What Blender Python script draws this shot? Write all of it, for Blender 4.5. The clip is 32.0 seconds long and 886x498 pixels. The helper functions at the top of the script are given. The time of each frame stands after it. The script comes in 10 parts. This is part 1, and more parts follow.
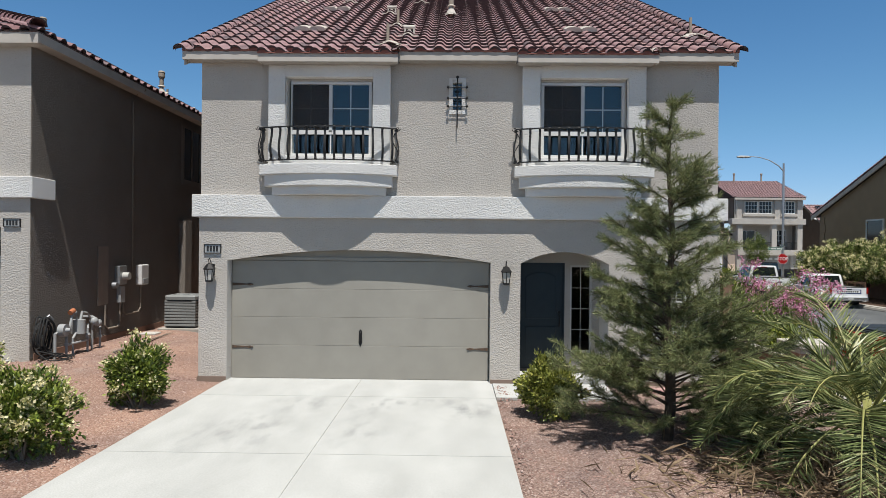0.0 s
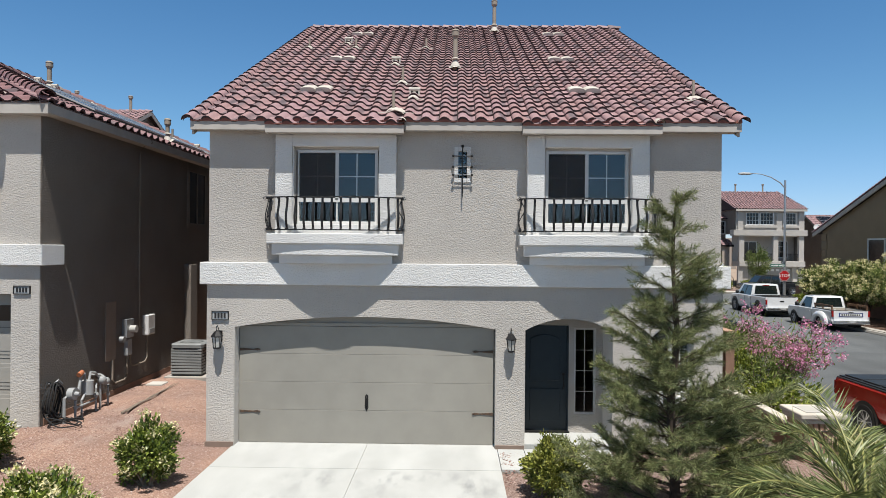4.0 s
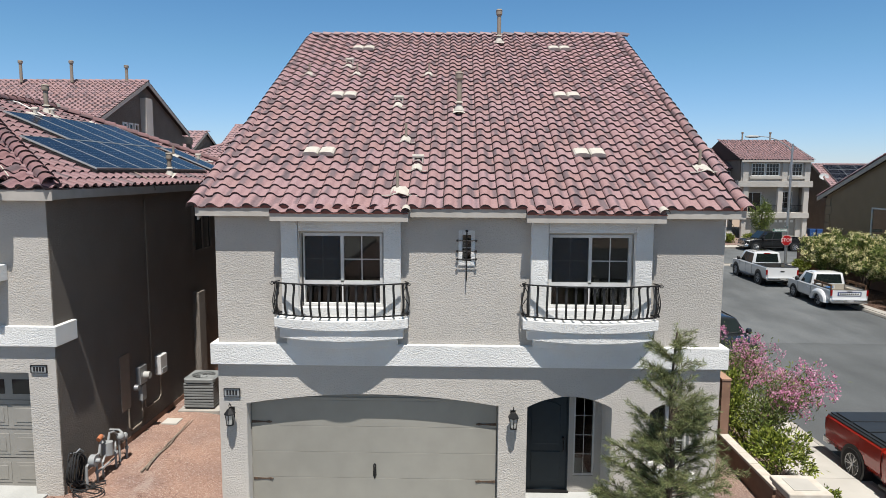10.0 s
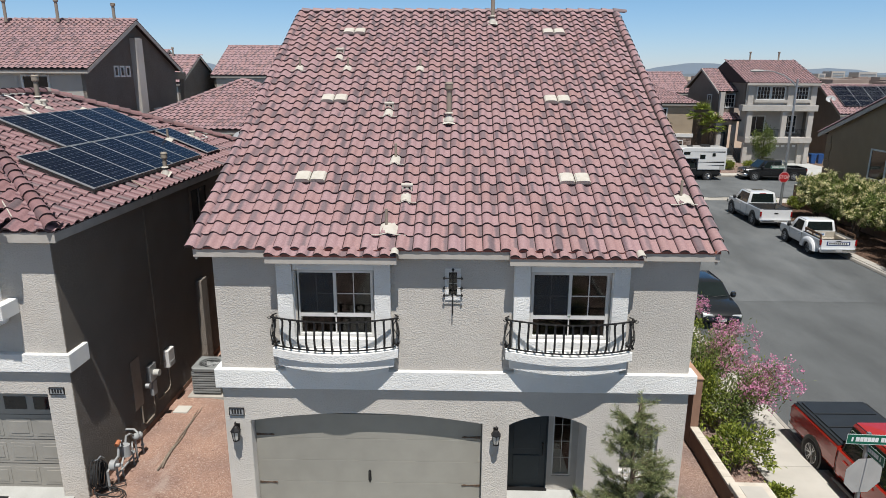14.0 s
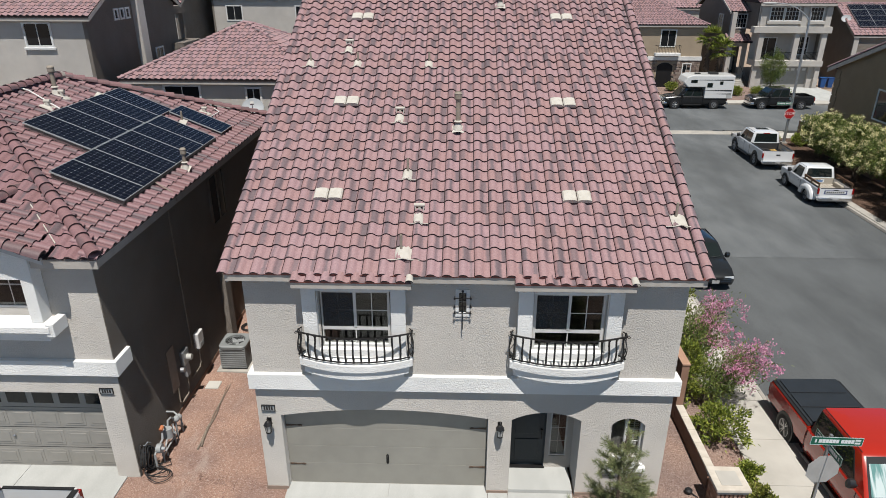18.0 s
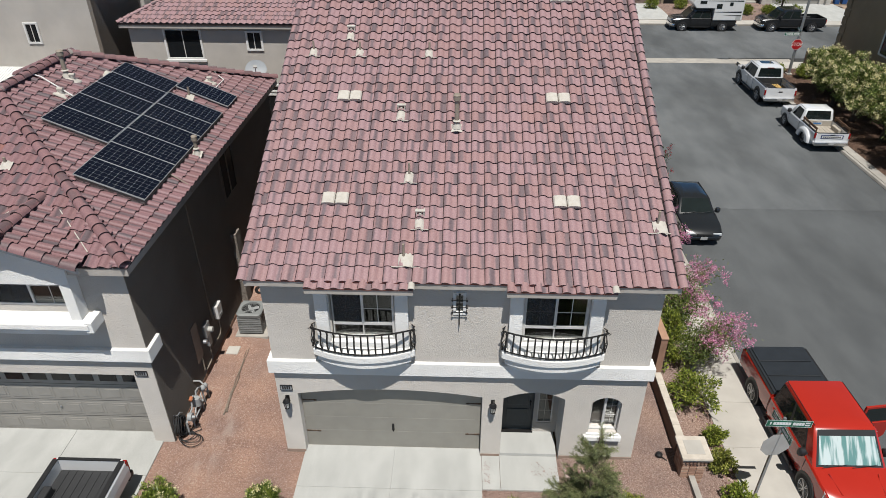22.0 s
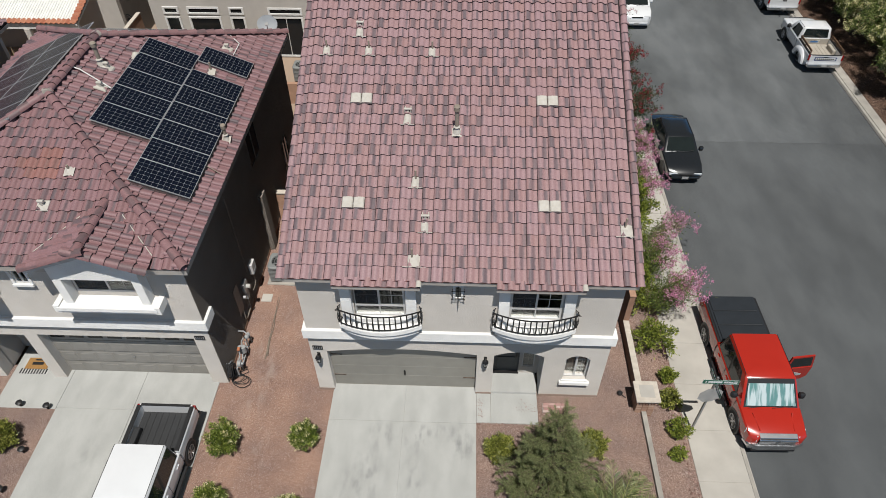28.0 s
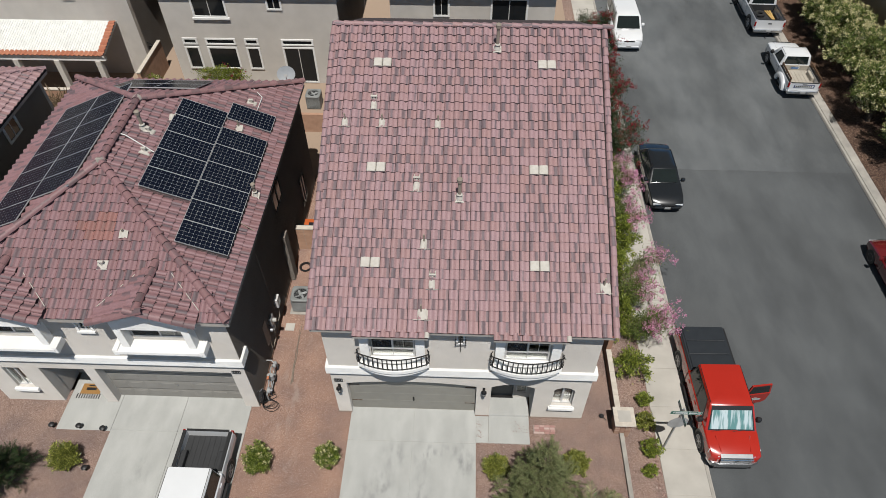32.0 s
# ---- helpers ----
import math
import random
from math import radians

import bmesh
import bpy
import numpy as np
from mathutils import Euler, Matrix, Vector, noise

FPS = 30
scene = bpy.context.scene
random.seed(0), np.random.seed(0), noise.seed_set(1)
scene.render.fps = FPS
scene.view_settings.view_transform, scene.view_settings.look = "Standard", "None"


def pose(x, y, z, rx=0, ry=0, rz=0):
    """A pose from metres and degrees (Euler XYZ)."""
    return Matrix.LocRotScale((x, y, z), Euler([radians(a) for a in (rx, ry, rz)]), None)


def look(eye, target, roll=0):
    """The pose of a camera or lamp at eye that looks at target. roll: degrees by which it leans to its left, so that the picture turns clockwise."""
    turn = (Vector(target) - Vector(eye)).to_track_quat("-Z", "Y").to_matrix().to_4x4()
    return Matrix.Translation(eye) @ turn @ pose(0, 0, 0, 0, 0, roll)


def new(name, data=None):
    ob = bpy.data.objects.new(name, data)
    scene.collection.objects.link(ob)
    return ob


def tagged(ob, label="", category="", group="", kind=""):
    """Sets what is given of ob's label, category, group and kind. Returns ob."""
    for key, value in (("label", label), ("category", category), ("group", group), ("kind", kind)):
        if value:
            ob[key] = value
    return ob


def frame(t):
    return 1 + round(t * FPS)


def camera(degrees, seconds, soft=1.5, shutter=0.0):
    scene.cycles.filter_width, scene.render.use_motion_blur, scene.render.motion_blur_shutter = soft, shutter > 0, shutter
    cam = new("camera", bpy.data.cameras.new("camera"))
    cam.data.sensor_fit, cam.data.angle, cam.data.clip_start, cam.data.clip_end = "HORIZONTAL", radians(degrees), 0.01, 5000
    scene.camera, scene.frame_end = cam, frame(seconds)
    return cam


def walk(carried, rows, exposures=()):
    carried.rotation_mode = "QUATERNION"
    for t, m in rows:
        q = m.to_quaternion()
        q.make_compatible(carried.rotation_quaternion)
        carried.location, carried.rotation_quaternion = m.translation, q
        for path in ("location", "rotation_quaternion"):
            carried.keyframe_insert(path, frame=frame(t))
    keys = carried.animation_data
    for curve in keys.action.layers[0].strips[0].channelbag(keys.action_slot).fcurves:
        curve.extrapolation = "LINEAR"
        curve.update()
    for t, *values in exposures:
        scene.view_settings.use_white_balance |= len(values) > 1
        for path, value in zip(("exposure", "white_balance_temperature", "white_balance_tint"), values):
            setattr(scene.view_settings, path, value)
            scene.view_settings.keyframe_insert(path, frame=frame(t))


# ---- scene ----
SKY_STRENGTH, SUN_STRENGTH = 0.070, 4.35
EXPOSURES = [(0.0, 0.40), (6.0, 0.56), (9.0, 0.49), (13.0, 0.35), (17.0, 0.25), (19.0, 0.22), (22.0, 0.15), (25.0, 0.02), (32.0, -0.05)]
SKY_TINT = ((0.0, (0.82, 0.95, 1.36, 1)), (0.17, (0.71, 1.04, 1.22, 1)), (0.38, (0.56, 1.0, 1.24, 1)), (0.52, (1.34, 0.88, 0.48, 1)))      # horizon to zenith
cam = camera(68.33, 32.0, soft=0.5)
PATH = [
    (0.0, -0.025, 0.045, 2.408, 89.852, -0.525, 0.941),
    (0.5, -0.047, 0.04, 2.538, 89.894, -0.519, 0.967),
    (1.0, -0.039, 0.067, 2.701, 89.895, -0.529, 0.957),
    (1.5, -0.037, 0.031, 2.819, 89.894, -0.526, 0.955),
    (2.0, -0.033, -0.022, 2.966, 89.894, -0.522, 0.961),
    (2.5, -0.033, -0.039, 3.092, 89.902, -0.515, 0.985),
    (3.0, -0.076, -0.061, 3.265, 89.901, -0.503, 1.009),
    (3.5, -0.118, -0.06, 3.457, 89.908, -0.489, 1.024),
    (5.5, -0.051, -0.111, 4.211, 89.749, -0.445, 1.044),
    (6.0, -0.012, -0.079, 4.443, 89.61, -0.459, 1.054),
    (6.5, 0.027, -0.022, 4.695, 89.45, -0.463, 1.058),
    (7.0, 0.04, 0.01, 4.944, 89.141, -0.427, 1.083),
    (7.5, 0.016, 0.051, 5.169, 88.678, -0.382, 1.08),
    (8.0, -0.008, 0.067, 5.436, 87.847, -0.377, 1.104),
    (8.5, -0.088, -0.003, 5.695, 86.744, -0.356, 1.139),
    (9.0, -0.168, -0.088, 5.954, 85.636, -0.336, 1.172),
    (9.5, -0.183, -0.112, 6.258, 84.509, -0.32, 1.232),
    (10.0, -0.167, -0.063, 6.568, 83.428, -0.301, 1.256),
    (10.5, -0.14, -0.054, 6.888, 82.376, -0.285, 1.279),
    (11.0, -0.125, -0.094, 7.181, 81.309, -0.298, 1.309),
    (11.5, -0.079, -0.157, 7.493, 80.221, -0.255, 1.316),
    (12.0, -0.069, -0.218, 7.84, 79.11, -0.272, 1.319),
    (12.5, -0.071, -0.234, 8.144, 78.03, -0.254, 1.347),
    (13.0, -0.028, -0.253, 8.472, 76.948, -0.246, 1.369),
    (13.5, 0.048, -0.196, 8.841, 75.924, -0.237, 1.375),
    (14.0, 0.104, -0.143, 9.204, 74.909, -0.212, 1.397),
    (14.5, 0.125, -0.153, 9.522, 73.883, -0.18, 1.432),
    (16.5, -0.136, -0.301, 10.836, 69.657, -0.142, 1.506),
    (17.0, -0.121, -0.335, 11.16, 68.612, -0.13, 1.523),
    (17.5, -0.085, -0.34, 11.519, 67.573, -0.117, 1.538),
    (18.0, -0.079, -0.352, 11.852, 66.522, -0.113, 1.563),
    (18.5, -0.09, -0.328, 12.219, 65.468, -0.112, 1.58),
    (19.0, -0.016, -0.303, 12.561, 64.385, -0.123, 1.609),
    (19.5, 0.014, -0.264, 12.9, 63.316, -0.108, 1.634),
    (20.0, 0.016, -0.268, 13.25, 62.232, -0.105, 1.662),
    (20.5, -0.021, -0.317, 13.591, 61.147, -0.09, 1.699),
    (21.0, -0.025, -0.386, 13.899, 60.037, -0.092, 1.739),
    (21.5, -0.017, -0.399, 14.197, 58.951, -0.058, 1.78),
    (22.0, 0.006, -0.363, 14.538, 57.844, -0.048, 1.808),
    (22.5, 0.046, -0.335, 14.854, 56.735, -0.026, 1.837),
    (23.0, 0.076, -0.28, 15.243, 55.61, 0.002, 1.867),
    (23.5, 0.099, -0.22, 15.652, 54.485, 0.045, 1.907),
    (24.0, 0.083, -0.222, 16.033, 53.38, 0.076, 1.931),
    (24.5, 0.032, -0.293, 16.461, 52.277, 0.1, 1.957),
    (25.0, -0.001, -0.332, 16.861, 51.196, 0.132, 1.978),
    (25.5, 0.011, -0.369, 17.259, 50.083, 0.15, 2.009),
    (27.5, 0.078, -0.356, 19.013, 45.804, 0.256, 2.079),
    (28.0, 0.102, -0.355, 19.525, 44.751, 0.286, 2.103),
    (28.5, 0.109, -0.389, 20.018, 43.683, 0.304, 2.115),
    (29.0, 0.09, -0.392, 20.516, 42.678, 0.324, 2.115),
    (29.5, 0.089, -0.392, 21.036, 42.133, 0.331, 2.13),
    (30.0, 0.078, -0.396, 21.562, 42.126, 0.344, 2.138),
    (30.5, 0.054, -0.403, 22.087, 42.138, 0.326, 2.145),
    (31.0, 0.025, -0.418, 22.616, 42.141, 0.31, 2.135),
    (31.5, -0.01, -0.453, 23.09, 42.158, 0.308, 2.138),
    (32.0, -0.019, -0.466, 23.579, 42.182, 0.299, 2.129),
]
walk(cam, [(t, pose(x, y, z, rx, ry, rz)) for t, x, y, z, rx, ry, rz in PATH],
     exposures=EXPOSURES)

# ---- daylight: high sun from behind the camera, clear sky ----
SUN = Vector((0.056, -0.392, 1.0)).normalized()
world = bpy.data.worlds.new("world")
scene.world = world
world.use_nodes = True
wn = world.node_tree
sky = wn.nodes.new("ShaderNodeTexSky")
sky.sky_type, sky.sun_disc = "NISHITA", False
sky.sun_elevation, sky.sun_rotation = math.asin(SUN.z), math.atan2(SUN.x, SUN.y)
sky.altitude, sky.air_density, sky.dust_density, sky.ozone_density = 600, 1.0, 0.15, 1.6
air = wn.nodes.new("ShaderNodeMix")
air.data_type, air.blend_type = "RGBA", "MULTIPLY"
air.inputs["Factor"].default_value = 1
way = wn.nodes.new("ShaderNodeTexCoord")
height = wn.nodes.new("ShaderNodeSeparateXYZ")
wn.links.new(way.outputs["Generated"], height.inputs[0])
tint = wn.nodes.new("ShaderNodeValToRGB")
tint.color_ramp.elements.new(0.5)
tint.color_ramp.elements.new(0.6)
for k, (h, c) in enumerate(SKY_TINT):
    tint.color_ramp.elements[k].position, tint.color_ramp.elements[k].color = h, c
wn.links.new(height.outputs[2], tint.inputs[0])
wn.links.new(tint.outputs[0], air.inputs["B"])
wn.links.new(sky.outputs[0], air.inputs["A"])
wn.links.new(air.outputs["Result"], wn.nodes["Background"].inputs[0])
wn.nodes["Background"].inputs[1].default_value = SKY_STRENGTH
sun = new("sun", bpy.data.lights.new("sun", "SUN"))
sun.data.energy, sun.data.angle, sun.data.color = SUN_STRENGTH, radians(0.53), (1.0, 0.972, 0.925)
sun.matrix_world = look(SUN * 60, (0, 0, 0))


# ---- materials ----
def material(name, color, rough=0.8, color2=None, scale=3.0, detail=6.0, bump=0.0, bump_scale=40.0, metal=0.0,
             coords="position", stretch=(1, 1, 1), spec=0.5, coat=0.0, ramp=(0.35, 0.65), blotch=0.0, blotch_scale=0.4, speck=0.0):
    """Two scales of colour variation and fine relief."""
    m = bpy.data.materials.new(name)
    m.use_nodes = True
    nt = m.node_tree
    p = nt.nodes["Principled BSDF"]
    p.inputs["Roughness"].default_value, p.inputs["Metallic"].default_value = rough, metal
    p.inputs["Specular IOR Level"].default_value = spec
    p.inputs["Coat Weight"].default_value = coat
    p.inputs["Diffuse Roughness"].default_value = 0.9 if rough > 0.8 else 0.0
    p.inputs["Coat Roughness"].default_value = 0.06
    if coords == "position":
        src = nt.nodes.new("ShaderNodeNewGeometry").outputs["Position"]
    else:
        src = nt.nodes.new("ShaderNodeTexCoord").outputs["Object"]
    mp = nt.nodes.new("ShaderNodeMapping")
    mp.inputs["Scale"].default_value = stretch
    nt.links.new(src, mp.inputs[0])
    vec = mp.outputs[0]
    color2 = color2 or tuple(c * 0.86 for c in color)
    n = nt.nodes.new("ShaderNodeTexNoise")
    n.inputs["Scale"].default_value, n.inputs["Detail"].default_value = scale, detail
    nt.links.new(vec, n.inputs["Vector"])
    r = nt.nodes.new("ShaderNodeValToRGB")
    r.color_ramp.elements[0].position, r.color_ramp.elements[1].position = ramp
    r.color_ramp.elements[0].color, r.color_ramp.elements[1].color = (*color, 1), (*color2, 1)
    nt.links.new(n.outputs[0], r.inputs[0])
    out = r.outputs[0]
    if blotch:
        n2 = nt.nodes.new("ShaderNodeTexNoise")
        n2.inputs["Scale"].default_value, n2.inputs["Detail"].default_value = blotch_scale, 5
        nt.links.new(vec, n2.inputs["Vector"])
        r2 = nt.nodes.new("ShaderNodeValToRGB")
        r2.color_ramp.elements[0].position, r2.color_ramp.elements[1].position = 0.36, 0.62
        v = 1 - blotch
        r2.color_ramp.elements[0].color, r2.color_ramp.elements[1].color = (v, v, v, 1), (1, 1, 1, 1)
        nt.links.new(n2.outputs[0], r2.inputs[0])
        mx = nt.nodes.new("ShaderNodeMix")
        mx.data_type, mx.blend_type = "RGBA", "MULTIPLY"
        mx.inputs["Factor"].default_value = 1
        nt.links.new(out, mx.inputs["A"])
        nt.links.new(r2.outputs[0], mx.inputs["B"])
        out = mx.outputs["Result"]
    if speck:
        # aggregate: grains lighter and darker than their ground
        n3 = nt.nodes.new("ShaderNodeTexNoise")
        n3.inputs["Scale"].default_value, n3.inputs["Detail"].default_value = 55, 4
        nt.links.new(src, n3.inputs["Vector"])
        r3 = nt.nodes.new("ShaderNodeValToRGB")
        r3.color_ramp.elements[0].position, r3.color_ramp.elements[1].position = 0.3, 0.7
        lo, hi = 1 - speck, 1 + speck * 0.6
        r3.color_ramp.elements[0].color, r3.color_ramp.elements[1].color = (lo, lo, lo, 1), (hi, hi, hi, 1)
        nt.links.new(n3.outputs[0], r3.inputs[0])
        m3 = nt.nodes.new("ShaderNodeMix")
        m3.data_type, m3.blend_type = "RGBA", "MULTIPLY"
        m3.inputs["Factor"].default_value = 1
        nt.links.new(out, m3.inputs["A"])
        nt.links.new(r3.outputs[0], m3.inputs["B"])
        out = m3.outputs["Result"]
    nt.links.new(out, p.inputs["Base Color"])
    if bump:
        nb = nt.nodes.new("ShaderNodeTexNoise")
        nb.inputs["Scale"].default_value, nb.inputs["Detail"].default_value = bump_scale, 3
        nt.links.new(vec, nb.inputs["Vector"])
        b = nt.nodes.new("ShaderNodeBump")
        b.inputs["Strength"].default_value, b.inputs["Distance"].default_value = min(1, bump * 40), bump
        nt.links.new(nb.outputs[0], b.inputs["Height"])
        nt.links.new(b.outputs[0], p.inputs["Normal"])
    return m


def stains(m, spots, colour=(0.17, 0.175, 0.175, 1)):
    """Grey tyre and oil marks: (x, y, half width, half length, strength), broken up by streaks."""
    nt = m.node_tree
    L = nt.links.new
    p = nt.nodes["Principled BSDF"]
    out = p.inputs["Base Color"].links[0].from_socket
    pos = nt.nodes.new("ShaderNodeNewGeometry").outputs["Position"]
    sm = nt.nodes.new("ShaderNodeMapping")
    sm.inputs["Scale"].default_value = (2.2, 0.9, 1)
    L(pos, sm.inputs[0])
    n = nt.nodes.new("ShaderNodeTexNoise")
    n.inputs["Scale"].default_value, n.inputs["Detail"].default_value = 2.2, 9
    L(sm.outputs[0], n.inputs["Vector"])
    r = nt.nodes.new("ShaderNodeValToRGB")
    r.color_ramp.elements[0].position, r.color_ramp.elements[1].position = 0.46, 0.66
    L(n.outputs[0], r.inputs[0])
    for x, y, a, b, k in spots:
        mp = nt.nodes.new("ShaderNodeMapping")
        mp.inputs["Location"].default_value, mp.inputs["Scale"].default_value = (-x / a, -y / b, 0), (1 / a, 1 / b, 0)
        L(pos, mp.inputs[0])
        g = nt.nodes.new("ShaderNodeTexGradient")
        g.gradient_type = "SPHERICAL"
        L(mp.outputs[0], g.inputs[0])
        f = nt.nodes.new("ShaderNodeMath")
        f.operation = "MULTIPLY"
        L(g.outputs["Fac"], f.inputs[0])
        L(r.outputs[0], f.inputs[1])
        f2 = nt.nodes.new("ShaderNodeMath")
        f2.operation = "MULTIPLY"
        f2.inputs[1].default_value = k * 1.0
        f2.use_clamp = True
        L(f.outputs[0], f2.inputs[0])
        mx = nt.nodes.new("ShaderNodeMix")
        mx.data_type = "RGBA"
        mx.inputs["B"].default_value = colour
        L(f2.outputs[0], mx.inputs["Factor"])
        L(out, mx.inputs["A"])
        out = mx.outputs["Result"]
    L(out, p.inputs["Base Color"])


def crushed_stone(name, stops, scale, relief):
    """Crushed stone: every grain its own colour, dust between, worn patches."""
    m = bpy.data.materials.new(name)
    m.use_nodes = True
    nt = m.node_tree
    L = nt.links.new
    p = nt.nodes["Principled BSDF"]
    p.inputs["Roughness"].default_value, p.inputs["Specular IOR Level"].default_value = 0.95, 0.2
    p.inputs["Diffuse Roughness"].default_value = 1.0
    pos = nt.nodes.new("ShaderNodeNewGeometry").outputs["Position"]
    v = nt.nodes.new("ShaderNodeTexVoronoi")
    v.inputs["Scale"].default_value = scale
    L(pos, v.inputs["Vector"])
    sep = nt.nodes.new("ShaderNodeSeparateColor")
    L(v.outputs["Color"], sep.inputs[0])
    r = nt.nodes.new("ShaderNodeValToRGB")
    e = r.color_ramp.elements
    while len(e) < len(stops):
        e.new(0.5)
    for k, (q, c) in enumerate(stops):
        e[k].position, e[k].color = q, (*c, 1)
    L(sep.outputs[0], r.inputs[0])
    n = nt.nodes.new("ShaderNodeTexNoise")
    n.inputs["Scale"].default_value, n.inputs["Detail"].default_value = 0.9, 8
    L(pos, n.inputs["Vector"])
    r2 = nt.nodes.new("ShaderNodeValToRGB")
    r2.color_ramp.elements[0].position, r2.color_ramp.elements[1].position = 0.34, 0.66
    r2.color_ramp.elements[0].color, r2.color_ramp.elements[1].color = (0.80, 0.80, 0.82, 1), (1.1, 1.06, 1.0, 1)
    L(n.outputs[0], r2.inputs[0])
    mul = nt.nodes.new("ShaderNodeMix")
    mul.data_type, mul.blend_type = "RGBA", "MULTIPLY"
    mul.inputs["Factor"].default_value = 1
    L(r.outputs[0], mul.inputs["A"])
    L(r2.outputs[0], mul.inputs["B"])
    L(mul.outputs["Result"], p.inputs["Base Color"])
    b = nt.nodes.new("ShaderNodeBump")
    b.invert = True
    b.inputs["Strength"].default_value, b.inputs["Distance"].default_value = 0.9, relief
    L(v.outputs["Distance"], b.inputs["Height"])
    L(b.outputs[0], p.inputs["Normal"])
    return m


def stucco(name, color, relief=0.010, strength=0.6):
    """Trowelled stucco: flattened lumps in short level strokes."""
    m = material(name, color, 0.92, tuple(c * 0.93 for c in color), 1.2, 5, spec=0.2, blotch=0.07, blotch_scale=0.5)
    nt = m.node_tree
    p = nt.nodes["Principled BSDF"]
    g = nt.nodes.new("ShaderNodeNewGeometry")
    mp = nt.nodes.new("ShaderNodeMapping")
    mp.inputs["Scale"].default_value = (1, 1, 1.9)
    nt.links.new(g.outputs["Position"], mp.inputs[0])
    n = nt.nodes.new("ShaderNodeTexNoise")
    n.inputs["Scale"].default_value, n.inputs["Detail"].default_value, n.inputs["Distortion"].default_value = 24, 3, 0.7
    nt.links.new(mp.outputs[0], n.inputs["Vector"])
    r = nt.nodes.new("ShaderNodeValToRGB")
    r.color_ramp.elements[0].position, r.color_ramp.elements[1].position = 0.38, 0.62
    nt.links.new(n.outputs[0], r.inputs[0])
    b = nt.nodes.new("ShaderNodeBump")
    b.inputs["Strength"].default_value, b.inputs["Distance"].default_value = strength, relief
    nt.links.new(r.outputs[0], b.inputs["Height"])
    nt.links.new(b.outputs[0], p.inputs["Normal"])
    return m


def varied(name, stops, rough=0.6, source="island", translucent=0.0, spec=0.3, fine=0.0):
    """Colour picked for each piece at random."""
    m = bpy.data.materials.new(name)
    m.use_nodes = True
    nt = m.node_tree
    p = nt.nodes["Principled BSDF"]
    p.inputs["Roughness"].default_value, p.inputs["Specular IOR Level"].default_value = rough, spec
    if source == "island":
        v = nt.nodes.new("ShaderNodeNewGeometry").outputs["Random Per Island"]
    else:
        v = nt.nodes.new("ShaderNodeObjectInfo").outputs["Random"]
    r = nt.nodes.new("ShaderNodeValToRGB")
    e = r.color_ramp.elements
    while len(e) < len(stops):
        e.new(0.5)
    for k, (pos, c) in enumerate(stops):
        e[k].position, e[k].color = pos, (*c, 1)
    nt.links.new(v, r.inputs[0])
    nt.links.new(r.outputs[0], p.inputs["Base Color"])
    if translucent:
        t = nt.nodes.new("ShaderNodeBsdfTranslucent")
        nt.links.new(r.outputs[0], t.inputs[0])
        mx = nt.nodes.new("ShaderNodeMixShader")
        mx.inputs[0].default_value = translucent
        nt.links.new(p.outputs[0], mx.inputs[1])
        nt.links.new(t.outputs[0], mx.inputs[2])
        nt.links.new(mx.outputs[0], nt.nodes["Material Output"].inputs[0])
    return m


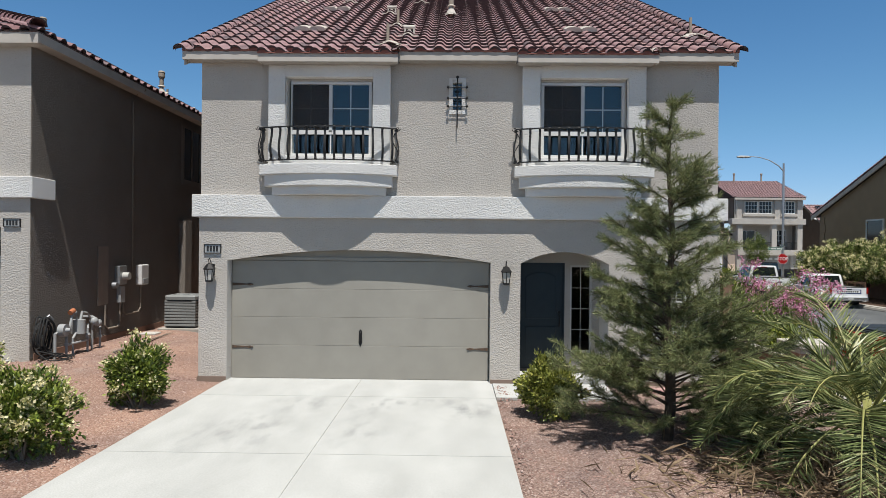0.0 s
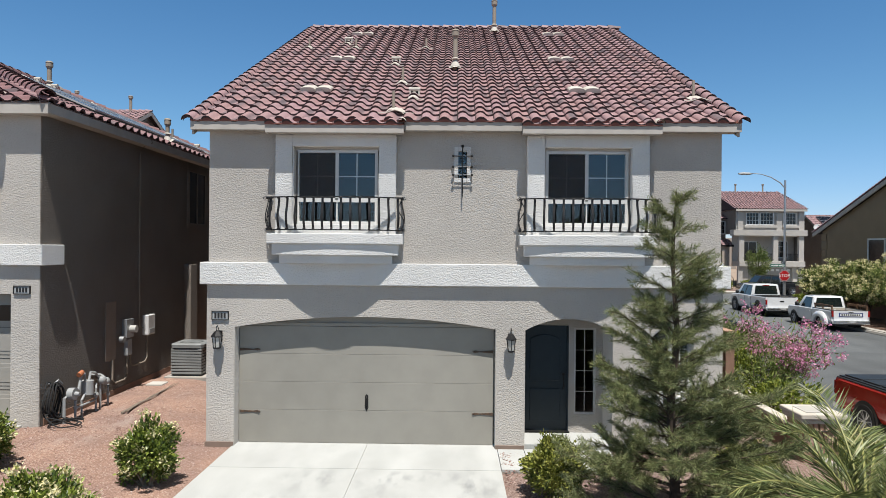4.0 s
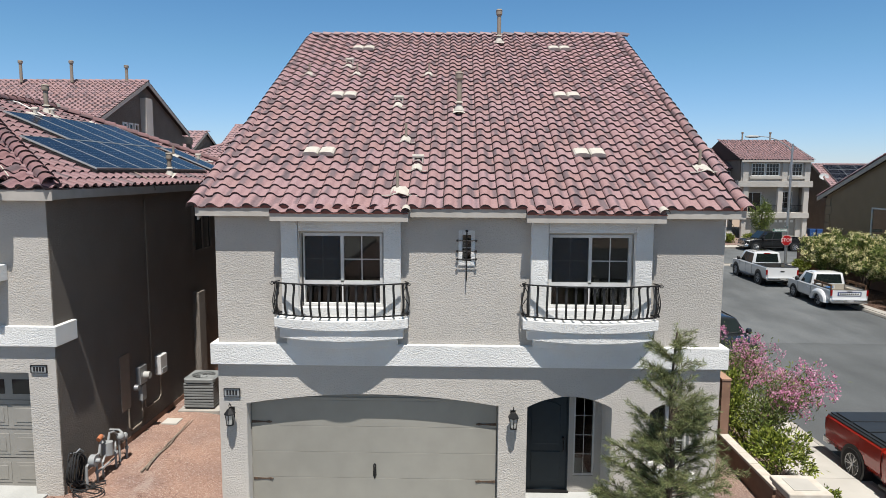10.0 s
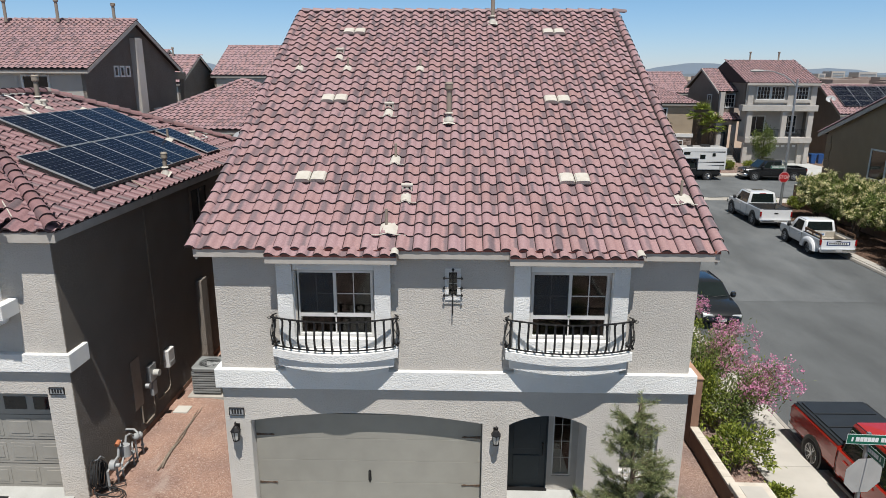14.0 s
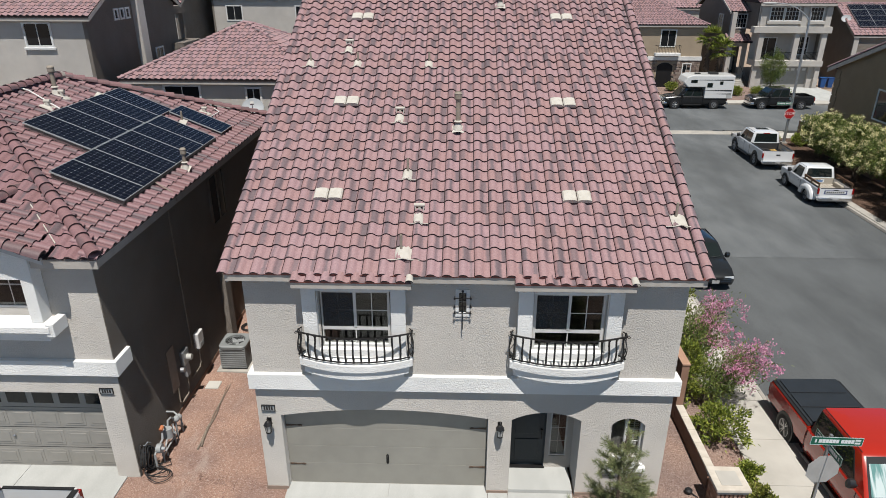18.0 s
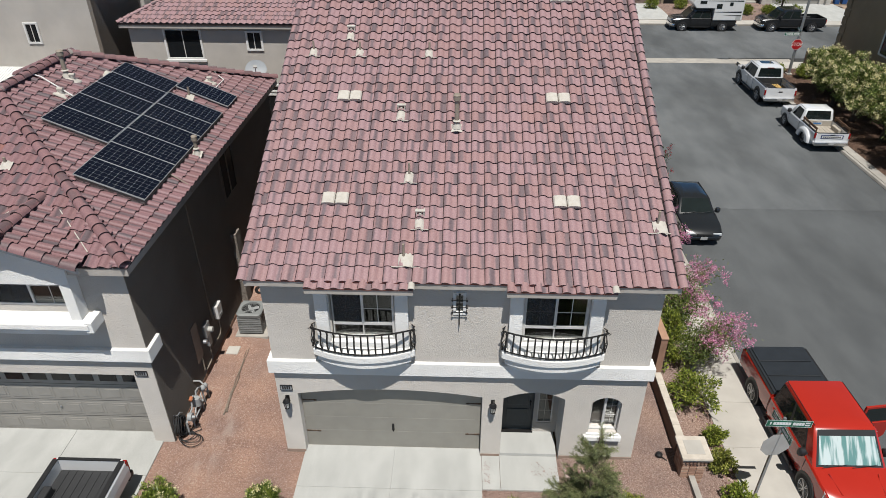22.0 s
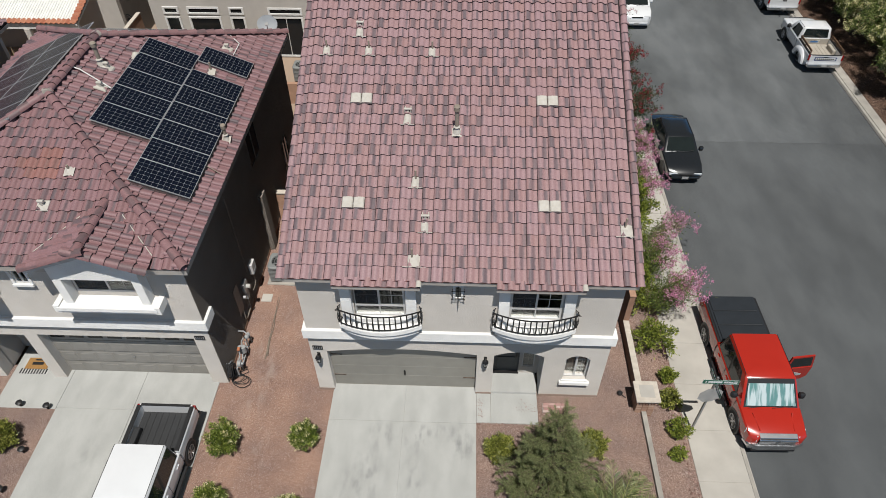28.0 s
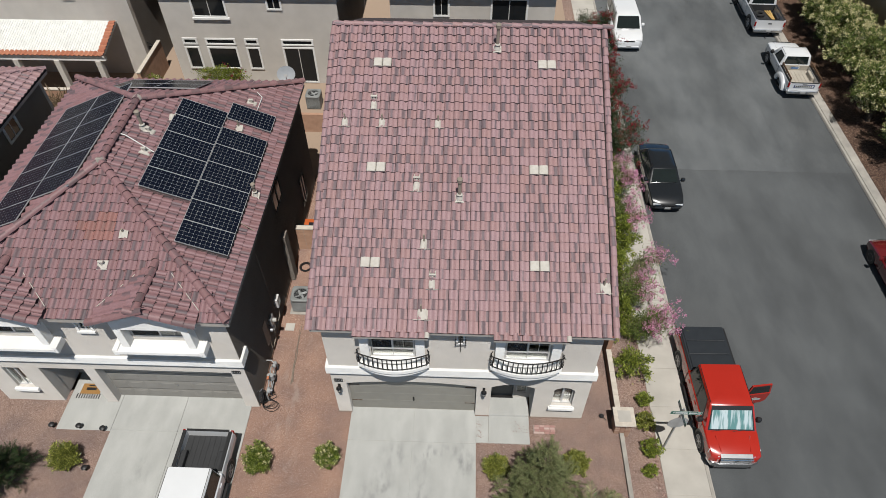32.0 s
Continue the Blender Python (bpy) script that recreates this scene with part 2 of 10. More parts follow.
def tile_material(name, source, red, red2, dark):
    """Blended concrete roof tile: pink-red body with charcoal flashes that run down the tile."""
    m = bpy.data.materials.new(name)
    m.use_nodes = True
    nt = m.node_tree
    L = nt.links.new
    p = nt.nodes["Principled BSDF"]
    p.inputs["Roughness"].default_value, p.inputs["Specular IOR Level"].default_value = 0.58, 0.5
    p.inputs["Diffuse Roughness"].default_value = 0.25
    if source == "island":
        rnd = nt.nodes.new("ShaderNodeNewGeometry").outputs["Random Per Island"]
    else:
        rnd = nt.nodes.new("ShaderNodeObjectInfo").outputs["Random"]
    wnse = nt.nodes.new("ShaderNodeTexWhiteNoise")
    wnse.noise_dimensions = "1D"
    L(rnd, wnse.inputs["W"])
    sep = nt.nodes.new("ShaderNodeSeparateColor")
    L(wnse.outputs["Color"], sep.inputs[0])
    uv = nt.nodes.new("ShaderNodeUVMap")
    uv.uv_map = "UVMap"
    sx = nt.nodes.new("ShaderNodeSeparateXYZ")
    L(uv.outputs[0], sx.inputs[0])

    def math_node(op, a, b):
        k = nt.nodes.new("ShaderNodeMath")
        k.operation = op
        for i, v in enumerate((a, b)):
            if isinstance(v, (int, float)):
                k.inputs[i].default_value = v
            else:
                L(v, k.inputs[i])
        return k.outputs[0]
    geo = nt.nodes.new("ShaderNodeNewGeometry")
    n = nt.nodes.new("ShaderNodeTexNoise")
    n.inputs["Scale"].default_value, n.inputs["Detail"].default_value = 7, 4
    L(geo.outputs["Position"], n.inputs["Vector"])
    # flash band down the tile: centre, width and strength picked per tile
    off = math_node("ABSOLUTE", math_node("SUBTRACT", sx.outputs[0], sep.outputs[0]), 0)
    wobble = math_node("MULTIPLY", math_node("SUBTRACT", n.outputs[0], 0.5), 0.22)
    band = math_node("SUBTRACT", math_node("ADD", math_node("MULTIPLY", sep.outputs[2], 0.17), 0.15), math_node("ADD", off, wobble))
    band = math_node("MINIMUM", math_node("MAXIMUM", math_node("MULTIPLY", band, 7.0), 0.0), 1.0)
    use = math_node("GREATER_THAN", sep.outputs[1], 0.20)
    band = math_node("MULTIPLY", math_node("MULTIPLY", band, use), math_node("ADD", math_node("MULTIPLY", sep.outputs[1], 0.36), 0.44))
    base = nt.nodes.new("ShaderNodeMix")
    base.data_type = "RGBA"
    base.inputs["A"].default_value, base.inputs["B"].default_value = (*red, 1), (*red2, 1)
    L(sep.outputs[2], base.inputs["Factor"])
    mx = nt.nodes.new("ShaderNodeMix")
    mx.data_type = "RGBA"
    mx.inputs["B"].default_value = (*dark, 1)
    L(base.outputs["Result"], mx.inputs["A"])
    L(band, mx.inputs["Factor"])
    n2 = nt.nodes.new("ShaderNodeTexNoise")
    n2.inputs["Scale"].default_value, n2.inputs["Detail"].default_value = 30, 5
    L(geo.outputs["Position"], n2.inputs["Vector"])
    r2 = nt.nodes.new("ShaderNodeValToRGB")
    r2.color_ramp.elements[0].position, r2.color_ramp.elements[1].position = 0.3, 0.7
    r2.color_ramp.elements[0].color, r2.color_ramp.elements[1].color = (0.80, 0.80, 0.80, 1), (1.1, 1.08, 1.06, 1)
    L(n2.outputs[0], r2.inputs[0])
    mul = nt.nodes.new("ShaderNodeMix")
    mul.data_type, mul.blend_type = "RGBA", "MULTIPLY"
    mul.inputs["Factor"].default_value = 1
    L(mx.outputs["Result"], mul.inputs["A"])
    L(r2.outputs[0], mul.inputs["B"])
    L(mul.outputs["Result"], p.inputs["Base Color"])
    b = nt.nodes.new("ShaderNodeBump")
    b.inputs["Strength"].default_value, b.inputs["Distance"].default_value = 0.3, 0.003
    L(n2.outputs[0], b.inputs["Height"])
    L(b.outputs[0], p.inputs["Normal"])
    return m


def glass(name, tint=(0.85, 0.9, 0.9), rough=0.0):
    m = bpy.data.materials.new(name)
    m.use_nodes = True
    p = m.node_tree.nodes["Principled BSDF"]
    p.inputs["Base Color"].default_value = (*tint, 1)
    p.inputs["Roughness"].default_value, p.inputs["IOR"].default_value = rough, 1.52
    p.inputs["Transmission Weight"].default_value = 1
    return m


RED, RED2, CHAR = (0.356, 0.232, 0.248), (0.342, 0.210, 0.208), (0.104, 0.092, 0.108)
TILE = tile_material("roof_tile", "object", RED, RED2, CHAR)
TILE_J = tile_material("roof_tile_joined", "island", RED, RED2, CHAR)
OLD = ((0.268, 0.155, 0.168), (0.242, 0.133, 0.138), (0.088, 0.078, 0.090))
TILE_N = (tile_material("weathered_tile", "object", *OLD), tile_material("weathered_tile_joined", "island", *OLD))
RIDGE_N = tile_material("ridge_tile", "object", (0.268, 0.152, 0.158), (0.222, 0.122, 0.124), (0.110, 0.082, 0.088))
NEW_TILE = tile_material("new_roof_tile", "object", (0.300, 0.142, 0.126), (0.272, 0.130, 0.116), (0.20, 0.11, 0.10))
# Dark nose colour: the shaded gap under each tile, put into the edge.
TILE_NOSE_SHADE = material("tile_nose_shaded", (0.090, 0.056, 0.055), 0.9, (0.060, 0.042, 0.042), 20)
UNDERLAY = material("roof_felt", (0.035, 0.025, 0.025), 0.95)
MORTAR = material("roof_mortar", (0.33, 0.30, 0.27), 0.9, bump=0.004)
VENT = material("vent_paint", (0.52, 0.49, 0.44), 0.75, (0.45, 0.42, 0.37), 8, bump=0.001)
STUCCO = stucco("stucco_greige", (0.60, 0.562, 0.515))
# Shade on side walls put into a darker copy of the greige stucco.
STUCCO_SIDE = stucco("stucco_side_shade", (0.35, 0.305, 0.265), 0.06, 1.0)
TRIM = stucco("stucco_white", (0.82, 0.81, 0.785))
FASCIA = material("fascia_paint", (0.46, 0.425, 0.385), 0.7, spec=0.3)
EAVE_RED = material("eave_closure", (0.24, 0.085, 0.065), 0.8)
VINYL = material("window_vinyl", (0.66, 0.65, 0.63), 0.45)
WHITE = material("white_paint", (0.74, 0.73, 0.71), 0.55, blotch=0.06)
GLASS = glass("window_glass")
# Near-black, so the unlit indoors is put into the rooms' own colour.
ROOM = material("room_dark", (0.10, 0.09, 0.08), 0.9)
BLIND = material("blind_slat", (0.42, 0.40, 0.37), 0.7)
GARAGE = material("garage_steel", (0.325, 0.308, 0.268), 0.55, (0.298, 0.282, 0.245), 2.5, bump=0.0008, bump_scale=90, blotch=0.08)
GARAGE_N = material("garage_panel", (0.33, 0.31, 0.28), 0.55, (0.30, 0.285, 0.255), 3, blotch=0.05)
DOOR = material("door_teal", (0.018, 0.032, 0.043), 0.42, (0.022, 0.037, 0.048), 6)
IRON = material("wrought_iron", (0.022, 0.021, 0.021), 0.5, metal=0.4, bump=0.001)
RUST = material("rusty_strap", (0.13, 0.075, 0.045), 0.7, (0.06, 0.045, 0.035), 30)
FROST = material("frosted_glass", (0.55, 0.54, 0.50), 0.25)
CONCRETE = material("driveway_concrete", (0.462, 0.464, 0.444), 0.85, (0.415, 0.417, 0.398), 2.6, 10, bump=0.0015, bump_scale=160, blotch=0.09, blotch_scale=1.1, stretch=(1, 0.45, 1), speck=0.12)
stains(CONCRETE, ((-2.4, 10.4, 0.7, 0.7, 0.6), (-1.25, 10.4, 0.6, 0.7, 0.75), (0.2, 10.1, 0.6, 0.9, 0.7), (-2.7, 8.9, 0.7, 1.2, 0.5), (-1.3, 8.9, 0.55, 1.1, 0.5), (-0.5, 10.6, 0.7, 0.35, 0.5), (-3.3, 8.6, 0.6, 1.4, 0.3),
                  (-11.7, 9.2, 0.5, 0.9, 0.35), (-10.0, 10.4, 0.6, 0.6, 0.4)))
WALK = material("pavement_concrete", (0.49, 0.465, 0.42), 0.88, (0.43, 0.405, 0.365), 1.3, 8, bump=0.0015, bump_scale=150, blotch=0.1)
KERB = material("kerb_concrete", (0.42, 0.39, 0.345), 0.9, (0.33, 0.31, 0.28), 2.2, 8, bump=0.002, blotch=0.15)
ASPHALT = material("asphalt", (0.143, 0.151, 0.155), 0.9, (0.112, 0.120, 0.125), 1.1, 10, bump=0.003, bump_scale=110, blotch=0.36, blotch_scale=0.26, stretch=(1, 0.42, 1), speck=0.3)
ASPHALT_OLD = material("older_asphalt", (0.112, 0.119, 0.123), 0.9, (0.092, 0.098, 0.102), 1.1, 10, bump=0.003, bump_scale=110, blotch=0.28, blotch_scale=0.26, stretch=(1, 0.42, 1), speck=0.3)
GRAVEL = crushed_stone("red_gravel", [(0, (0.125, 0.084, 0.072)), (0.35, (0.230, 0.158, 0.134)), (0.75, (0.298, 0.212, 0.180)), (1, (0.41, 0.335, 0.295))], 62, 0.013)
GRAVEL_SIDE = crushed_stone("packed_red_earth", [(0, (0.200, 0.126, 0.100)), (0.4, (0.290, 0.185, 0.146)), (0.85, (0.345, 0.232, 0.188)), (1, (0.45, 0.37, 0.32))], 58, 0.008)
stains(GRAVEL_SIDE, ((-6.55, 12.7, 0.5, 1.3, 0.55), (-6.85, 11.2, 0.45, 1.1, 0.55), (-6.2, 9.6, 0.5, 1.0, 0.4), (-7.0, 13.4, 0.4, 0.5, 0.5), (-6.3, 15.0, 0.5, 1.2, 0.3)), (0.40, 0.33, 0.285, 1))      # pale trodden dust
MULCH = crushed_stone("brown_mulch", [(0, (0.035, 0.022, 0.016)), (0.4, (0.085, 0.052, 0.038)), (0.85, (0.15, 0.095, 0.07)), (1, (0.25, 0.18, 0.14))], 22, 0.03)
PEBBLE = varied("pebbles", [(0, (0.15, 0.088, 0.072)), (0.45, (0.275, 0.170, 0.142)), (0.8, (0.36, 0.245, 0.205)), (1, (0.47, 0.37, 0.325))], 0.9)
EARTH = material("desert_earth", (0.36, 0.27, 0.20), 0.95, (0.28, 0.21, 0.16), 0.05, 8)
BLOCK = material("block_wall", (0.44, 0.27, 0.185), 0.9, (0.36, 0.215, 0.145), 3, bump=0.003, bump_scale=70)
BLOCK_DARK = material("block_wall_brown", (0.30, 0.175, 0.12), 0.9, (0.24, 0.14, 0.095), 3, bump=0.003, bump_scale=70)
BLOCK_CAP = material("block_cap", (0.57, 0.52, 0.45), 0.9, (0.49, 0.44, 0.375), 5, bump=0.002)
BRICK = varied("slump_brick", [(0, (0.30, 0.17, 0.12)), (0.5, (0.40, 0.25, 0.18)), (1, (0.47, 0.33, 0.25))], 0.9, "object")
GALV = material("galvanised_steel", (0.42, 0.43, 0.44), 0.45, metal=0.7)
PIPE_TAN = material("vent_pipe_paint", (0.30, 0.255, 0.205), 0.7)
PLASTIC_GREY = material("grey_plastic", (0.36, 0.37, 0.37), 0.5)
AC_STEEL = material("condenser_steel", (0.24, 0.25, 0.245), 0.55, coords="object")
BLACK = material("black_plastic", (0.018, 0.018, 0.019), 0.5)
RUBBER = material("tyre_rubber", (0.022, 0.022, 0.023), 0.85)
STEEL = material("machined_alloy", (0.50, 0.50, 0.51), 0.34, metal=0.8)
CHROME = material("chrome", (0.80, 0.81, 0.83), 0.24, metal=1.0)
BARK = material("bark", (0.115, 0.082, 0.058), 0.95, (0.07, 0.05, 0.037), 14, bump=0.01, bump_scale=30)
TWIG = material("pale_twig", (0.25, 0.20, 0.15), 0.9)


# ---- mesh building ----
class Build:
    """Collects simple solids into one mesh."""

    def __init__(self):
        self.v, self.f, self.weld = [], [], False

    def add(self, verts, faces, m=None):
        k = len(self.v)
        self.v += [tuple(m @ Vector(p)) for p in verts] if m is not None else [tuple(p) for p in verts]
        self.f += [[i + k for i in face] for face in faces]
        return self

    def box(self, x0, x1, y0, y1, z0, z1, m=None):
        return self.add([(x, y, z) for x in (x0, x1) for y in (y0, y1) for z in (z0, z1)],
                        [(0, 1, 3, 2), (4, 6, 7, 5), (0, 4, 5, 1), (2, 3, 7, 6), (0, 2, 6, 4), (1, 5, 7, 3)], m)

    def prism(self, pts, axis, a, b, m=None):
        """A polygon of (x, z), (y, z) or (x, y) pulled along the axis y, x or z."""
        put = {"y": lambda p, t: (p[0], t, p[1]), "x": lambda p, t: (t, p[0], p[1]), "z": lambda p, t: (p[0], p[1], t)}[axis]
        n = len(pts)
        sides = [(i, (i + 1) % n, n + (i + 1) % n, n + i) for i in range(n)]
        return self.add([put(p, a) for p in pts] + [put(p, b) for p in pts], [tuple(range(n))[::-1], tuple(range(n, 2 * n))] + sides, m)

    def tube(self, pts, r, n=6, closed=False, m=None):
        pts = [Vector(p) for p in pts]
        rs = r if isinstance(r, (list, tuple)) else [r] * len(pts)
        verts, faces = [], []
        for i, p in enumerate(pts):
            a = pts[max(i - 1, 0)]
            c = pts[min(i + 1, len(pts) - 1)]
            if closed:
                a, c = pts[i - 1], pts[(i + 1) % len(pts)]
            d = (c - a).normalized() if (c - a).length > 1e-9 else Vector((0, 0, 1))
            side = d.cross(Vector((0, 0, 1)) if abs(d.z) < 0.95 else Vector((1, 0, 0))).normalized()
            up = side.cross(d)
            verts += [p + (side * math.cos(2 * math.pi * k / n) + up * math.sin(2 * math.pi * k / n)) * rs[i] for k in range(n)]
        span = len(pts) if closed else len(pts) - 1
        for i in range(span):
            j = (i + 1) % len(pts)
            faces += [(i * n + k, i * n + (k + 1) % n, j * n + (k + 1) % n, j * n + k) for k in range(n)]
        if not closed:
            faces += [tuple(range(n))[::-1], tuple(range((len(pts) - 1) * n, len(pts) * n))]
        return self.add(verts, faces, m)

    def cyl(self, p0, p1, r0, r1=None, n=12, m=None):
        return self.tube([p0, p1], [r0, r0 if r1 is None else r1], n, m=m)

    def loft(self, rings, m=None, caps=True):
        n = len(rings[0])
        verts = [p for ring in rings for p in ring]
        faces = [(i * n + k, i * n + (k + 1) % n, (i + 1) * n + (k + 1) % n, (i + 1) * n + k) for i in range(len(rings) - 1) for k in range(n)]
        if caps:
            faces += [tuple(range(n))[::-1], tuple(range((len(rings) - 1) * n, len(rings) * n))]
        return self.add(verts, faces, m)

    def ball(self, c, r, n=10, squash=1.0, m=None):
        rings = []
        for i in range(1, n // 2):
            a = math.pi * i / (n // 2)
            rings.append([(c[0] + r * math.sin(a) * math.cos(2 * math.pi * k / n), c[1] + r * math.sin(a) * math.sin(2 * math.pi * k / n),
                           c[2] - r * squash * math.cos(a)) for k in range(n)])
        return self.loft(rings, m)

    def mesh(self, name, bevel=0.0, smooth=False, fix=True):
        me = bpy.data.meshes.new(name)
        me.from_pydata(self.v, [], self.f)
        if fix:
            bm = bmesh.new()
            bm.from_mesh(me)
            if self.weld:
                bmesh.ops.remove_doubles(bm, verts=bm.verts, dist=0.0005)
            bmesh.ops.recalc_face_normals(bm, faces=bm.faces)
            if bevel:
                edges = [e for e in bm.edges if len(e.link_faces) == 2 and e.calc_face_angle(0) > 0.6]
                bmesh.ops.bevel(bm, geom=edges, offset=bevel, segments=2, affect="EDGES", profile=0.5, clamp_overlap=True)
            bm.to_mesh(me)
            bm.free()
        if smooth:
            me.polygons.foreach_set("use_smooth", [True] * len(me.polygons))
            me.set_sharp_from_angle(angle=radians(35))
        return me


def thing(name, at, label, category, group="", kind=""):
    """An Empty at a thing's base, to hold its parts."""
    e = new(name)
    e.empty_display_size = 0.1
    e.location = at
    return tagged(e, label, category, group, kind)


def part(name, b, mat, parent=None, label="", bevel=0.0, smooth=False, kind="", fix=True):
    me = b if isinstance(b, bpy.types.Mesh) else b.mesh(name, bevel, smooth, fix)
    if not me.materials:
        me.materials.append(mat)
    ob = new(name, me)
    if parent is not None:
        ob.parent = parent
        if parent.parent is None:
            ob.matrix_parent_inverse = Matrix.Translation(parent.location).inverted()
    if label or kind:
        tagged(ob, label, kind=kind)
    return ob


def structure(name, b, mat, label, category, bevel=0.0, smooth=False):
    return tagged(part(name, b, mat, None, "", bevel, smooth), label, category, kind="structure")


def put(name, me, m, parent, label=""):
    """One more object on a shared mesh, as a part of parent."""
    ob = new(name, me)
    ob.parent = parent
    if parent.parent is None:
        ob.matrix_parent_inverse = Matrix.Translation(parent.location).inverted()
    ob.matrix_basis = m
    if label:
        tagged(ob, label)
    return ob


def arc(x0, x1, z, rise, n=12):
    """Points of a flat arch from (x0, z) to (x1, z)."""
    if rise <= 0:
        return [(x0, z), (x1, z)]
    h = (x1 - x0) / 2
    r = (h * h + rise * rise) / (2 * rise)
    c, out = (x0 + x1) / 2, []
    for i in range(n + 1):
        x = x0 + (x1 - x0) * i / n
        out.append((x, z + math.sqrt(max(r * r - (x - c) ** 2, 0)) - (r - rise)))
    return out


def wall_with_holes(b, axis, x0, x1, z0, z1, f, k, holes):
    """A wall from face f to back k, in the plane across the axis; holes: (x0, x1, z0, z1, rise), left to right."""
    b.weld = True
    x = x0
    for a, c, lo, hi, rise in holes:
        if a > x:
            b.prism([(x, z0), (a, z0), (a, z1), (x, z1)], axis, f, k)
        if lo > z0:
            b.prism([(a, z0), (c, z0), (c, lo), (a, lo)], axis, f, k)
        top = arc(a, c, hi, rise)
        b.prism(top + [(c, z1), (a, z1)], axis, f, k)
        x = c
    if x < x1:
        b.prism([(x, z0), (x1, z0), (x1, z1), (x, z1)], axis, f, k)
    return b


# ---- roof tiles ----
TILE_W, TILE_E = 0.330, 0.345


TILE_FINE = ((0.0, -0.014), (0.006, 0.010), (0.06, 0.034), (0.15, 0.053), (0.27, 0.061), (0.39, 0.053), (0.48, 0.034), (0.555, 0.010), (0.62, -0.009), (0.74, -0.017), (0.86, -0.013), (0.955, -0.004), (0.962, -0.016))
TILE_COARSE = ((0.0, 0.0), (0.08, 0.034), (0.30, 0.064), (0.52, 0.036), (0.66, -0.004), (1.0, -0.006))


def tile_data(w, e, seg):
    """One S-shaped tile: a broad barrel with a raised lap edge, a hollow pan, a thick front lip."""
    shape = TILE_FINE if seg >= 7 else TILE_COARSE
    prof, n = [(q * w, z) for q, z in shape], len(shape)
    verts = [(x, 0, z + 0.048) for x, z in prof] + [(x, e * 1.15, z + 0.004) for x, z in prof] + [(x, 0.005, z + 0.008) for x, z in prof]
    faces = [(i, i + 1, n + i + 1, n + i) for i in range(n - 1)] + [(2 * n + i, 2 * n + i + 1, i + 1, i) for i in range(n - 1)]
    uv = [(q, v) for v in (0, 1, 0) for q, _ in shape]
    return np.array(verts), faces, uv


def uv_mesh(name, verts, faces, uvs, mat, smooth=True, seg=0):
    me = bpy.data.meshes.new(name)
    me.from_pydata([tuple(v) for v in verts], [], faces)
    lay = me.uv_layers.new(name="UVMap")
    loops = np.empty(len(me.loops), dtype=np.int32)
    me.loops.foreach_get("vertex_index", loops)
    lay.data.foreach_set("uv", np.array(uvs, dtype=np.float32)[loops].ravel())
    if smooth:
        me.polygons.foreach_set("use_smooth", [True] * len(me.polygons))
        me.set_sharp_from_angle(angle=radians(50))
    me.materials.append(mat)
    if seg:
        me.materials.append(TILE_NOSE_SHADE)
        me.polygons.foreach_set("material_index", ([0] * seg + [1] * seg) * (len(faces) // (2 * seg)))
    return me


def slope_frame(origin, u, v):
    u, v = Vector(u).normalized(), Vector(v).normalized()
    n = u.cross(v)
    m = Matrix((u, v, n)).transposed().to_4x4()
    m.translation = origin
    return m


def tile_slope(parent, m, width, length, inside=None, singles=0, seg=8, w=TILE_W, e=TILE_E, skip=(), seed=1, first=0, name="roof_tile", mat=None, start=0.0):
    """Tiles on a slope whose frame is m: x along the eave, y up the slope."""
    rng = random.Random(seed)
    cols, rows = int(round(width / w)), int(math.ceil(length / e))
    w = width / cols
    verts, faces, uvs = tile_data(w, e, seg)
    seg = len(faces) // 2
    one, made, V, F, U = None, 0, [], [], []
    for j in range(first, rows):
        for i in range(cols):
            cx, cy = (i + 0.5) * w, (j + 0.5) * e
            if inside and not inside(cx, cy) or (i, j) in skip:
                continue
            top = 1.0
            if (j + 1.15) * e > length:
                top = max(0.2, (length - j * e) / (e * 1.15))
            tm = m @ Matrix.Translation((i * w, j * e + (start if j else 0), rng.uniform(0, 0.006))) @ Matrix.Rotation(rng.uniform(-0.008, 0.008), 4, "Z")
            if j == 0 and start:
                top = 1 + start / e
            if top != 1:
                tm = tm @ Matrix.Diagonal((1, top, 1, 1))
            if made < singles:
                one = one or uv_mesh(name, verts, faces, uvs, mat[0] if mat else TILE, True, seg)
                put(name, one, tm, parent)
                made += 1
            else:
                k = len(V)
                a = np.array(tm.to_3x3()) @ verts.T
                V += (a.T + np.array(tm.translation)).tolist()
                F += [[x + k for x in f] for f in faces]
                U += uvs
    if V:
        me = uv_mesh(name + "s", V, F, U, mat[1] if mat else TILE_J, True, seg)
        part("roof_tiles", me, TILE_J, parent, kind="stuff")


def cap_mesh(r=0.115, length=0.43, name="cap_tile", lift=0.03, mat=None):
    """A half-round ridge tile, lifted at its front end over the next."""
    seg, V, F, U = 8, [], [], []
    for y, rr, z in ((0, r, lift), (length, r * 0.86, 0), (0.004, r * 0.84, lift)):
        for i in range(seg + 1):
            a = math.pi * i / seg
            V.append((rr * math.cos(a), y, rr * math.sin(a) * 0.95 + z))
            U.append((i / seg, y / length))
    n = seg + 1
    F = [(i + 1, i, n + i, n + i + 1) for i in range(seg)] + [(i, i + 1, 2 * n + i + 1, 2 * n + i) for i in range(seg)]
    return uv_mesh(name, V, F, U, mat or TILE, True, seg)


CAP = cap_mesh()
CAP_N = cap_mesh(0.15, mat=RIDGE_N)


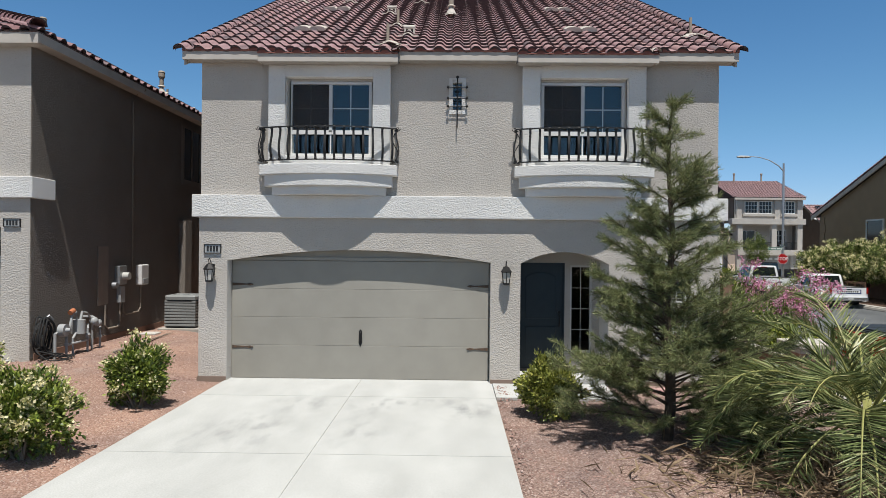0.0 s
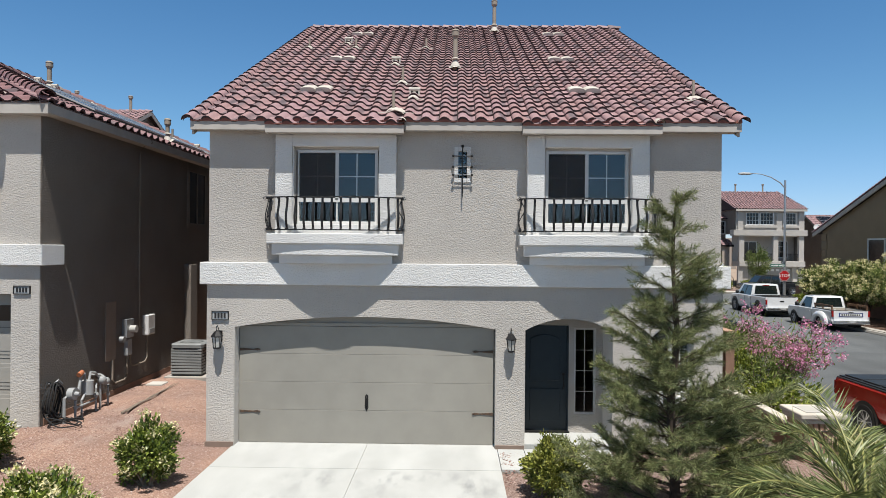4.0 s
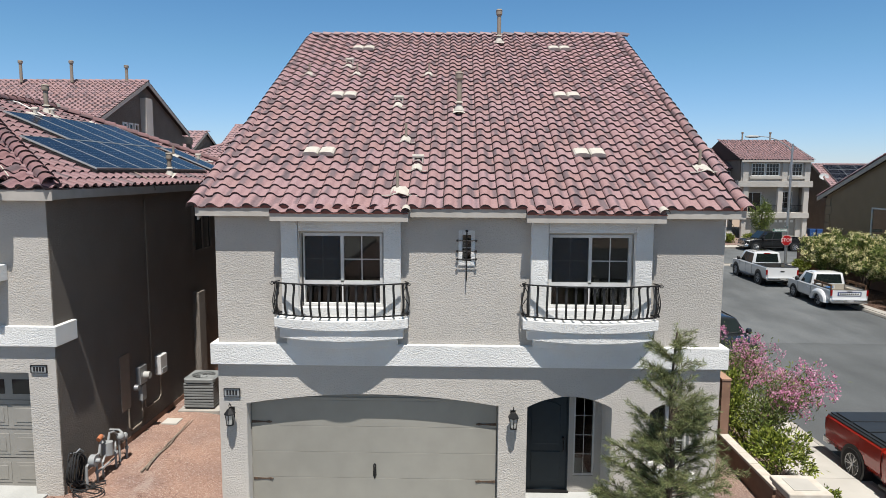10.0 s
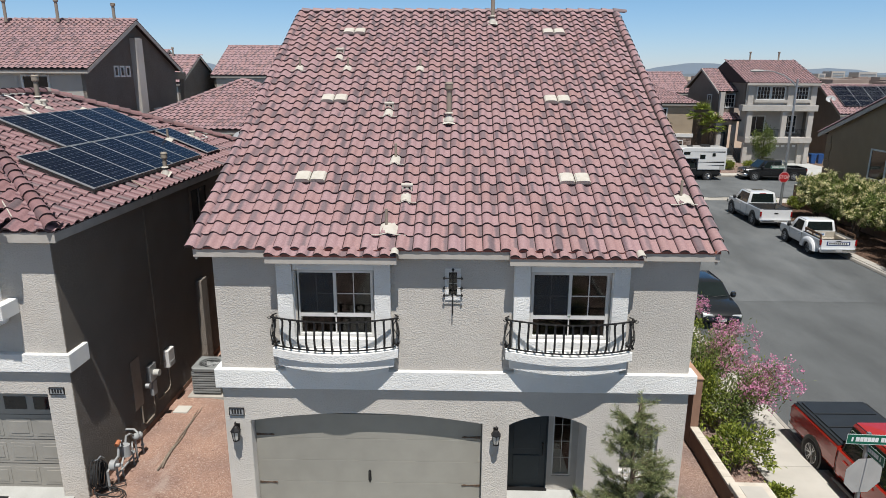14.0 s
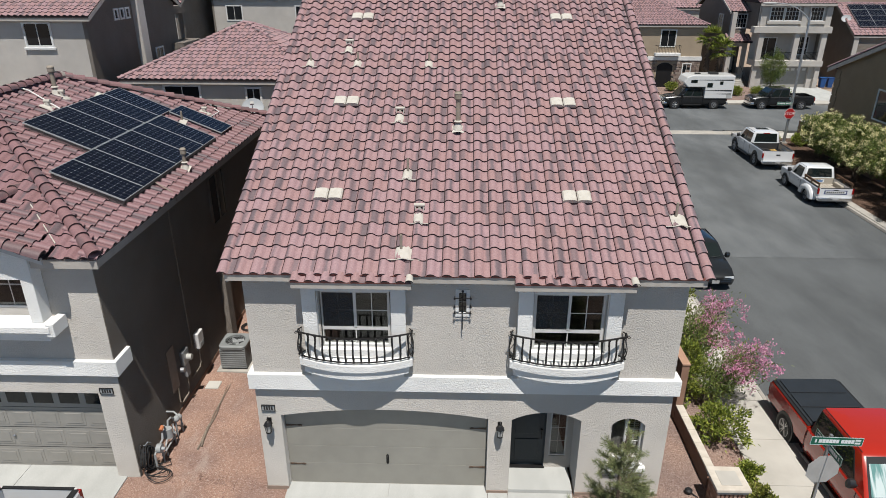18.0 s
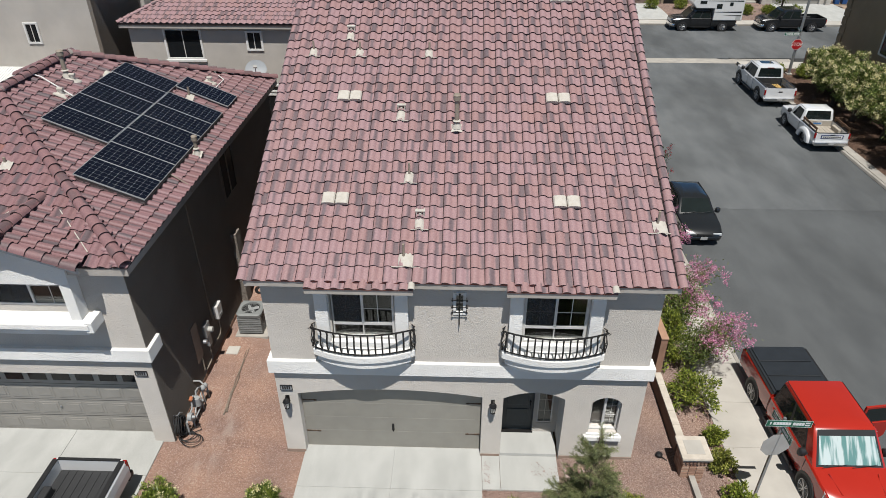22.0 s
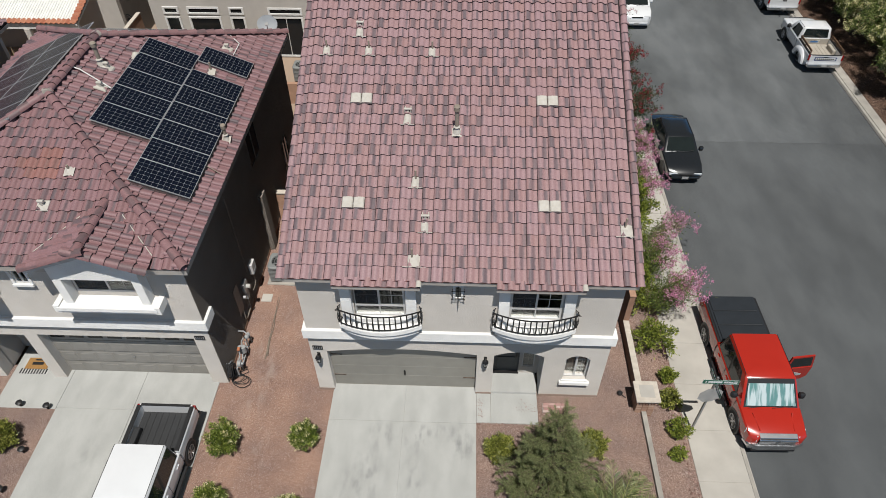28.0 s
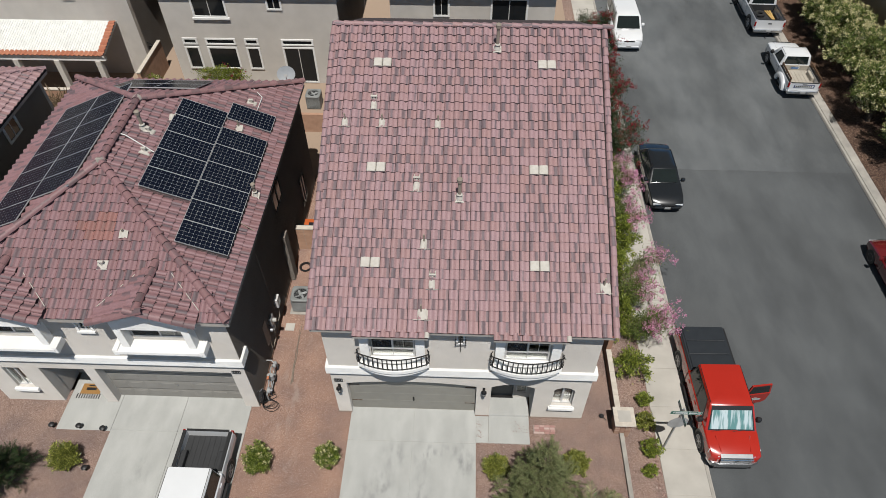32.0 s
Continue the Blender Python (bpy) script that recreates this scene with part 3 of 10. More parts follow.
def cap_line(parent, a, b, e=0.36, me=None, name="cap_tile", drop=0.03, seed=0):
    """Half-round tiles from a up to b."""
    rng = random.Random(seed)
    a, b = Vector(a), Vector(b)
    d = (b - a).normalized()
    side = d.cross(Vector((0, 0, 1))).normalized()
    up = side.cross(d)
    base = Matrix((side, d, up)).transposed().to_4x4()
    for i in range(int((b - a).length / e) + 1):
        t = base.copy()
        t.translation = a + d * (i * e) - up * drop
        put(name, me or CAP, t @ Matrix.Rotation(rng.uniform(-0.03, 0.03), 4, "Z"), parent)


def vent_pipe(name, x, y, z, h, r, label, cap=True, flash=True):
    """A vent pipe through the roof with its painted flashing."""
    t = thing(name, (x, y, z), label, "vent pipe", "roof vent pipes")
    b = Build().cyl((x, y, z - 0.1), (x, y, z + h), r, r, 12)
    part("pipe", b, PIPE_TAN, t, smooth=True)
    if cap:
        b = Build().cyl((x, y, z + h - 0.05), (x, y, z + h - 0.02), r * 1.25, r * 1.5, 12).cyl((x, y, z + h - 0.02), (x, y, z + h + 0.10), r * 1.55, r * 1.55, 12)
        b.cyl((x, y, z + h + 0.10), (x, y, z + h + 0.14), r * 1.7, r * 1.2, 12)
        part("cap", b, PIPE_TAN, t, smooth=True)
    if flash and r > 0.05:
        part("storm_collar", Build().cyl((x, y, z + 0.27), (x, y, z + 0.30), r * 1.75, r * 1.25, 14), VENT, t, "cream storm collar", smooth=True)
        part("cone", Build().cyl((x, y, z + 0.08), (x, y, z + 0.22), r * 2.1, r * 1.15, 14), VENT, t, "cream flashing cone", smooth=True)
    if flash:
        # a lead skirt dressed over the tiles
        b = Build()
        n, w, d = 9, 0.30, 0.26
        V, F = [], []
        for j in range(5):
            for i in range(n):
                px, py = (i / (n - 1) - 0.5) * w, (j / 4 - 0.62) * d
                rr = math.hypot(px, py)
                V.append((x + px, y + py, z + py * 0.45 + 0.105 + 0.012 * math.cos(px * 19) + max(0, 0.12 - rr) * 0.9))
        F = [(j * n + i, j * n + i + 1, (j + 1) * n + i + 1, (j + 1) * n + i) for j in range(4) for i in range(n - 1)]
        b.add(V, F)
        part("flashing", b, VENT, t, "cream painted flashing", smooth=True)
    return t


# ---- ground, drives, street ----
ROAD_Z, WALK_Z = -0.65, -0.50
LOT = -0.105           # gravel of the front yard
NEXT = 0.25            # the neighbouring lot stands higher


def lift(x):
    """Height of the yard: level before the house, a bank up to the neighbouring lot."""
    u = min(1.0, max(0.0, (-4.6 - x) / 2.6))
    return LOT + (NEXT - 0.02 - LOT) * u * u * (3 - 2 * u)


structure("ground", Build().box(-4000, 4000, -4000, 4500, -1.6, -0.95), EARTH, "dry tan desert earth out to the horizon", "ground")
structure("road", Build().box(9.62, 21.66, 27.9, 54.0, -1.0, ROAD_Z), ASPHALT, "grey asphalt side street with faint seams and patches", "road")
structure("road_older", Build().box(9.62, 21.66, -40, 27.9, -1.0, ROAD_Z), ASPHALT_OLD, "darker older asphalt of the side street", "road")
structure("cross_road", Build().box(-60, 110, 54.0, 64.9, -1.0, ROAD_Z), ASPHALT, "grey asphalt cross street", "road")
structure("valley_gutter", Build().box(9.62, 26.5, 52.4, 53.7, -1.0, ROAD_Z + 0.006), KERB, "pale concrete gutter across the street mouth", "gutter", 0.0)
# the street's seams and patches
b = Build()
rng = random.Random(5)
for y in (27.9,):
    pts = [(9.7 + i * 0.6, y + rng.uniform(-0.05, 0.05)) for i in range(20)]
    b.add([(x, yy - 0.012, ROAD_Z + 0.004) for x, yy in pts] + [(x, yy + 0.012, ROAD_Z + 0.004) for x, yy in pts], [(i, i + 1, 21 + i, 20 + i) for i in range(19)])
for x, y0, y1 in ((18.3, 29, 51),):
    n = 30
    pts = [(x + rng.uniform(-0.03, 0.03), y0 + (y1 - y0) * i / n) for i in range(n + 1)]
    b.add([(xx - 0.005, y, ROAD_Z + 0.0035) for xx, y in pts] + [(xx + 0.005, y, ROAD_Z + 0.0035) for xx, y in pts], [(i, n + 1 + i, n + 2 + i, i + 1) for i in range(n)])
SEAM = material("seam_tar", (0.078, 0.080, 0.083), 0.8)
structure("road_seams", b, SEAM, "dark tar seams in the asphalt", "seam")


def kerb_run(name, x, y0, y1, flip, gutter=0.0):
    """A kerb along y with a rounded top edge and, where wanted, a gutter pan."""
    s = -1 if flip else 1
    prof = [(0, -1.0), (0, ROAD_Z + 0.03), (0.03, WALK_Z - 0.02), (0.06, WALK_Z), (0.17, WALK_Z), (0.17, -1.0)]
    b = Build().prism([(x + s * a, z) for a, z in prof], "y", y0, y1)
    if gutter:
        lo, hi = sorted((x, x - s * gutter))
        b.box(lo, hi, y0, y1, -1.0, ROAD_Z + 0.008)
    return structure(name, b, KERB, "pale concrete kerb, stained along its gutter", "kerb", 0.0)


kerb_run("kerb_west", 9.62, -40, 51.5, True, -0.42)
kerb_run("kerb_east", 21.66, -40, 51.5, False, 0.0)
structure("kerb_far", Build().box(-60, 110, 64.9, 65.1, -1.0, WALK_Z), KERB, "pale concrete kerb of the cross street", "kerb", 0.02)
# west pavement in bays, each bay a slab of its own
slab_w = structure("pavement_west", Build().box(7.80, 9.45, -40, 51.5, -1.0, WALK_Z - 0.03), KERB, "pale concrete pavement laid in bays", "pavement")
bay = Build().box(0.006, 1.644, 0.006, 1.814, 0, 0.03).mesh("bay", 0.008)
bay.materials.append(WALK)
for i in range(28):
    put("paving_slab", bay, Matrix.Translation((7.80, -1.6 + i * 1.82, WALK_Z - 0.03)), slab_w)
slab_e = structure("pavement_east", Build().box(-60, 110, 65.1, 66.6, -1.0, WALK_Z), WALK, "pale concrete pavement across the street", "pavement")
structure("verge_east", Build().box(21.83, 27.2, -40, 52.0, -1.0, WALK_Z + 0.02), MULCH, "dark brown mulched verge under the white-flowering hedge", "verge")
structure("kerb_back_east", Build().box(21.83, 22.32, -40, 50.6, -1.0, WALK_Z + 0.026), KERB, "pale concrete strip behind the far kerb", "kerb", 0.01)
structure("corner_pavement", Build().box(21.83, 60, 50.6, 52.4, -1.0, WALK_Z + 0.024), WALK, "pale concrete corner pavement", "pavement")
# planting strip between low wall and pavement
b = Build().prism([(6.32, -1.0), (6.32, -0.28), (7.0, -0.36), (7.80, WALK_Z - 0.02), (7.80, -1.0)], "y", -40, 51.5)
structure("planting_strip", b, GRAVEL, "red gravel planting strip beside the pavement", "planting strip")
# front yards, one level sheet of gravel with openings for the drives
YARD = [("yard_gravel_right", 0.70, 6.32, -40, 26, GRAVEL), ("yard_gravel_left", -8.20, -4.26, -40, 12.1, GRAVEL_SIDE), ("side_passage", -7.9, -4.7, 12.1, 30, GRAVEL_SIDE),
        ("neighbour_yard_gravel", -22.0, -13.42, -40, 12.5, GRAVEL)]
for nm, x0, x1, y0, y1, mat in YARD:
    nx, ny = max(2, int((x1 - x0) / 0.25)), max(2, int((min(y1, 30) - max(y0, 2)) / 0.25))
    ya = max(y0, 2)
    V, F = [], []
    for j in range(ny + 1):
        for i in range(nx + 1):
            x, y = x0 + (x1 - x0) * i / nx, ya + (y1 - ya) * j / ny
            edge = min(i, nx - i, j, ny - j)
            V.append((x, y, -0.17 if 0.6 < x < 2.95 and y > 10.85 else lift(x) + (0.045 * noise.noise((x * 0.9, y * 0.9, 3)) + 0.02 * noise.noise((x * 3, y * 3, 1)) if edge else -0.02)))
    F = [(j * (nx + 1) + i, j * (nx + 1) + i + 1, (j + 1) * (nx + 1) + i + 1, (j + 1) * (nx + 1) + i) for j in range(ny) for i in range(nx)]
    g = structure(nm, Build().add(V, F).box(x0, x1, ya, y1, -1.0, -0.16), mat, "reddish-brown crushed gravel, uneven and dusty", "gravel", smooth=True)
structure("front_yard_gravel", Build().box(-22.0, 6.32, -40, 2.0, -1.0, -0.15), GRAVEL, "reddish-brown crushed gravel between the drives", "gravel")
structure("back_lots", Build().box(-60, 7.0, 26, 51, -1.0, -0.12), EARTH, "bare tan earth of the back yards", "yard")


def pebbles(name, parent_label, areas, count, seed, big=0.03, level=None):
    """Loose stones that lie on the gravel."""
    r = np.random.RandomState(seed)
    V, F = [], []
    shape = np.array([(1, 0, 0), (0, 1, 0), (-1, 0.1, 0), (0.1, -1, 0), (0.1, 0.1, 0.8)])
    faces = [(0, 1, 4), (1, 2, 4), (2, 3, 4), (3, 0, 4)]
    for x0, x1, y0, y1, share in areas:
        for _ in range(int(count * share)):
            s = big * (0.35 + 0.65 * r.rand() ** 2)
            a = r.rand() * 6.28
            rot = np.array([[math.cos(a), -math.sin(a), 0], [math.sin(a), math.cos(a), 0], [0, 0, 1]])
            x, y = r.uniform(x0, x1), r.uniform(y0, y1)
            z = lift(x) - 0.005 + 0.045 * noise.noise((x * 0.9, y * 0.9, 3)) + 0.02 * noise.noise((x * 3, y * 3, 1))
            if level:
                z = level(x)
            p = (shape * r.uniform(0.5, 1.0, (5, 3)) * s) @ rot.T + (x, y, z)
            k = len(V)
            V += p.tolist()
            F += [[i + k for i in f] for f in faces]
    return tagged(part(name, Build().add(V, F), PEBBLE, None, fix=False), parent_label, "gravel", kind="stuff")


pebbles("loose_gravel", "loose red and pink crushed stones on the front yard", [(0.72, 6.3, 6.2, 11.9, 0.55), (-8.2, -4.5, 6.2, 12, 0.30), (-7.8, -4.8, 12, 16, 0.15)], 26000, 3)

pebbles("strip_stones", "coarse tan and pink rubble stones in the planting strip", [(6.46, 7.76, 8.0, 16.0, 0.7), (6.46, 7.7, 16.0, 27.0, 0.3)], 2600, 8, 0.085, lambda x: -0.30 - 0.14 * (x - 6.32))

# driveway: four bays with open joints
drive = structure("driveway", Build().box(-4.26, 0.70, -40, 12.40, -1.0, -0.135), KERB, "pale broom-finished concrete driveway with grey tyre stains", "driveway")
for x0, x1 in ((-4.26, -1.742), (-1.738, 0.70)):
    for y0, y1 in ((10.90, 12.44), (7.87, 10.89), (3.0, 7.86)):
        part("concrete_bay", Build().box(x0, x1, y0, y1, -0.135, -0.092), CONCRETE, drive, bevel=0.006)
structure("garage_apron", Build().box(-4.20, 0.64, 12.30, 17.5, -1.0, -0.088), WALK, "concrete garage floor behind the door", "floor")
porch = structure("porch_slab", Build().box(0.71, 2.78, 10.95, 14.6, -1.0, -0.135), KERB, "pale concrete entry walk in two bays", "porch")
part("concrete_bay", Build().box(0.71, 2.78, 12.1, 14.6, -0.135, 0.0), CONCRETE, porch, bevel=0.006)
part("concrete_bay", Build().box(0.71, 1.19, 10.95, 12.09, -0.135, -0.088), CONCRETE, porch, bevel=0.006)
part("concrete_bay", Build().box(1.20, 2.78, 10.95, 12.09, -0.135, -0.088), CONCRETE, porch, bevel=0.006)
ndrive = structure("neighbour_driveway", Build().box(-13.42, -8.20, -40, 12.45, -1.0, NEXT - 0.045), KERB, "pale concrete driveway of the neighbouring house", "driveway")
for x0, x1 in ((-13.42, -10.82), (-10.81, -8.20)):
    for y0, y1 in ((10.83, 12.45), (7.65, 10.82), (3.0, 7.64)):
        part("concrete_bay", Build().box(x0, x1, y0, y1, NEXT - 0.045, NEXT), CONCRETE, ndrive, bevel=0.006)
nporch = structure("neighbour_porch_slab", Build().box(-15.56, -13.43, 10.78, 14.6, -1.0, NEXT - 0.045), KERB, "pale concrete entry walk of the neighbouring house", "porch")
part("concrete_bay", Build().box(-15.56, -13.43, 10.78, 14.6, NEXT - 0.045, NEXT + 0.003), CONCRETE, nporch, bevel=0.006)


# ---- main house ----
house = thing("main_house", (0, 12.1, 0), "two-storey greige stucco house with pink-red tile roof and wide garage", "house")
WY = 12.08          # face of the front wall
LX0, LX1 = -4.75, 4.85
part("wall", wall_with_holes(Build(), "y", LX0, LX1, -0.15, 3.1, WY, WY + 0.40,
     [(-4.22, 0.66, -0.15, 2.13, 0.21), (1.21, 2.83, -0.15, 2.12, 0.22), (3.54, 4.32, 0.93, 2.02, 0.20)]), STUCCO, house)
part("wall", wall_with_holes(Build(), "y", -4.72, 4.80, 3.1, 5.80, WY, WY + 0.25,
     [(-3.06, -1.53, 4.06, 5.46, 0), (-0.085, 0.12, 4.92, 5.46, 0), (1.56, 3.09, 4.06, 5.46, 0)]), STUCCO, house)
ROOF_Y0, ROOF_Z0, PITCH = 11.80, 5.920, 0.5      # underlay at the eave
RIDGE_Y = 22.14
RIDGE_Z = ROOF_Z0 + PITCH * (RIDGE_Y - ROOF_Y0)
BACK_Y = 28.0
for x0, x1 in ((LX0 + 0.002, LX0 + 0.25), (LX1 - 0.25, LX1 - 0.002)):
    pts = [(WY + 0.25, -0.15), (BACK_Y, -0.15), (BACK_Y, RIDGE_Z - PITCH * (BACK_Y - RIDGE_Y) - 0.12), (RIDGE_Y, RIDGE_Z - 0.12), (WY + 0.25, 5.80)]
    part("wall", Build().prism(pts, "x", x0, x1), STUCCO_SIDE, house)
part("wall", Build().box(LX0 + 0.25, LX1 - 0.25, BACK_Y - 0.25, BACK_Y, -0.05, 7.6), STUCCO, house)
# trim bands
part("belt_trim", Build().box(LX0 - 0.10, LX1 + 0.10, WY - 0.11, WY + 0.3, 2.93, 3.34), TRIM, house, "white stucco belt course", bevel=0.012)
for bx0, bx1 in ((LX0 - 0.015, -4.23), (0.67, 1.20), (2.84, LX1 + 0.01)):
    part("base_band", Build().box(bx0, bx1, WY - 0.02, WY + 0.3, -0.14, -0.02),
     material("weep_screed", (0.26, 0.19, 0.15), 0.9), house)
# added floors and inner walls, out of sight, keep the rooms dark
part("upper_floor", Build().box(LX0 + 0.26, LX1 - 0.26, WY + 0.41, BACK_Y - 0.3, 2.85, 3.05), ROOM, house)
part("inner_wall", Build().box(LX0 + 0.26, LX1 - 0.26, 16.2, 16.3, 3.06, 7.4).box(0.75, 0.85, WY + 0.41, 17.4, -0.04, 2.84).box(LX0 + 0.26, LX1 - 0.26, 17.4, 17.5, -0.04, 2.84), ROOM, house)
# roof
roof = part("roof", Build().prism([(ROOF_Y0 + 0.02, ROOF_Z0 - 0.10), (ROOF_Y0 + 0.02, ROOF_Z0), (RIDGE_Y, RIDGE_Z), (BACK_Y + 0.4, RIDGE_Z - PITCH * (BACK_Y + 0.4 - RIDGE_Y)),
                                  (BACK_Y + 0.4, RIDGE_Z - PITCH * (BACK_Y + 0.4 - RIDGE_Y) - 0.1), (RIDGE_Y, RIDGE_Z - 0.11)], "x", -4.98, 5.05), UNDERLAY, house)
BUMPS = ((-3.56, -1.05, -2.325), (1.09, 3.58, 2.325))
for x0, x1, xc in BUMPS:
    part("bump_roof", Build().prism([(11.70, ROOF_Z0 - 0.13), (11.70, ROOF_Z0 - 0.062), (ROOF_Y0 + 0.03, ROOF_Z0 - 0.008), (ROOF_Y0 + 0.03, ROOF_Z0 - 0.12)], "x", x0 + 0.03, x1 - 0.03), UNDERLAY, house)
# boxed eaves, the barrels' ends stopped with red mortar
def bird_stop(x0, x1, start, y, z, w=10.375 / 31):
    prof = []
    i = int((x0 - start) / w) - 1
    while start + i * w < x1:
        for s, h in ((0.0, 0.012), (0.08, 0.040), (0.2, 0.062), (0.31, 0.068), (0.42, 0.058), (0.50, 0.040), (0.56, 0.0), (0.99, 0.0)):
            x = start + (i + s) * w
            if x0 <= x <= x1:
                prof.append((x, z + 0.030 + h))
        i += 1
    part("eave_closure", Build().prism([(x0, z + 0.014)] + [(x0, z + 0.03)] + prof + [(x1, z + 0.03), (x1, z + 0.014)], "y", y, y + 0.05), EAVE_RED, house, "red-brown mortar under the lowest tiles")


xs = [-4.98, BUMPS[0][0], BUMPS[0][1], BUMPS[1][0], BUMPS[1][1], 5.05]
for a, c in ((xs[0], xs[1]), (xs[2], xs[3]), (xs[4], xs[5])):
    part("fascia", Build().box(a, c, ROOF_Y0 + 0.012, ROOF_Y0 + 0.05, 5.775, 5.935), FASCIA, house, bevel=0.004)
    bird_stop(a, c, -5.10, ROOF_Y0 - 0.012, ROOF_Z0)
    part("soffit", Build().box(a, c, ROOF_Y0 + 0.05, WY + 0.05, 5.79, 5.81), FASCIA, house)
for x0, x1, xc in BUMPS:
    bird_stop(x0, x1, -5.10, ROOF_Y0 - 0.012, ROOF_Z0)
    part("fascia", Build().box(x0, x1, 11.652, 11.69, 5.70, 5.860).box(x0, x0 + 0.04, 11.69, 11.81, 5.70, 5.87).box(x1 - 0.04, x1, 11.69, 11.81, 5.70, 5.87), FASCIA, house, bevel=0.004)
    bird_stop(x0, x1, x0, 11.628, ROOF_Z0 - 0.09, (x1 - x0) / round((x1 - x0) / TILE_W))
    part("soffit", Build().box(x0 + 0.04, x1 - 0.04, 11.69, WY - 0.14, 5.72, 5.74), FASCIA, house)
# rake boards
for x in (-4.98, 5.01):
    part("fascia", Build().prism([(ROOF_Y0 + 0.1, ROOF_Z0 - 0.22), (ROOF_Y0 + 0.1, ROOF_Z0 - 0.02), (RIDGE_Y, RIDGE_Z - 0.05), (RIDGE_Y, RIDGE_Z - 0.27)], "x", x, x + 0.04), FASCIA, house)


def sliding_window(parent, x0, x1, z0, z1, y, rail=None, grid=True, screen_left=True):
    """A white vinyl slider: frame, meeting stile, muntins, glass and one insect screen; rail: height of a cross rail over fixed lights."""
    f = 0.055
    w = part("window", Build().box(x0, x1, y - 0.02, y + 0.06, z1 - f, z1).box(x0, x1, y - 0.02, y + 0.06, z0, z0 + f)
             .box(x0, x0 + f, y - 0.02, y + 0.06, z0 + f, z1 - f).box(x1 - f, x1, y - 0.02, y + 0.06, z0 + f, z1 - f), VINYL, parent, "white vinyl sliding window", bevel=0.004)
    zr = rail or z0 + f
    xm = (x0 + x1) / 2
    b = Build().box(xm - 0.03, xm + 0.03, y - 0.012, y + 0.045, zr, z1 - f)
    if rail:
        b.box(x0 + f, x1 - f, y - 0.012, y + 0.045, rail - 0.04, rail + 0.035).box(xm - 0.012, xm + 0.012, y, y + 0.03, z0 + f, rail - 0.04)
    part("sash", b, VINYL, w)
    part("pane", Build().box(x0 + f, xm - 0.03, y + 0.022, y + 0.028, zr, z1 - f), GLASS, w).visible_shadow = False
    part("pane", Build().box(xm + 0.03, x1 - f, y + 0.010, y + 0.016, zr, z1 - f), GLASS, w).visible_shadow = False
    if rail:
        part("pane", Build().box(x0 + f, xm - 0.012, y + 0.012, y + 0.018, z0 + f, rail - 0.04), GLASS, w).visible_shadow = False
        part("pane", Build().box(xm + 0.012, x1 - f, y + 0.012, y + 0.018, z0 + f, rail - 0.04), GLASS, w).visible_shadow = False
    if grid:
        b, zm = Build(), (zr + z1 - f) / 2
        for a, c in ((x0 + f, xm - 0.03), (xm + 0.03, x1 - f)):
            m = (a + c) / 2
            b.box(m - 0.009, m + 0.009, y + 0.006, y + 0.02, zr, z1 - f).box(a, c, y + 0.0055, y + 0.0205, zm - 0.009, zm + 0.009)
        part("muntin", b, VINYL, w)
    if screen_left:
        part("screen", Build().box(x0 + f + 0.01, xm - 0.035, y - 0.004, y, zr + 0.01, z1 - f - 0.01), MESH, w, "dark insect screen").visible_shadow = False
    return w


# an open weave: mostly holes, so that the panes show through it
MESH = bpy.data.materials.new("screen_weave")
MESH.use_nodes = True
_nt = MESH.node_tree
_tr = _nt.nodes.new("ShaderNodeBsdfTransparent")
_mx = _nt.nodes.new("ShaderNodeMixShader")
_mx.inputs[0].default_value = 0.62
_nt.nodes["Principled BSDF"].inputs["Base Color"].default_value = (0.05, 0.05, 0.052, 1)
_nt.nodes["Principled BSDF"].inputs["Roughness"].default_value = 0.9
_nt.links.new(_tr.outputs[0], _mx.inputs[1])
_nt.links.new(_nt.nodes["Principled BSDF"].outputs[0], _mx.inputs[2])
_nt.links.new(_mx.outputs[0], _nt.nodes["Material Output"].inputs[0])

BASE_Z = 3.885


def bow(s, half, ends, mid):
    """Depth of the bowed balcony front at s from -1 to 1."""
    return ends + (mid - ends) * (1 - s * s)


def tier(xc, half, z0, z1, ends, mid, back, n=18):
    pts = [(xc - half + 2 * half * i / n, back - bow(2 * i / n - 1, half, ends, mid)) for i in range(n + 1)]
    return Build().prism([(xc - half, back)] + pts + [(xc + half, back)], "z", z0, z1)


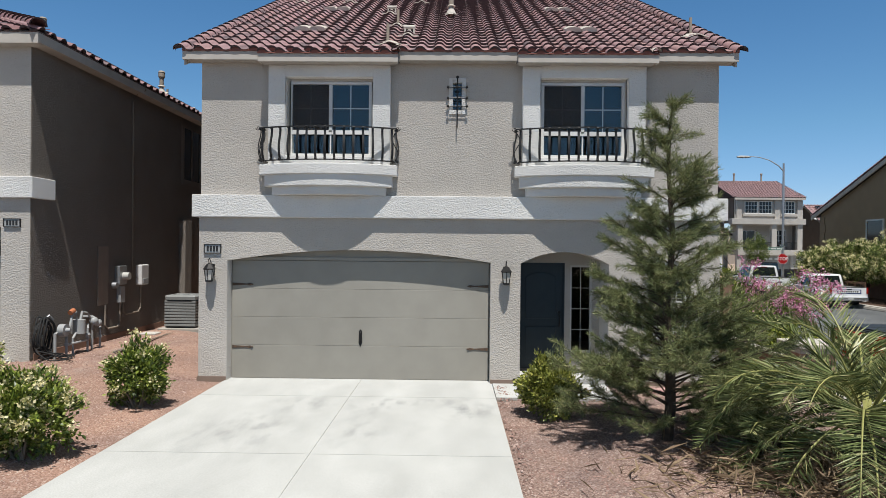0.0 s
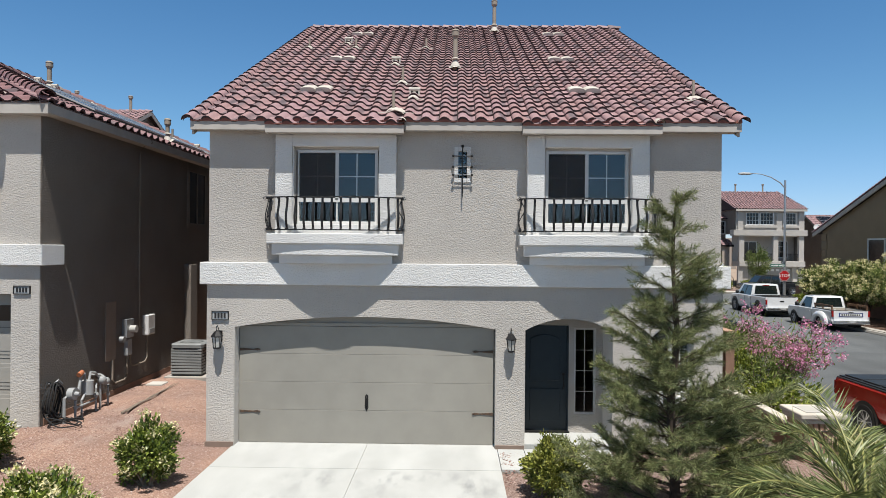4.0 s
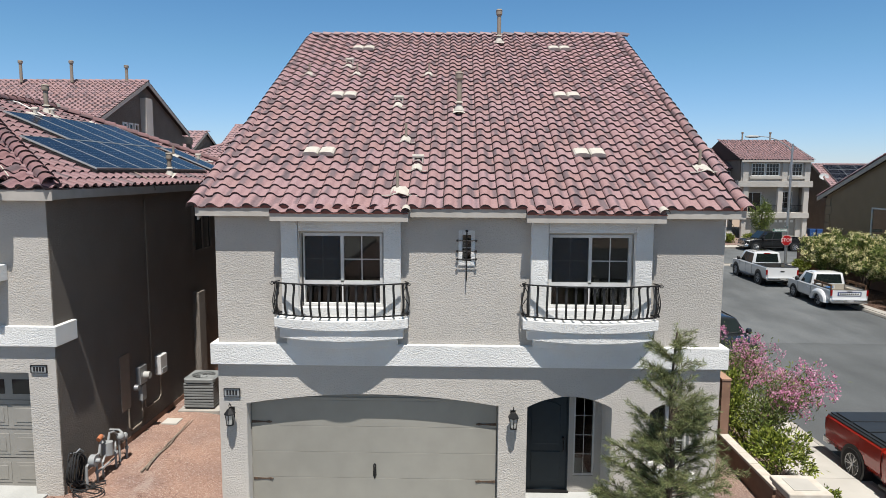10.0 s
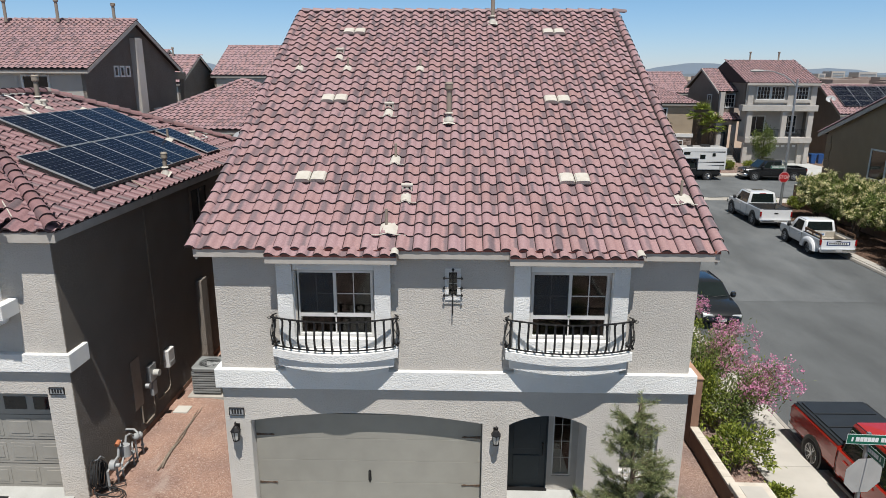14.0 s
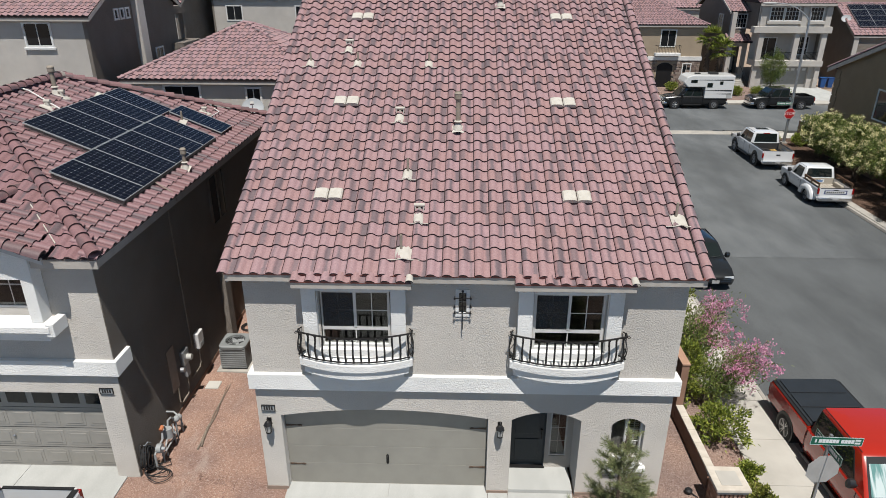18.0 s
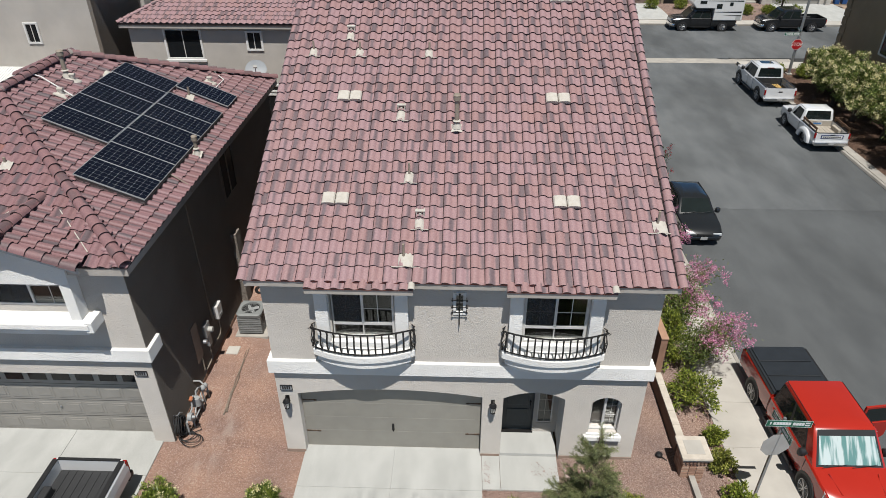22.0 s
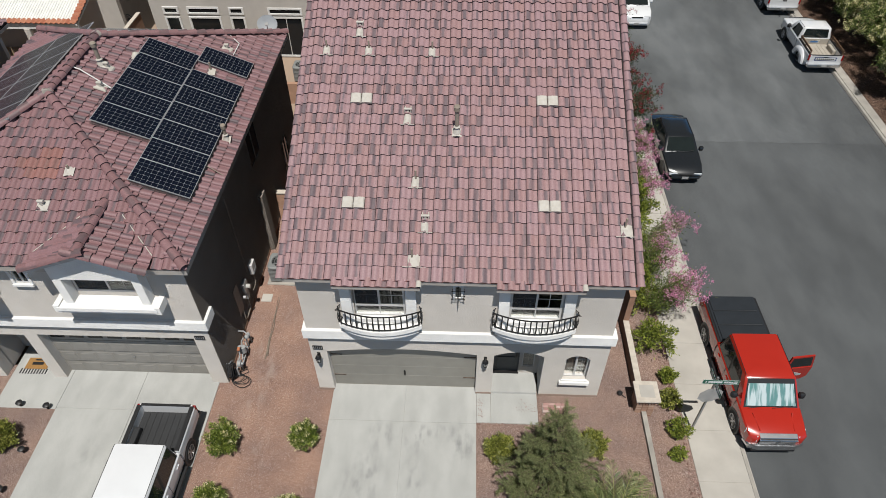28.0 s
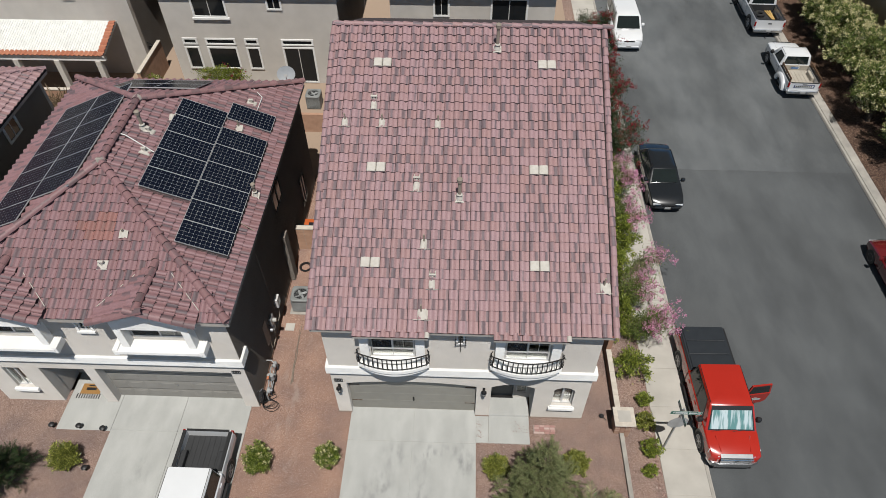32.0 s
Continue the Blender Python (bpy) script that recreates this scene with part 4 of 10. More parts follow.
for x0, x1, xc in BUMPS:
    # surround of the window
    b = Build()
    wall_with_holes(b, "y", xc - 1.115, xc + 1.115, BASE_Z - 0.02, 5.715, WY - 0.15, WY - 0.001, [(xc - 0.80, xc + 0.80, 4.06, 5.50, 0)])
    part("window_surround", b, TRIM, house, "white stucco window surround", bevel=0.010)
    sliding_window(house, xc - 0.765, xc + 0.765, 4.065, 5.455, WY + 0.02, 4.52)
    # bowed balcony in three tiers
    part("balcony_slab", tier(xc, 1.255, 3.695, BASE_Z, 0.24, 0.56, WY + 0.02), TRIM, house, "white bowed stucco balcony ledge", bevel=0.014)
    part("balcony_corbel", tier(xc, 1.165, 3.49, 3.70, 0.205, 0.515, WY + 0.02), TRIM, house, bevel=0.012)
    part("balcony_corbel", tier(xc, 1.05, 3.34, 3.495, 0.13, 0.43, WY + 0.02), TRIM, house, bevel=0.010)
    # railing
    top, low = [], []
    for i in range(25):
        s = i / 12 - 1
        top.append((xc + 1.24 * s, WY - bow(s, 1.2, 0.22, 0.49), 4.545))
        low.append((xc + 1.20 * s, WY - bow(s, 1.2, 0.23, 0.50), 3.95))
    b = Build()
    for line, hw, hh in ((top, 0.020, 0.011), (low, 0.016, 0.010)):
        rings = []
        for i, p in enumerate(line):
            a, c = Vector(line[max(i - 1, 0)]), Vector(line[min(i + 1, 24)])
            d = (c - a).normalized()
            nrm = Vector((d.y, -d.x, 0))
            q = Vector(p)
            rings.append([q + nrm * hw + Vector((0, 0, hh)), q - nrm * hw + Vector((0, 0, hh)), q - nrm * hw - Vector((0, 0, hh)), q + nrm * hw - Vector((0, 0, hh))])
        b.loft(rings)
    rail = part("railing", b, IRON, house, "black wrought-iron bowed railing")
    # returns to the wall with end scrolls
    b = Build()
    for sgn, e in ((-1, 0), (1, 24)):
        for line in (top, low):
            p = line[e]
            b.tube([p, (p[0], WY - 0.10, p[2]), (p[0] - sgn * 0.05, WY - 0.02, p[2])], 0.013, 6)
        p = top[e]
        spiral = [(p[0] + sgn * (0.03 + 0.045 * (1 - k / 14) * math.cos(k * 0.62)), p[1] - 0.01, p[2] + 0.03 * 0 - 0.045 * (1 - k / 14) * math.sin(k * 0.62)) for k in range(13)]
        b.tube(spiral, 0.008, 5)
        p = low[e]
        b.tube([(p[0] + sgn * (0.02 + 0.05 * math.sin(k * 0.52)), p[1] + 0.05, p[2] + 0.02 + 0.042 * k) for k in range(13)], 0.009, 5)
    part("scroll", b, IRON, rail, kind="stuff")
    # flat bars with rolled ends and a slight belly
    bar = Build()
    rings = []
    for k in range(9):
        t = k / 8
        z, y = 3.95 + 0.595 * t, -0.055 * math.sin(math.pi * min(1, t * 1.25)) * (1 - 0.3 * t)
        rings.append([(-0.020, y - 0.007, z), (0.020, y - 0.007, z), (0.020, y + 0.007, z), (-0.020, y + 0.007, z)])
    bar.loft(rings)
    bar.cyl((-0.018, -0.02, 3.965), (0.018, -0.02, 3.965), 0.026, n=8).cyl((-0.018, -0.018, 4.532), (0.018, -0.018, 4.532), 0.022, n=8)
    me = bar.mesh("baluster")
    me.materials.append(IRON)
    for i in range(15):
        s = (i - 7) / 7.35
        a = math.atan2(2 * (0.49 - 0.22) * s / 1.24, 1)
        put("baluster", me, Matrix.Translation((xc + 1.22 * s, WY - bow(s, 1.2, 0.22, 0.49), 0)) @ Matrix.Rotation(a, 4, "Z"), rail)
    for sgn in (-1, 1):
        for dy in (0.19, 0.09):
            put("baluster", me, Matrix.Translation((xc + 1.23 * sgn, WY - dy, 0)) @ Matrix.Rotation(sgn * 1.45, 4, "Z"), rail)

# slit window with an iron grille
b = Build()
wall_with_holes(b, "y", -0.135, 0.170, 4.86, 5.52, WY - 0.02, WY + 0.05, [(-0.065, 0.10, 4.94, 5.44, 0)])
slit = part("slit_window", b, TRIM, house, "narrow window in a white surround", bevel=0.006)
part("pane", Build().box(-0.085, 0.12, WY + 0.06, WY + 0.066, 4.92, 5.46), GLASS, slit).visible_shadow = False
part("muntin", Build().box(0.012, 0.022, WY + 0.045, WY + 0.058, 4.94, 5.44).box(-0.065, 0.10, WY + 0.046, WY + 0.057, 5.185, 5.197), VINYL, slit)
b = Build().cyl((0.017, WY - 0.10, 4.62), (0.017, WY - 0.10, 5.50), 0.013, n=6).cyl((0.017, WY - 0.10, 4.62), (0.017, WY - 0.10, 4.56), 0.013, 0.002, n=6)
b.ball((0.017, WY - 0.10, 5.52), 0.03, 8)
for z in (5.34, 5.14, 4.99):
    b.tube([(-0.15, WY, z), (-0.15, WY - 0.09, z), (0.185, WY - 0.09, z), (0.185, WY, z)], 0.010, 6)
    b.ball((-0.155, WY - 0.10, z), 0.026, 8).ball((0.19, WY - 0.10, z), 0.026, 8)
part("iron_grille", b, IRON, slit, "black wrought-iron window grille")

# garage door: four sections with false strap hinges
GY = 12.325
gd = part("garage_door", Build().box(-4.26, 0.70, GY + 0.02, GY + 0.05, -0.088, 2.36), GARAGE, house, "grey-beige steel sectional garage door")
for i in range(4):
    part("door_section", Build().box(-4.20, 0.64, GY - 0.02, GY + 0.02, (0.005 if i else -0.085) + 0.532 * i, 0.535 + 0.532 * i), GARAGE, gd, bevel=0.005)
part("header_board", Build().box(-4.24, 0.68, GY - 0.045, GY + 0.019, 2.14, 2.20), GARAGE, gd, bevel=0.004)
part("head_panel", Build().box(-4.24, 0.68, GY - 0.018, GY + 0.0195, 2.20, 2.42), GARAGE, gd)
strap = Build().prism([(0, -0.028), (0.26, -0.010), (0.34, -0.024), (0.40, 0), (0.34, 0.024), (0.26, 0.010), (0, 0.028)], "y", -0.012, 0).ball((0.37, -0.01, 0), 0.02, 8).mesh("strap")
strap.materials.append(RUST)
for x, z, s in ((-4.19, 0.50, 1), (-4.19, 1.68, 1), (0.63, 0.50, -1), (0.63, 1.68, -1)):
    put("strap_hinge", strap, Matrix.Translation((x, GY - 0.02, z)) @ Matrix.Diagonal((s, 1, 1, 1)), gd)
b = Build().prism([(-1.80, 0.60), (-1.765, 0.52), (-1.73, 0.60), (-1.735, 0.82), (-1.765, 0.85), (-1.795, 0.82)], "y", GY - 0.028, GY - 0.02)
b.tube([(-1.765, GY - 0.028, 0.64), (-1.765, GY - 0.07, 0.66), (-1.765, GY - 0.07, 0.78), (-1.765, GY - 0.028, 0.80)], 0.010, 6)
part("pull_handle", b, IRON, gd, "black iron pull handle")

# recessed entry
PY = 12.92
part("wall", wall_with_holes(Build(), "y", 1.0, 3.05, 0.001, 2.84, PY, PY + 0.15, [(1.24, 2.16, 0.001, 2.12, 0), (2.27, 2.70, 0.36, 2.08, 0)]), STUCCO, house)
part("wall", Build().box(0.86, 1.20, WY + 0.40, PY - 0.001, -0.04, 2.84), STUCCO, house)
part("wall", Build().box(2.84, 3.05, WY + 0.40, PY - 0.001, -0.04, 2.84), STUCCO, house)
part("porch_ceiling", Build().box(1.201, 2.839, WY + 0.401, PY - 0.002, 2.55, 2.60), STUCCO, house)
fd = part("front_door", Build().box(1.26, 2.14, PY + 0.05, PY + 0.095, 0.01, 2.10), DOOR, house, "dark teal panelled front door", bevel=0.003)
part("door_frame", Build().box(1.24, 1.26, PY - 0.01, PY + 0.11, 0.002, 2.12).box(2.14, 2.16, PY - 0.01, PY + 0.11, 0.002, 2.12).box(1.26, 2.14, PY - 0.01, PY + 0.11, 2.10, 2.12), DOOR, fd)
for z0, z1, rise in ((0.22, 0.86, 0), (1.02, 1.84, 0.10)):
    pts = [(1.40, z0), (2.00, z0), (2.00, z1)] + arc(1.40, 2.00, z1, rise)[::-1][1:-1] + [(1.40, z1)]
    part("door_panel", Build().prism(pts, "y", PY + 0.032, PY + 0.05), DOOR, fd, bevel=0.012)
b = Build().cyl((2.06, PY + 0.05, 1.15), (2.06, PY + 0.0, 1.15), 0.028, n=10).tube([(2.06, PY + 0.02, 1.10), (2.06, PY - 0.03, 1.06), (2.06, PY - 0.03, 0.92), (2.06, PY + 0.03, 0.86)], 0.012, 6)
part("door_handle", b, IRON, fd, "dark bronze handle set")
sl = part("sidelight", Build().box(2.27, 2.70, PY + 0.02, PY + 0.09, 0.36, 0.40).box(2.27, 2.70, PY + 0.02, PY + 0.09, 2.04, 2.08).box(2.27, 2.305, PY + 0.02, PY + 0.09, 0.40, 2.04).box(2.665, 2.70, PY + 0.02, PY + 0.09, 0.40, 2.04), VINYL, house, "tall white-framed sidelight", bevel=0.003)
part("pane", Build().box(2.305, 2.665, PY + 0.055, PY + 0.061, 0.40, 2.04), GLASS, sl).visible_shadow = False
part("muntin", Build().box(2.480, 2.490, PY + 0.045, PY + 0.054, 0.40, 2.04), VINYL, sl)
for k in range(1, 4):
    part("muntin", Build().box(2.305, 2.665, PY + 0.044, PY + 0.0535, 0.395 + 0.41 * k, 0.405 + 0.41 * k), VINYL, sl)
part("door_threshold", Build().box(1.22, 2.18, PY - 0.06, PY + 0.05, 0.001, 0.03), IRON, fd)

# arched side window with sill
# Near-black sheet in the room colour, set behind the slats to look dark.
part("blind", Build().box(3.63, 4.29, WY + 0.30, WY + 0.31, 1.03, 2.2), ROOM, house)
sw = part("window", Build().box(3.54, 3.59, WY + 0.12, WY + 0.20, 0.93, 2.06).box(4.27, 4.32, WY + 0.12, WY + 0.20, 0.93, 2.06).box(3.59, 4.27, WY + 0.12, WY + 0.20, 0.93, 0.98)
          .prism(arc(3.54, 4.32, 2.02, 0.20) + arc(3.595, 4.265, 2.0, 0.17)[::-1], "y", WY + 0.12, WY + 0.20).box(3.90, 3.96, WY + 0.13, WY + 0.19, 0.98, 2.17), VINYL, house, "white arched vinyl window", bevel=0.003)
part("pane", Build().prism([(3.66, 1.07), (3.93, 1.07), (3.93, 2.17), (3.66, 2.04)], "y", WY + 0.20, WY + 0.206), GLASS, sw).visible_shadow = False
part("pane", Build().prism([(3.99, 1.07), (4.26, 1.07), (4.26, 2.04), (3.99, 2.17)], "y", WY + 0.195, WY + 0.201), GLASS, sw).visible_shadow = False
part("muntin", Build().box(3.99, 4.26, WY + 0.185, WY + 0.194, 1.42, 1.435).box(3.99, 4.26, WY + 0.185, WY + 0.194, 1.77, 1.785).box(4.12, 4.132, WY + 0.184, WY + 0.1935, 1.07, 2.10), VINYL, sw)
b = Build()
for k in range(16):
    b.box(4.0, 4.25, WY + 0.25, WY + 0.275, 1.10 + 0.055 * k, 1.115 + 0.055 * k)
part("blind_slats", b, BLIND, sw)
part("window_sill", Build().box(3.43, 4.43, WY - 0.12, WY + 0.11, 0.72, 0.87).box(3.49, 4.37, WY - 0.06, WY + 0.11, 0.87, 0.929), TRIM, house, "white stucco sill", bevel=0.012)


def lantern(x, z):
    """Wall lantern on a curled bracket."""
    y = WY - 0.15
    t = thing("wall_lantern", (x, WY, z - 0.25), "bronze carriage lantern with frosted glass, on the garage wall", "wall lamp", "garage lanterns")
    b = Build().box(x - 0.05, x + 0.05, WY - 0.02, WY, z - 0.08, z + 0.13)
    b.tube([(x, WY - 0.02, z + 0.02), (x, WY - 0.06, z + 0.16), (x, y + 0.01, z + 0.24), (x, y - 0.04, z + 0.21), (x, y - 0.02, z + 0.17), (x, y, z + 0.14)], 0.009, 6)
    part("bracket", b, IRON, t, bevel=0)
    b = Build().loft([[(x + r * math.cos(a), y + r * math.sin(a), zz) for a in [math.pi / 6 + k * math.pi / 3 for k in range(6)]]
                      for r, zz in ((0.015, z + 0.15), (0.05, z + 0.13), (0.105, z + 0.055), (0.112, z + 0.04), (0.10, z + 0.03))])
    part("cap", b, IRON, t)
    hexa = lambda r, zz: [(x + r * math.cos(a), y + r * math.sin(a), zz) for a in [math.pi / 6 + k * math.pi / 3 for k in range(6)]]
    part("glass", Build().loft([hexa(0.082, z + 0.03), hexa(0.056, z - 0.16)]), FROST, t, "frosted glass")
    b = Build()
    for p, q in zip(hexa(0.088, z + 0.03), hexa(0.060, z - 0.165)):
        b.cyl(p, q, 0.007, n=5)
    b.loft([hexa(0.07, z - 0.16), hexa(0.072, z - 0.185), hexa(0.03, z - 0.20)])
    part("cage", b, IRON, t)


lantern(-4.50, 1.93)
lantern(0.935, 1.93)


def plaque(x0, x1, z0, z1, y, label):
    """A framed plaque; its digits stand as plain bars."""
    t = thing("number_plaque", ((x0 + x1) / 2, y, z0), label, "sign", "number plaques")
    part("board", Build().box(x0 + 0.015, x1 - 0.015, y - 0.02, y, z0 + 0.012, z1 - 0.012), PLASTIC_GREY, t)
    part("frame", Build().box(x0, x1, y - 0.035, y, z1 - 0.012, z1).box(x0, x1, y - 0.035, y, z0, z0 + 0.012).box(x0, x0 + 0.015, y - 0.035, y, z0 + 0.012, z1 - 0.012).box(x1 - 0.015, x1, y - 0.035, y, z0 + 0.012, z1 - 0.012), IRON, t, bevel=0.003)
    w = (x1 - x0 - 0.09) / 4
    for k in range(4):
        a = x0 + 0.045 + k * w
        part("bar", Build().box(a + 0.008, a + w - 0.012, y - 0.027, y - 0.02, z0 + 0.035, z1 - 0.035), BLACK, t)


plaque(-4.65, -4.33, 2.26, 2.43, WY, "grey plaque with dark frame beside the garage")


# ---- neighbouring house ----
nb = thing("neighbour_house", (-12.9, 12.1, 0), "two-storey greige stucco house with hipped tile roof and solar panels", "house")
NX0, NX1, NY, NYB = -18.0, -7.86, 12.01, 25.1
part("wall", wall_with_holes(Build(), "y", NX0, NX1 - 0.02, -0.05, 3.1, NY, NY + 0.40,
     [(-17.12, -16.45, 1.0, 2.38, 0), (-15.70, -13.98, -0.05, 2.42, 0), (-13.55, -8.42, -0.05, 2.46, 0)]), STUCCO, nb)
part("wall", wall_with_holes(Build(), "y", NX0, NX1 - 0.02, 3.1, 6.0, NY, NY + 0.25, [(-16.6, -14.6, 4.70, 5.82, 0), (-12.98, -12.55, 5.0, 5.85, 0), (-11.30, -9.30, 4.70, 5.82, 0)]), STUCCO, nb)
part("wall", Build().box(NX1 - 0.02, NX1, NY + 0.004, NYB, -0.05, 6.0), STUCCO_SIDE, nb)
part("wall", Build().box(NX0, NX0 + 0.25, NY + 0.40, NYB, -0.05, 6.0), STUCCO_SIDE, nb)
part("wall", Build().box(NX0 + 0.25, NX1 - 0.02, NYB - 0.25, NYB, -0.05, 6.0), STUCCO, nb)
part("belt_trim", Build().box(NX0 - 0.1, NX1 + 0.09, NY - 0.11, NY + 0.60, 3.0, 3.39), TRIM, nb, "white stucco belt course", bevel=0.012)
part("base_band", Build().box(NX1 - 0.03, NX1 + 0.012, NY + 0.1, NYB, -0.06, 0.10), BLOCK_DARK, nb)
# Floor and partitions added out of sight here too, to darken the rooms.
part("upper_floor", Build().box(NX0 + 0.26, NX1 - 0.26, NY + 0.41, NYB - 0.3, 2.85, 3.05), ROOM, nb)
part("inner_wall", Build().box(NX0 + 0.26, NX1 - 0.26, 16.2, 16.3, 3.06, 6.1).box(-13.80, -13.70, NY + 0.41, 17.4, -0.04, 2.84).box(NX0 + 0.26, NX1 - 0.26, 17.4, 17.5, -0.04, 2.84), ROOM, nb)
# hipped roof: four planes over underlay
FELT_RED = material("red_roof_felt", (0.12, 0.062, 0.055), 0.95)
EX0, EX1, EY0, EY1, EZ, RZ = -18.28, -7.56, 11.72, 25.5, 5.99, 8.25
AF, AB = (-12.92, 16.95), (-12.92, 20.70)
roof_v = [(EX0, EY0, EZ), (EX1, EY0, EZ), (EX1, EY1, EZ), (EX0, EY1, EZ), (*AF, RZ), (*AB, RZ)]
low_v = [(x + (0.1 if x < -12 else -0.1), y + (0.1 if y < 18 else -0.1), z - 0.05) for x, y, z in roof_v[:4]]
nroof = part("roof", Build().add(roof_v + low_v, [(0, 1, 4), (1, 2, 5, 4), (2, 3, 5), (3, 0, 4, 5), (0, 6, 7, 1), (1, 7, 8, 2), (2, 8, 9, 3), (3, 9, 6, 0), (9, 8, 7, 6)]), FELT_RED, nb)
part("fascia", Build().box(EX0 + 0.05, EX1 - 0.012, EY0 + 0.012, EY0 + 0.05, EZ - 0.20, EZ + 0.012).box(EX1 - 0.05, EX1 - 0.012, EY0 + 0.05, EY1, EZ - 0.18, EZ + 0.012), FASCIA, nb)
part("soffit", Build().box(EX0 + 0.05, EX1 - 0.05, EY0 + 0.05, NY + 0.05, EZ - 0.19, EZ - 0.16).box(NX1 - 0.05, EX1 - 0.05, NY + 0.05, EY1, EZ - 0.17, EZ - 0.14), FASCIA, nb)


def hip_tiles(parent, a, c, p, q, singles, seed, inside_extra=None, seg=6, mat=None):
    """Tiles on a hip plane: eave from a to c, ridge from q (over a) to p (over c)."""
    a, c, p, q = (Vector(v) for v in (a, c, p, q))
    u = (c - a).normalized()
    w = q - a
    up = (w - u * w.dot(u))
    L, W = up.length, (c - a).length
    ua, uc = w.dot(u), W - (p - a).dot(u)
    m = slope_frame(a, u, up)

    def inside(x, y):
        s = y / L
        return x > ua * s - 0.05 and x < W - uc * s + 0.05 and (inside_extra is None or inside_extra(m @ Vector((x, y, 0))))
    tile_slope(parent, m, W, L, inside, singles, seg, seed=seed, mat=mat)


def in_gablet(p, xc, half, depth):
    """Under one of the front gables' small roofs."""
    d = depth * (1 - abs(p.x - xc) / half) - 0.25
    return abs(p.x - xc) < half and p.y < EY0 + d


GABLETS = ((-10.28, 1.72), (-15.40, 1.72))
GZ0, GZ1 = 6.15, 6.80
TRIM_BLUE = material("gable_fascia", (0.50, 0.50, 0.50), 0.6)
for xc, half in GABLETS:
    gz0, gz1, gy0, gy1 = GZ0, GZ1, 11.45, 13.65
    part("gablet_roof", Build().add([(xc - half, gy0, gz0), (xc, gy0, gz1), (xc + half, gy0, gz0), (xc, gy1, gz1), (xc - half, EY0 + 0.1, gz0), (xc + half, EY0 + 0.1, gz0),
                                     (xc - half, gy0, gz0 - 0.06), (xc + half, gy0, gz0 - 0.06), (xc, gy0, gz1 - 0.06)],
                                    [(0, 1, 3, 4), (1, 2, 5, 3), (0, 6, 8, 1), (1, 8, 7, 2)]), UNDERLAY, nb)
    part("gable_fascia", Build().prism([(xc - half, gz0 - 0.17), (xc - half, gz0 - 0.02), (xc, gz1 - 0.03), (xc + half, gz0 - 0.02), (xc + half, gz0 - 0.17), (xc, gz1 - 0.20)], "y", gy0 + 0.04, gy0 + 0.08), TRIM_BLUE, nb, "pale blue-grey gable board")
    part("gable_wall", Build().prism([(xc - 1.28, 5.55), (xc + 1.28, 5.55), (xc + 1.28, gz0 - 0.02), (xc, gz1 - 0.12), (xc - 1.28, gz0 - 0.02)], "y", gy0 + 0.22, NY - 0.001), TRIM, nb)
    # deep window surround with two cheeks and a stepped ledge
    for sg in (-1, 1):
        part("surround_cheek", Build().prism([(xc + sg * 1.02, 4.52), (xc + sg * 1.28, 4.52), (xc + sg * 1.28, 5.55), (xc + sg * 1.02, 5.55)], "y", gy0 + 0.22, NY - 0.001), TRIM, nb, bevel=0.012)
    part("ledge", Build().box(xc - 1.50, xc + 1.50, gy0 + 0.02, NY - 0.001, 4.36, 4.52), TRIM, nb, "white stucco ledge", bevel=0.014)
    part("ledge", Build().box(xc - 1.42, xc + 1.42, gy0 + 0.10, NY - 0.001, 4.22, 4.36), TRIM, nb, bevel=0.012)
    part("ledge", Build().box(xc - 1.34, xc + 1.34, gy0 + 0.20, NY - 0.001, 4.08, 4.22), TRIM, nb, bevel=0.012)
    for sg in (-1, 1):
        part("ledge_post", Build().box(xc + sg * 1.50 - 0.09, xc + sg * 1.50 + 0.09, gy0 + 0.04, NY - 0.001, 4.27, 4.58), TRIM, nb, bevel=0.014)
    sliding_window(nb, xc - 1.0, xc + 1.0, 4.70, 5.82, NY + 0.02, None, True, True)
sliding_window(nb, -12.98, -12.55, 5.0, 5.85, NY + 0.02, None, False, False)
part("window_sill", Build().box(-13.08, -12.45, NY - 0.10, NY - 0.001, 4.90, 4.998), TRIM, nb, bevel=0.01)
part("window_trim", Build().box(-13.07, -12.985, NY - 0.05, NY - 0.001, 4.998, 5.9).box(-12.545, -12.46, NY - 0.05, NY - 0.001, 4.998, 5.9), TRIM, nb)
sliding_window(nb, -17.12, -16.45, 1.0, 2.38, NY + 0.12, None, False, False)
part("window_sill", Build().box(-17.25, -16.32, NY - 0.12, NY - 0.001, 0.82, 0.998), TRIM, nb, bevel=0.012)
# garage door with raised panels and a row of dark lights
NG = 12.33
ngd = part("garage_door", Build().box(-13.56, -8.40, NG, NG + 0.04, -0.008, 2.5), GARAGE_N, nb, "grey-beige raised-panel garage door")
panel = Build().box(0, 0.54, -0.009, 0.0, 0, 0.43).box(0.07, 0.47, -0.018, -0.0091, 0.07, 0.36).mesh("panel", 0.012)
panel.materials.append(GARAGE_N)
light = Build().box(0.03, 0.51, -0.006, 0.0, 0.05, 0.35).mesh("light")
DARKGLASS = material("dark_glass", (0.015, 0.017, 0.019), 0.06, spec=0.45)
light.materials.append(DARKGLASS)
for r in range(4):
    for c in range(8):
        if r == 3:
            put("window_light", light, Matrix.Translation((-13.49 + c * 0.64, NG - 0.001, 0.07 + r * 0.6)), ngd)
        else:
            put("raised_panel", panel, Matrix.Translation((-13.49 + c * 0.64, NG, 0.07 + r * 0.6)), ngd)
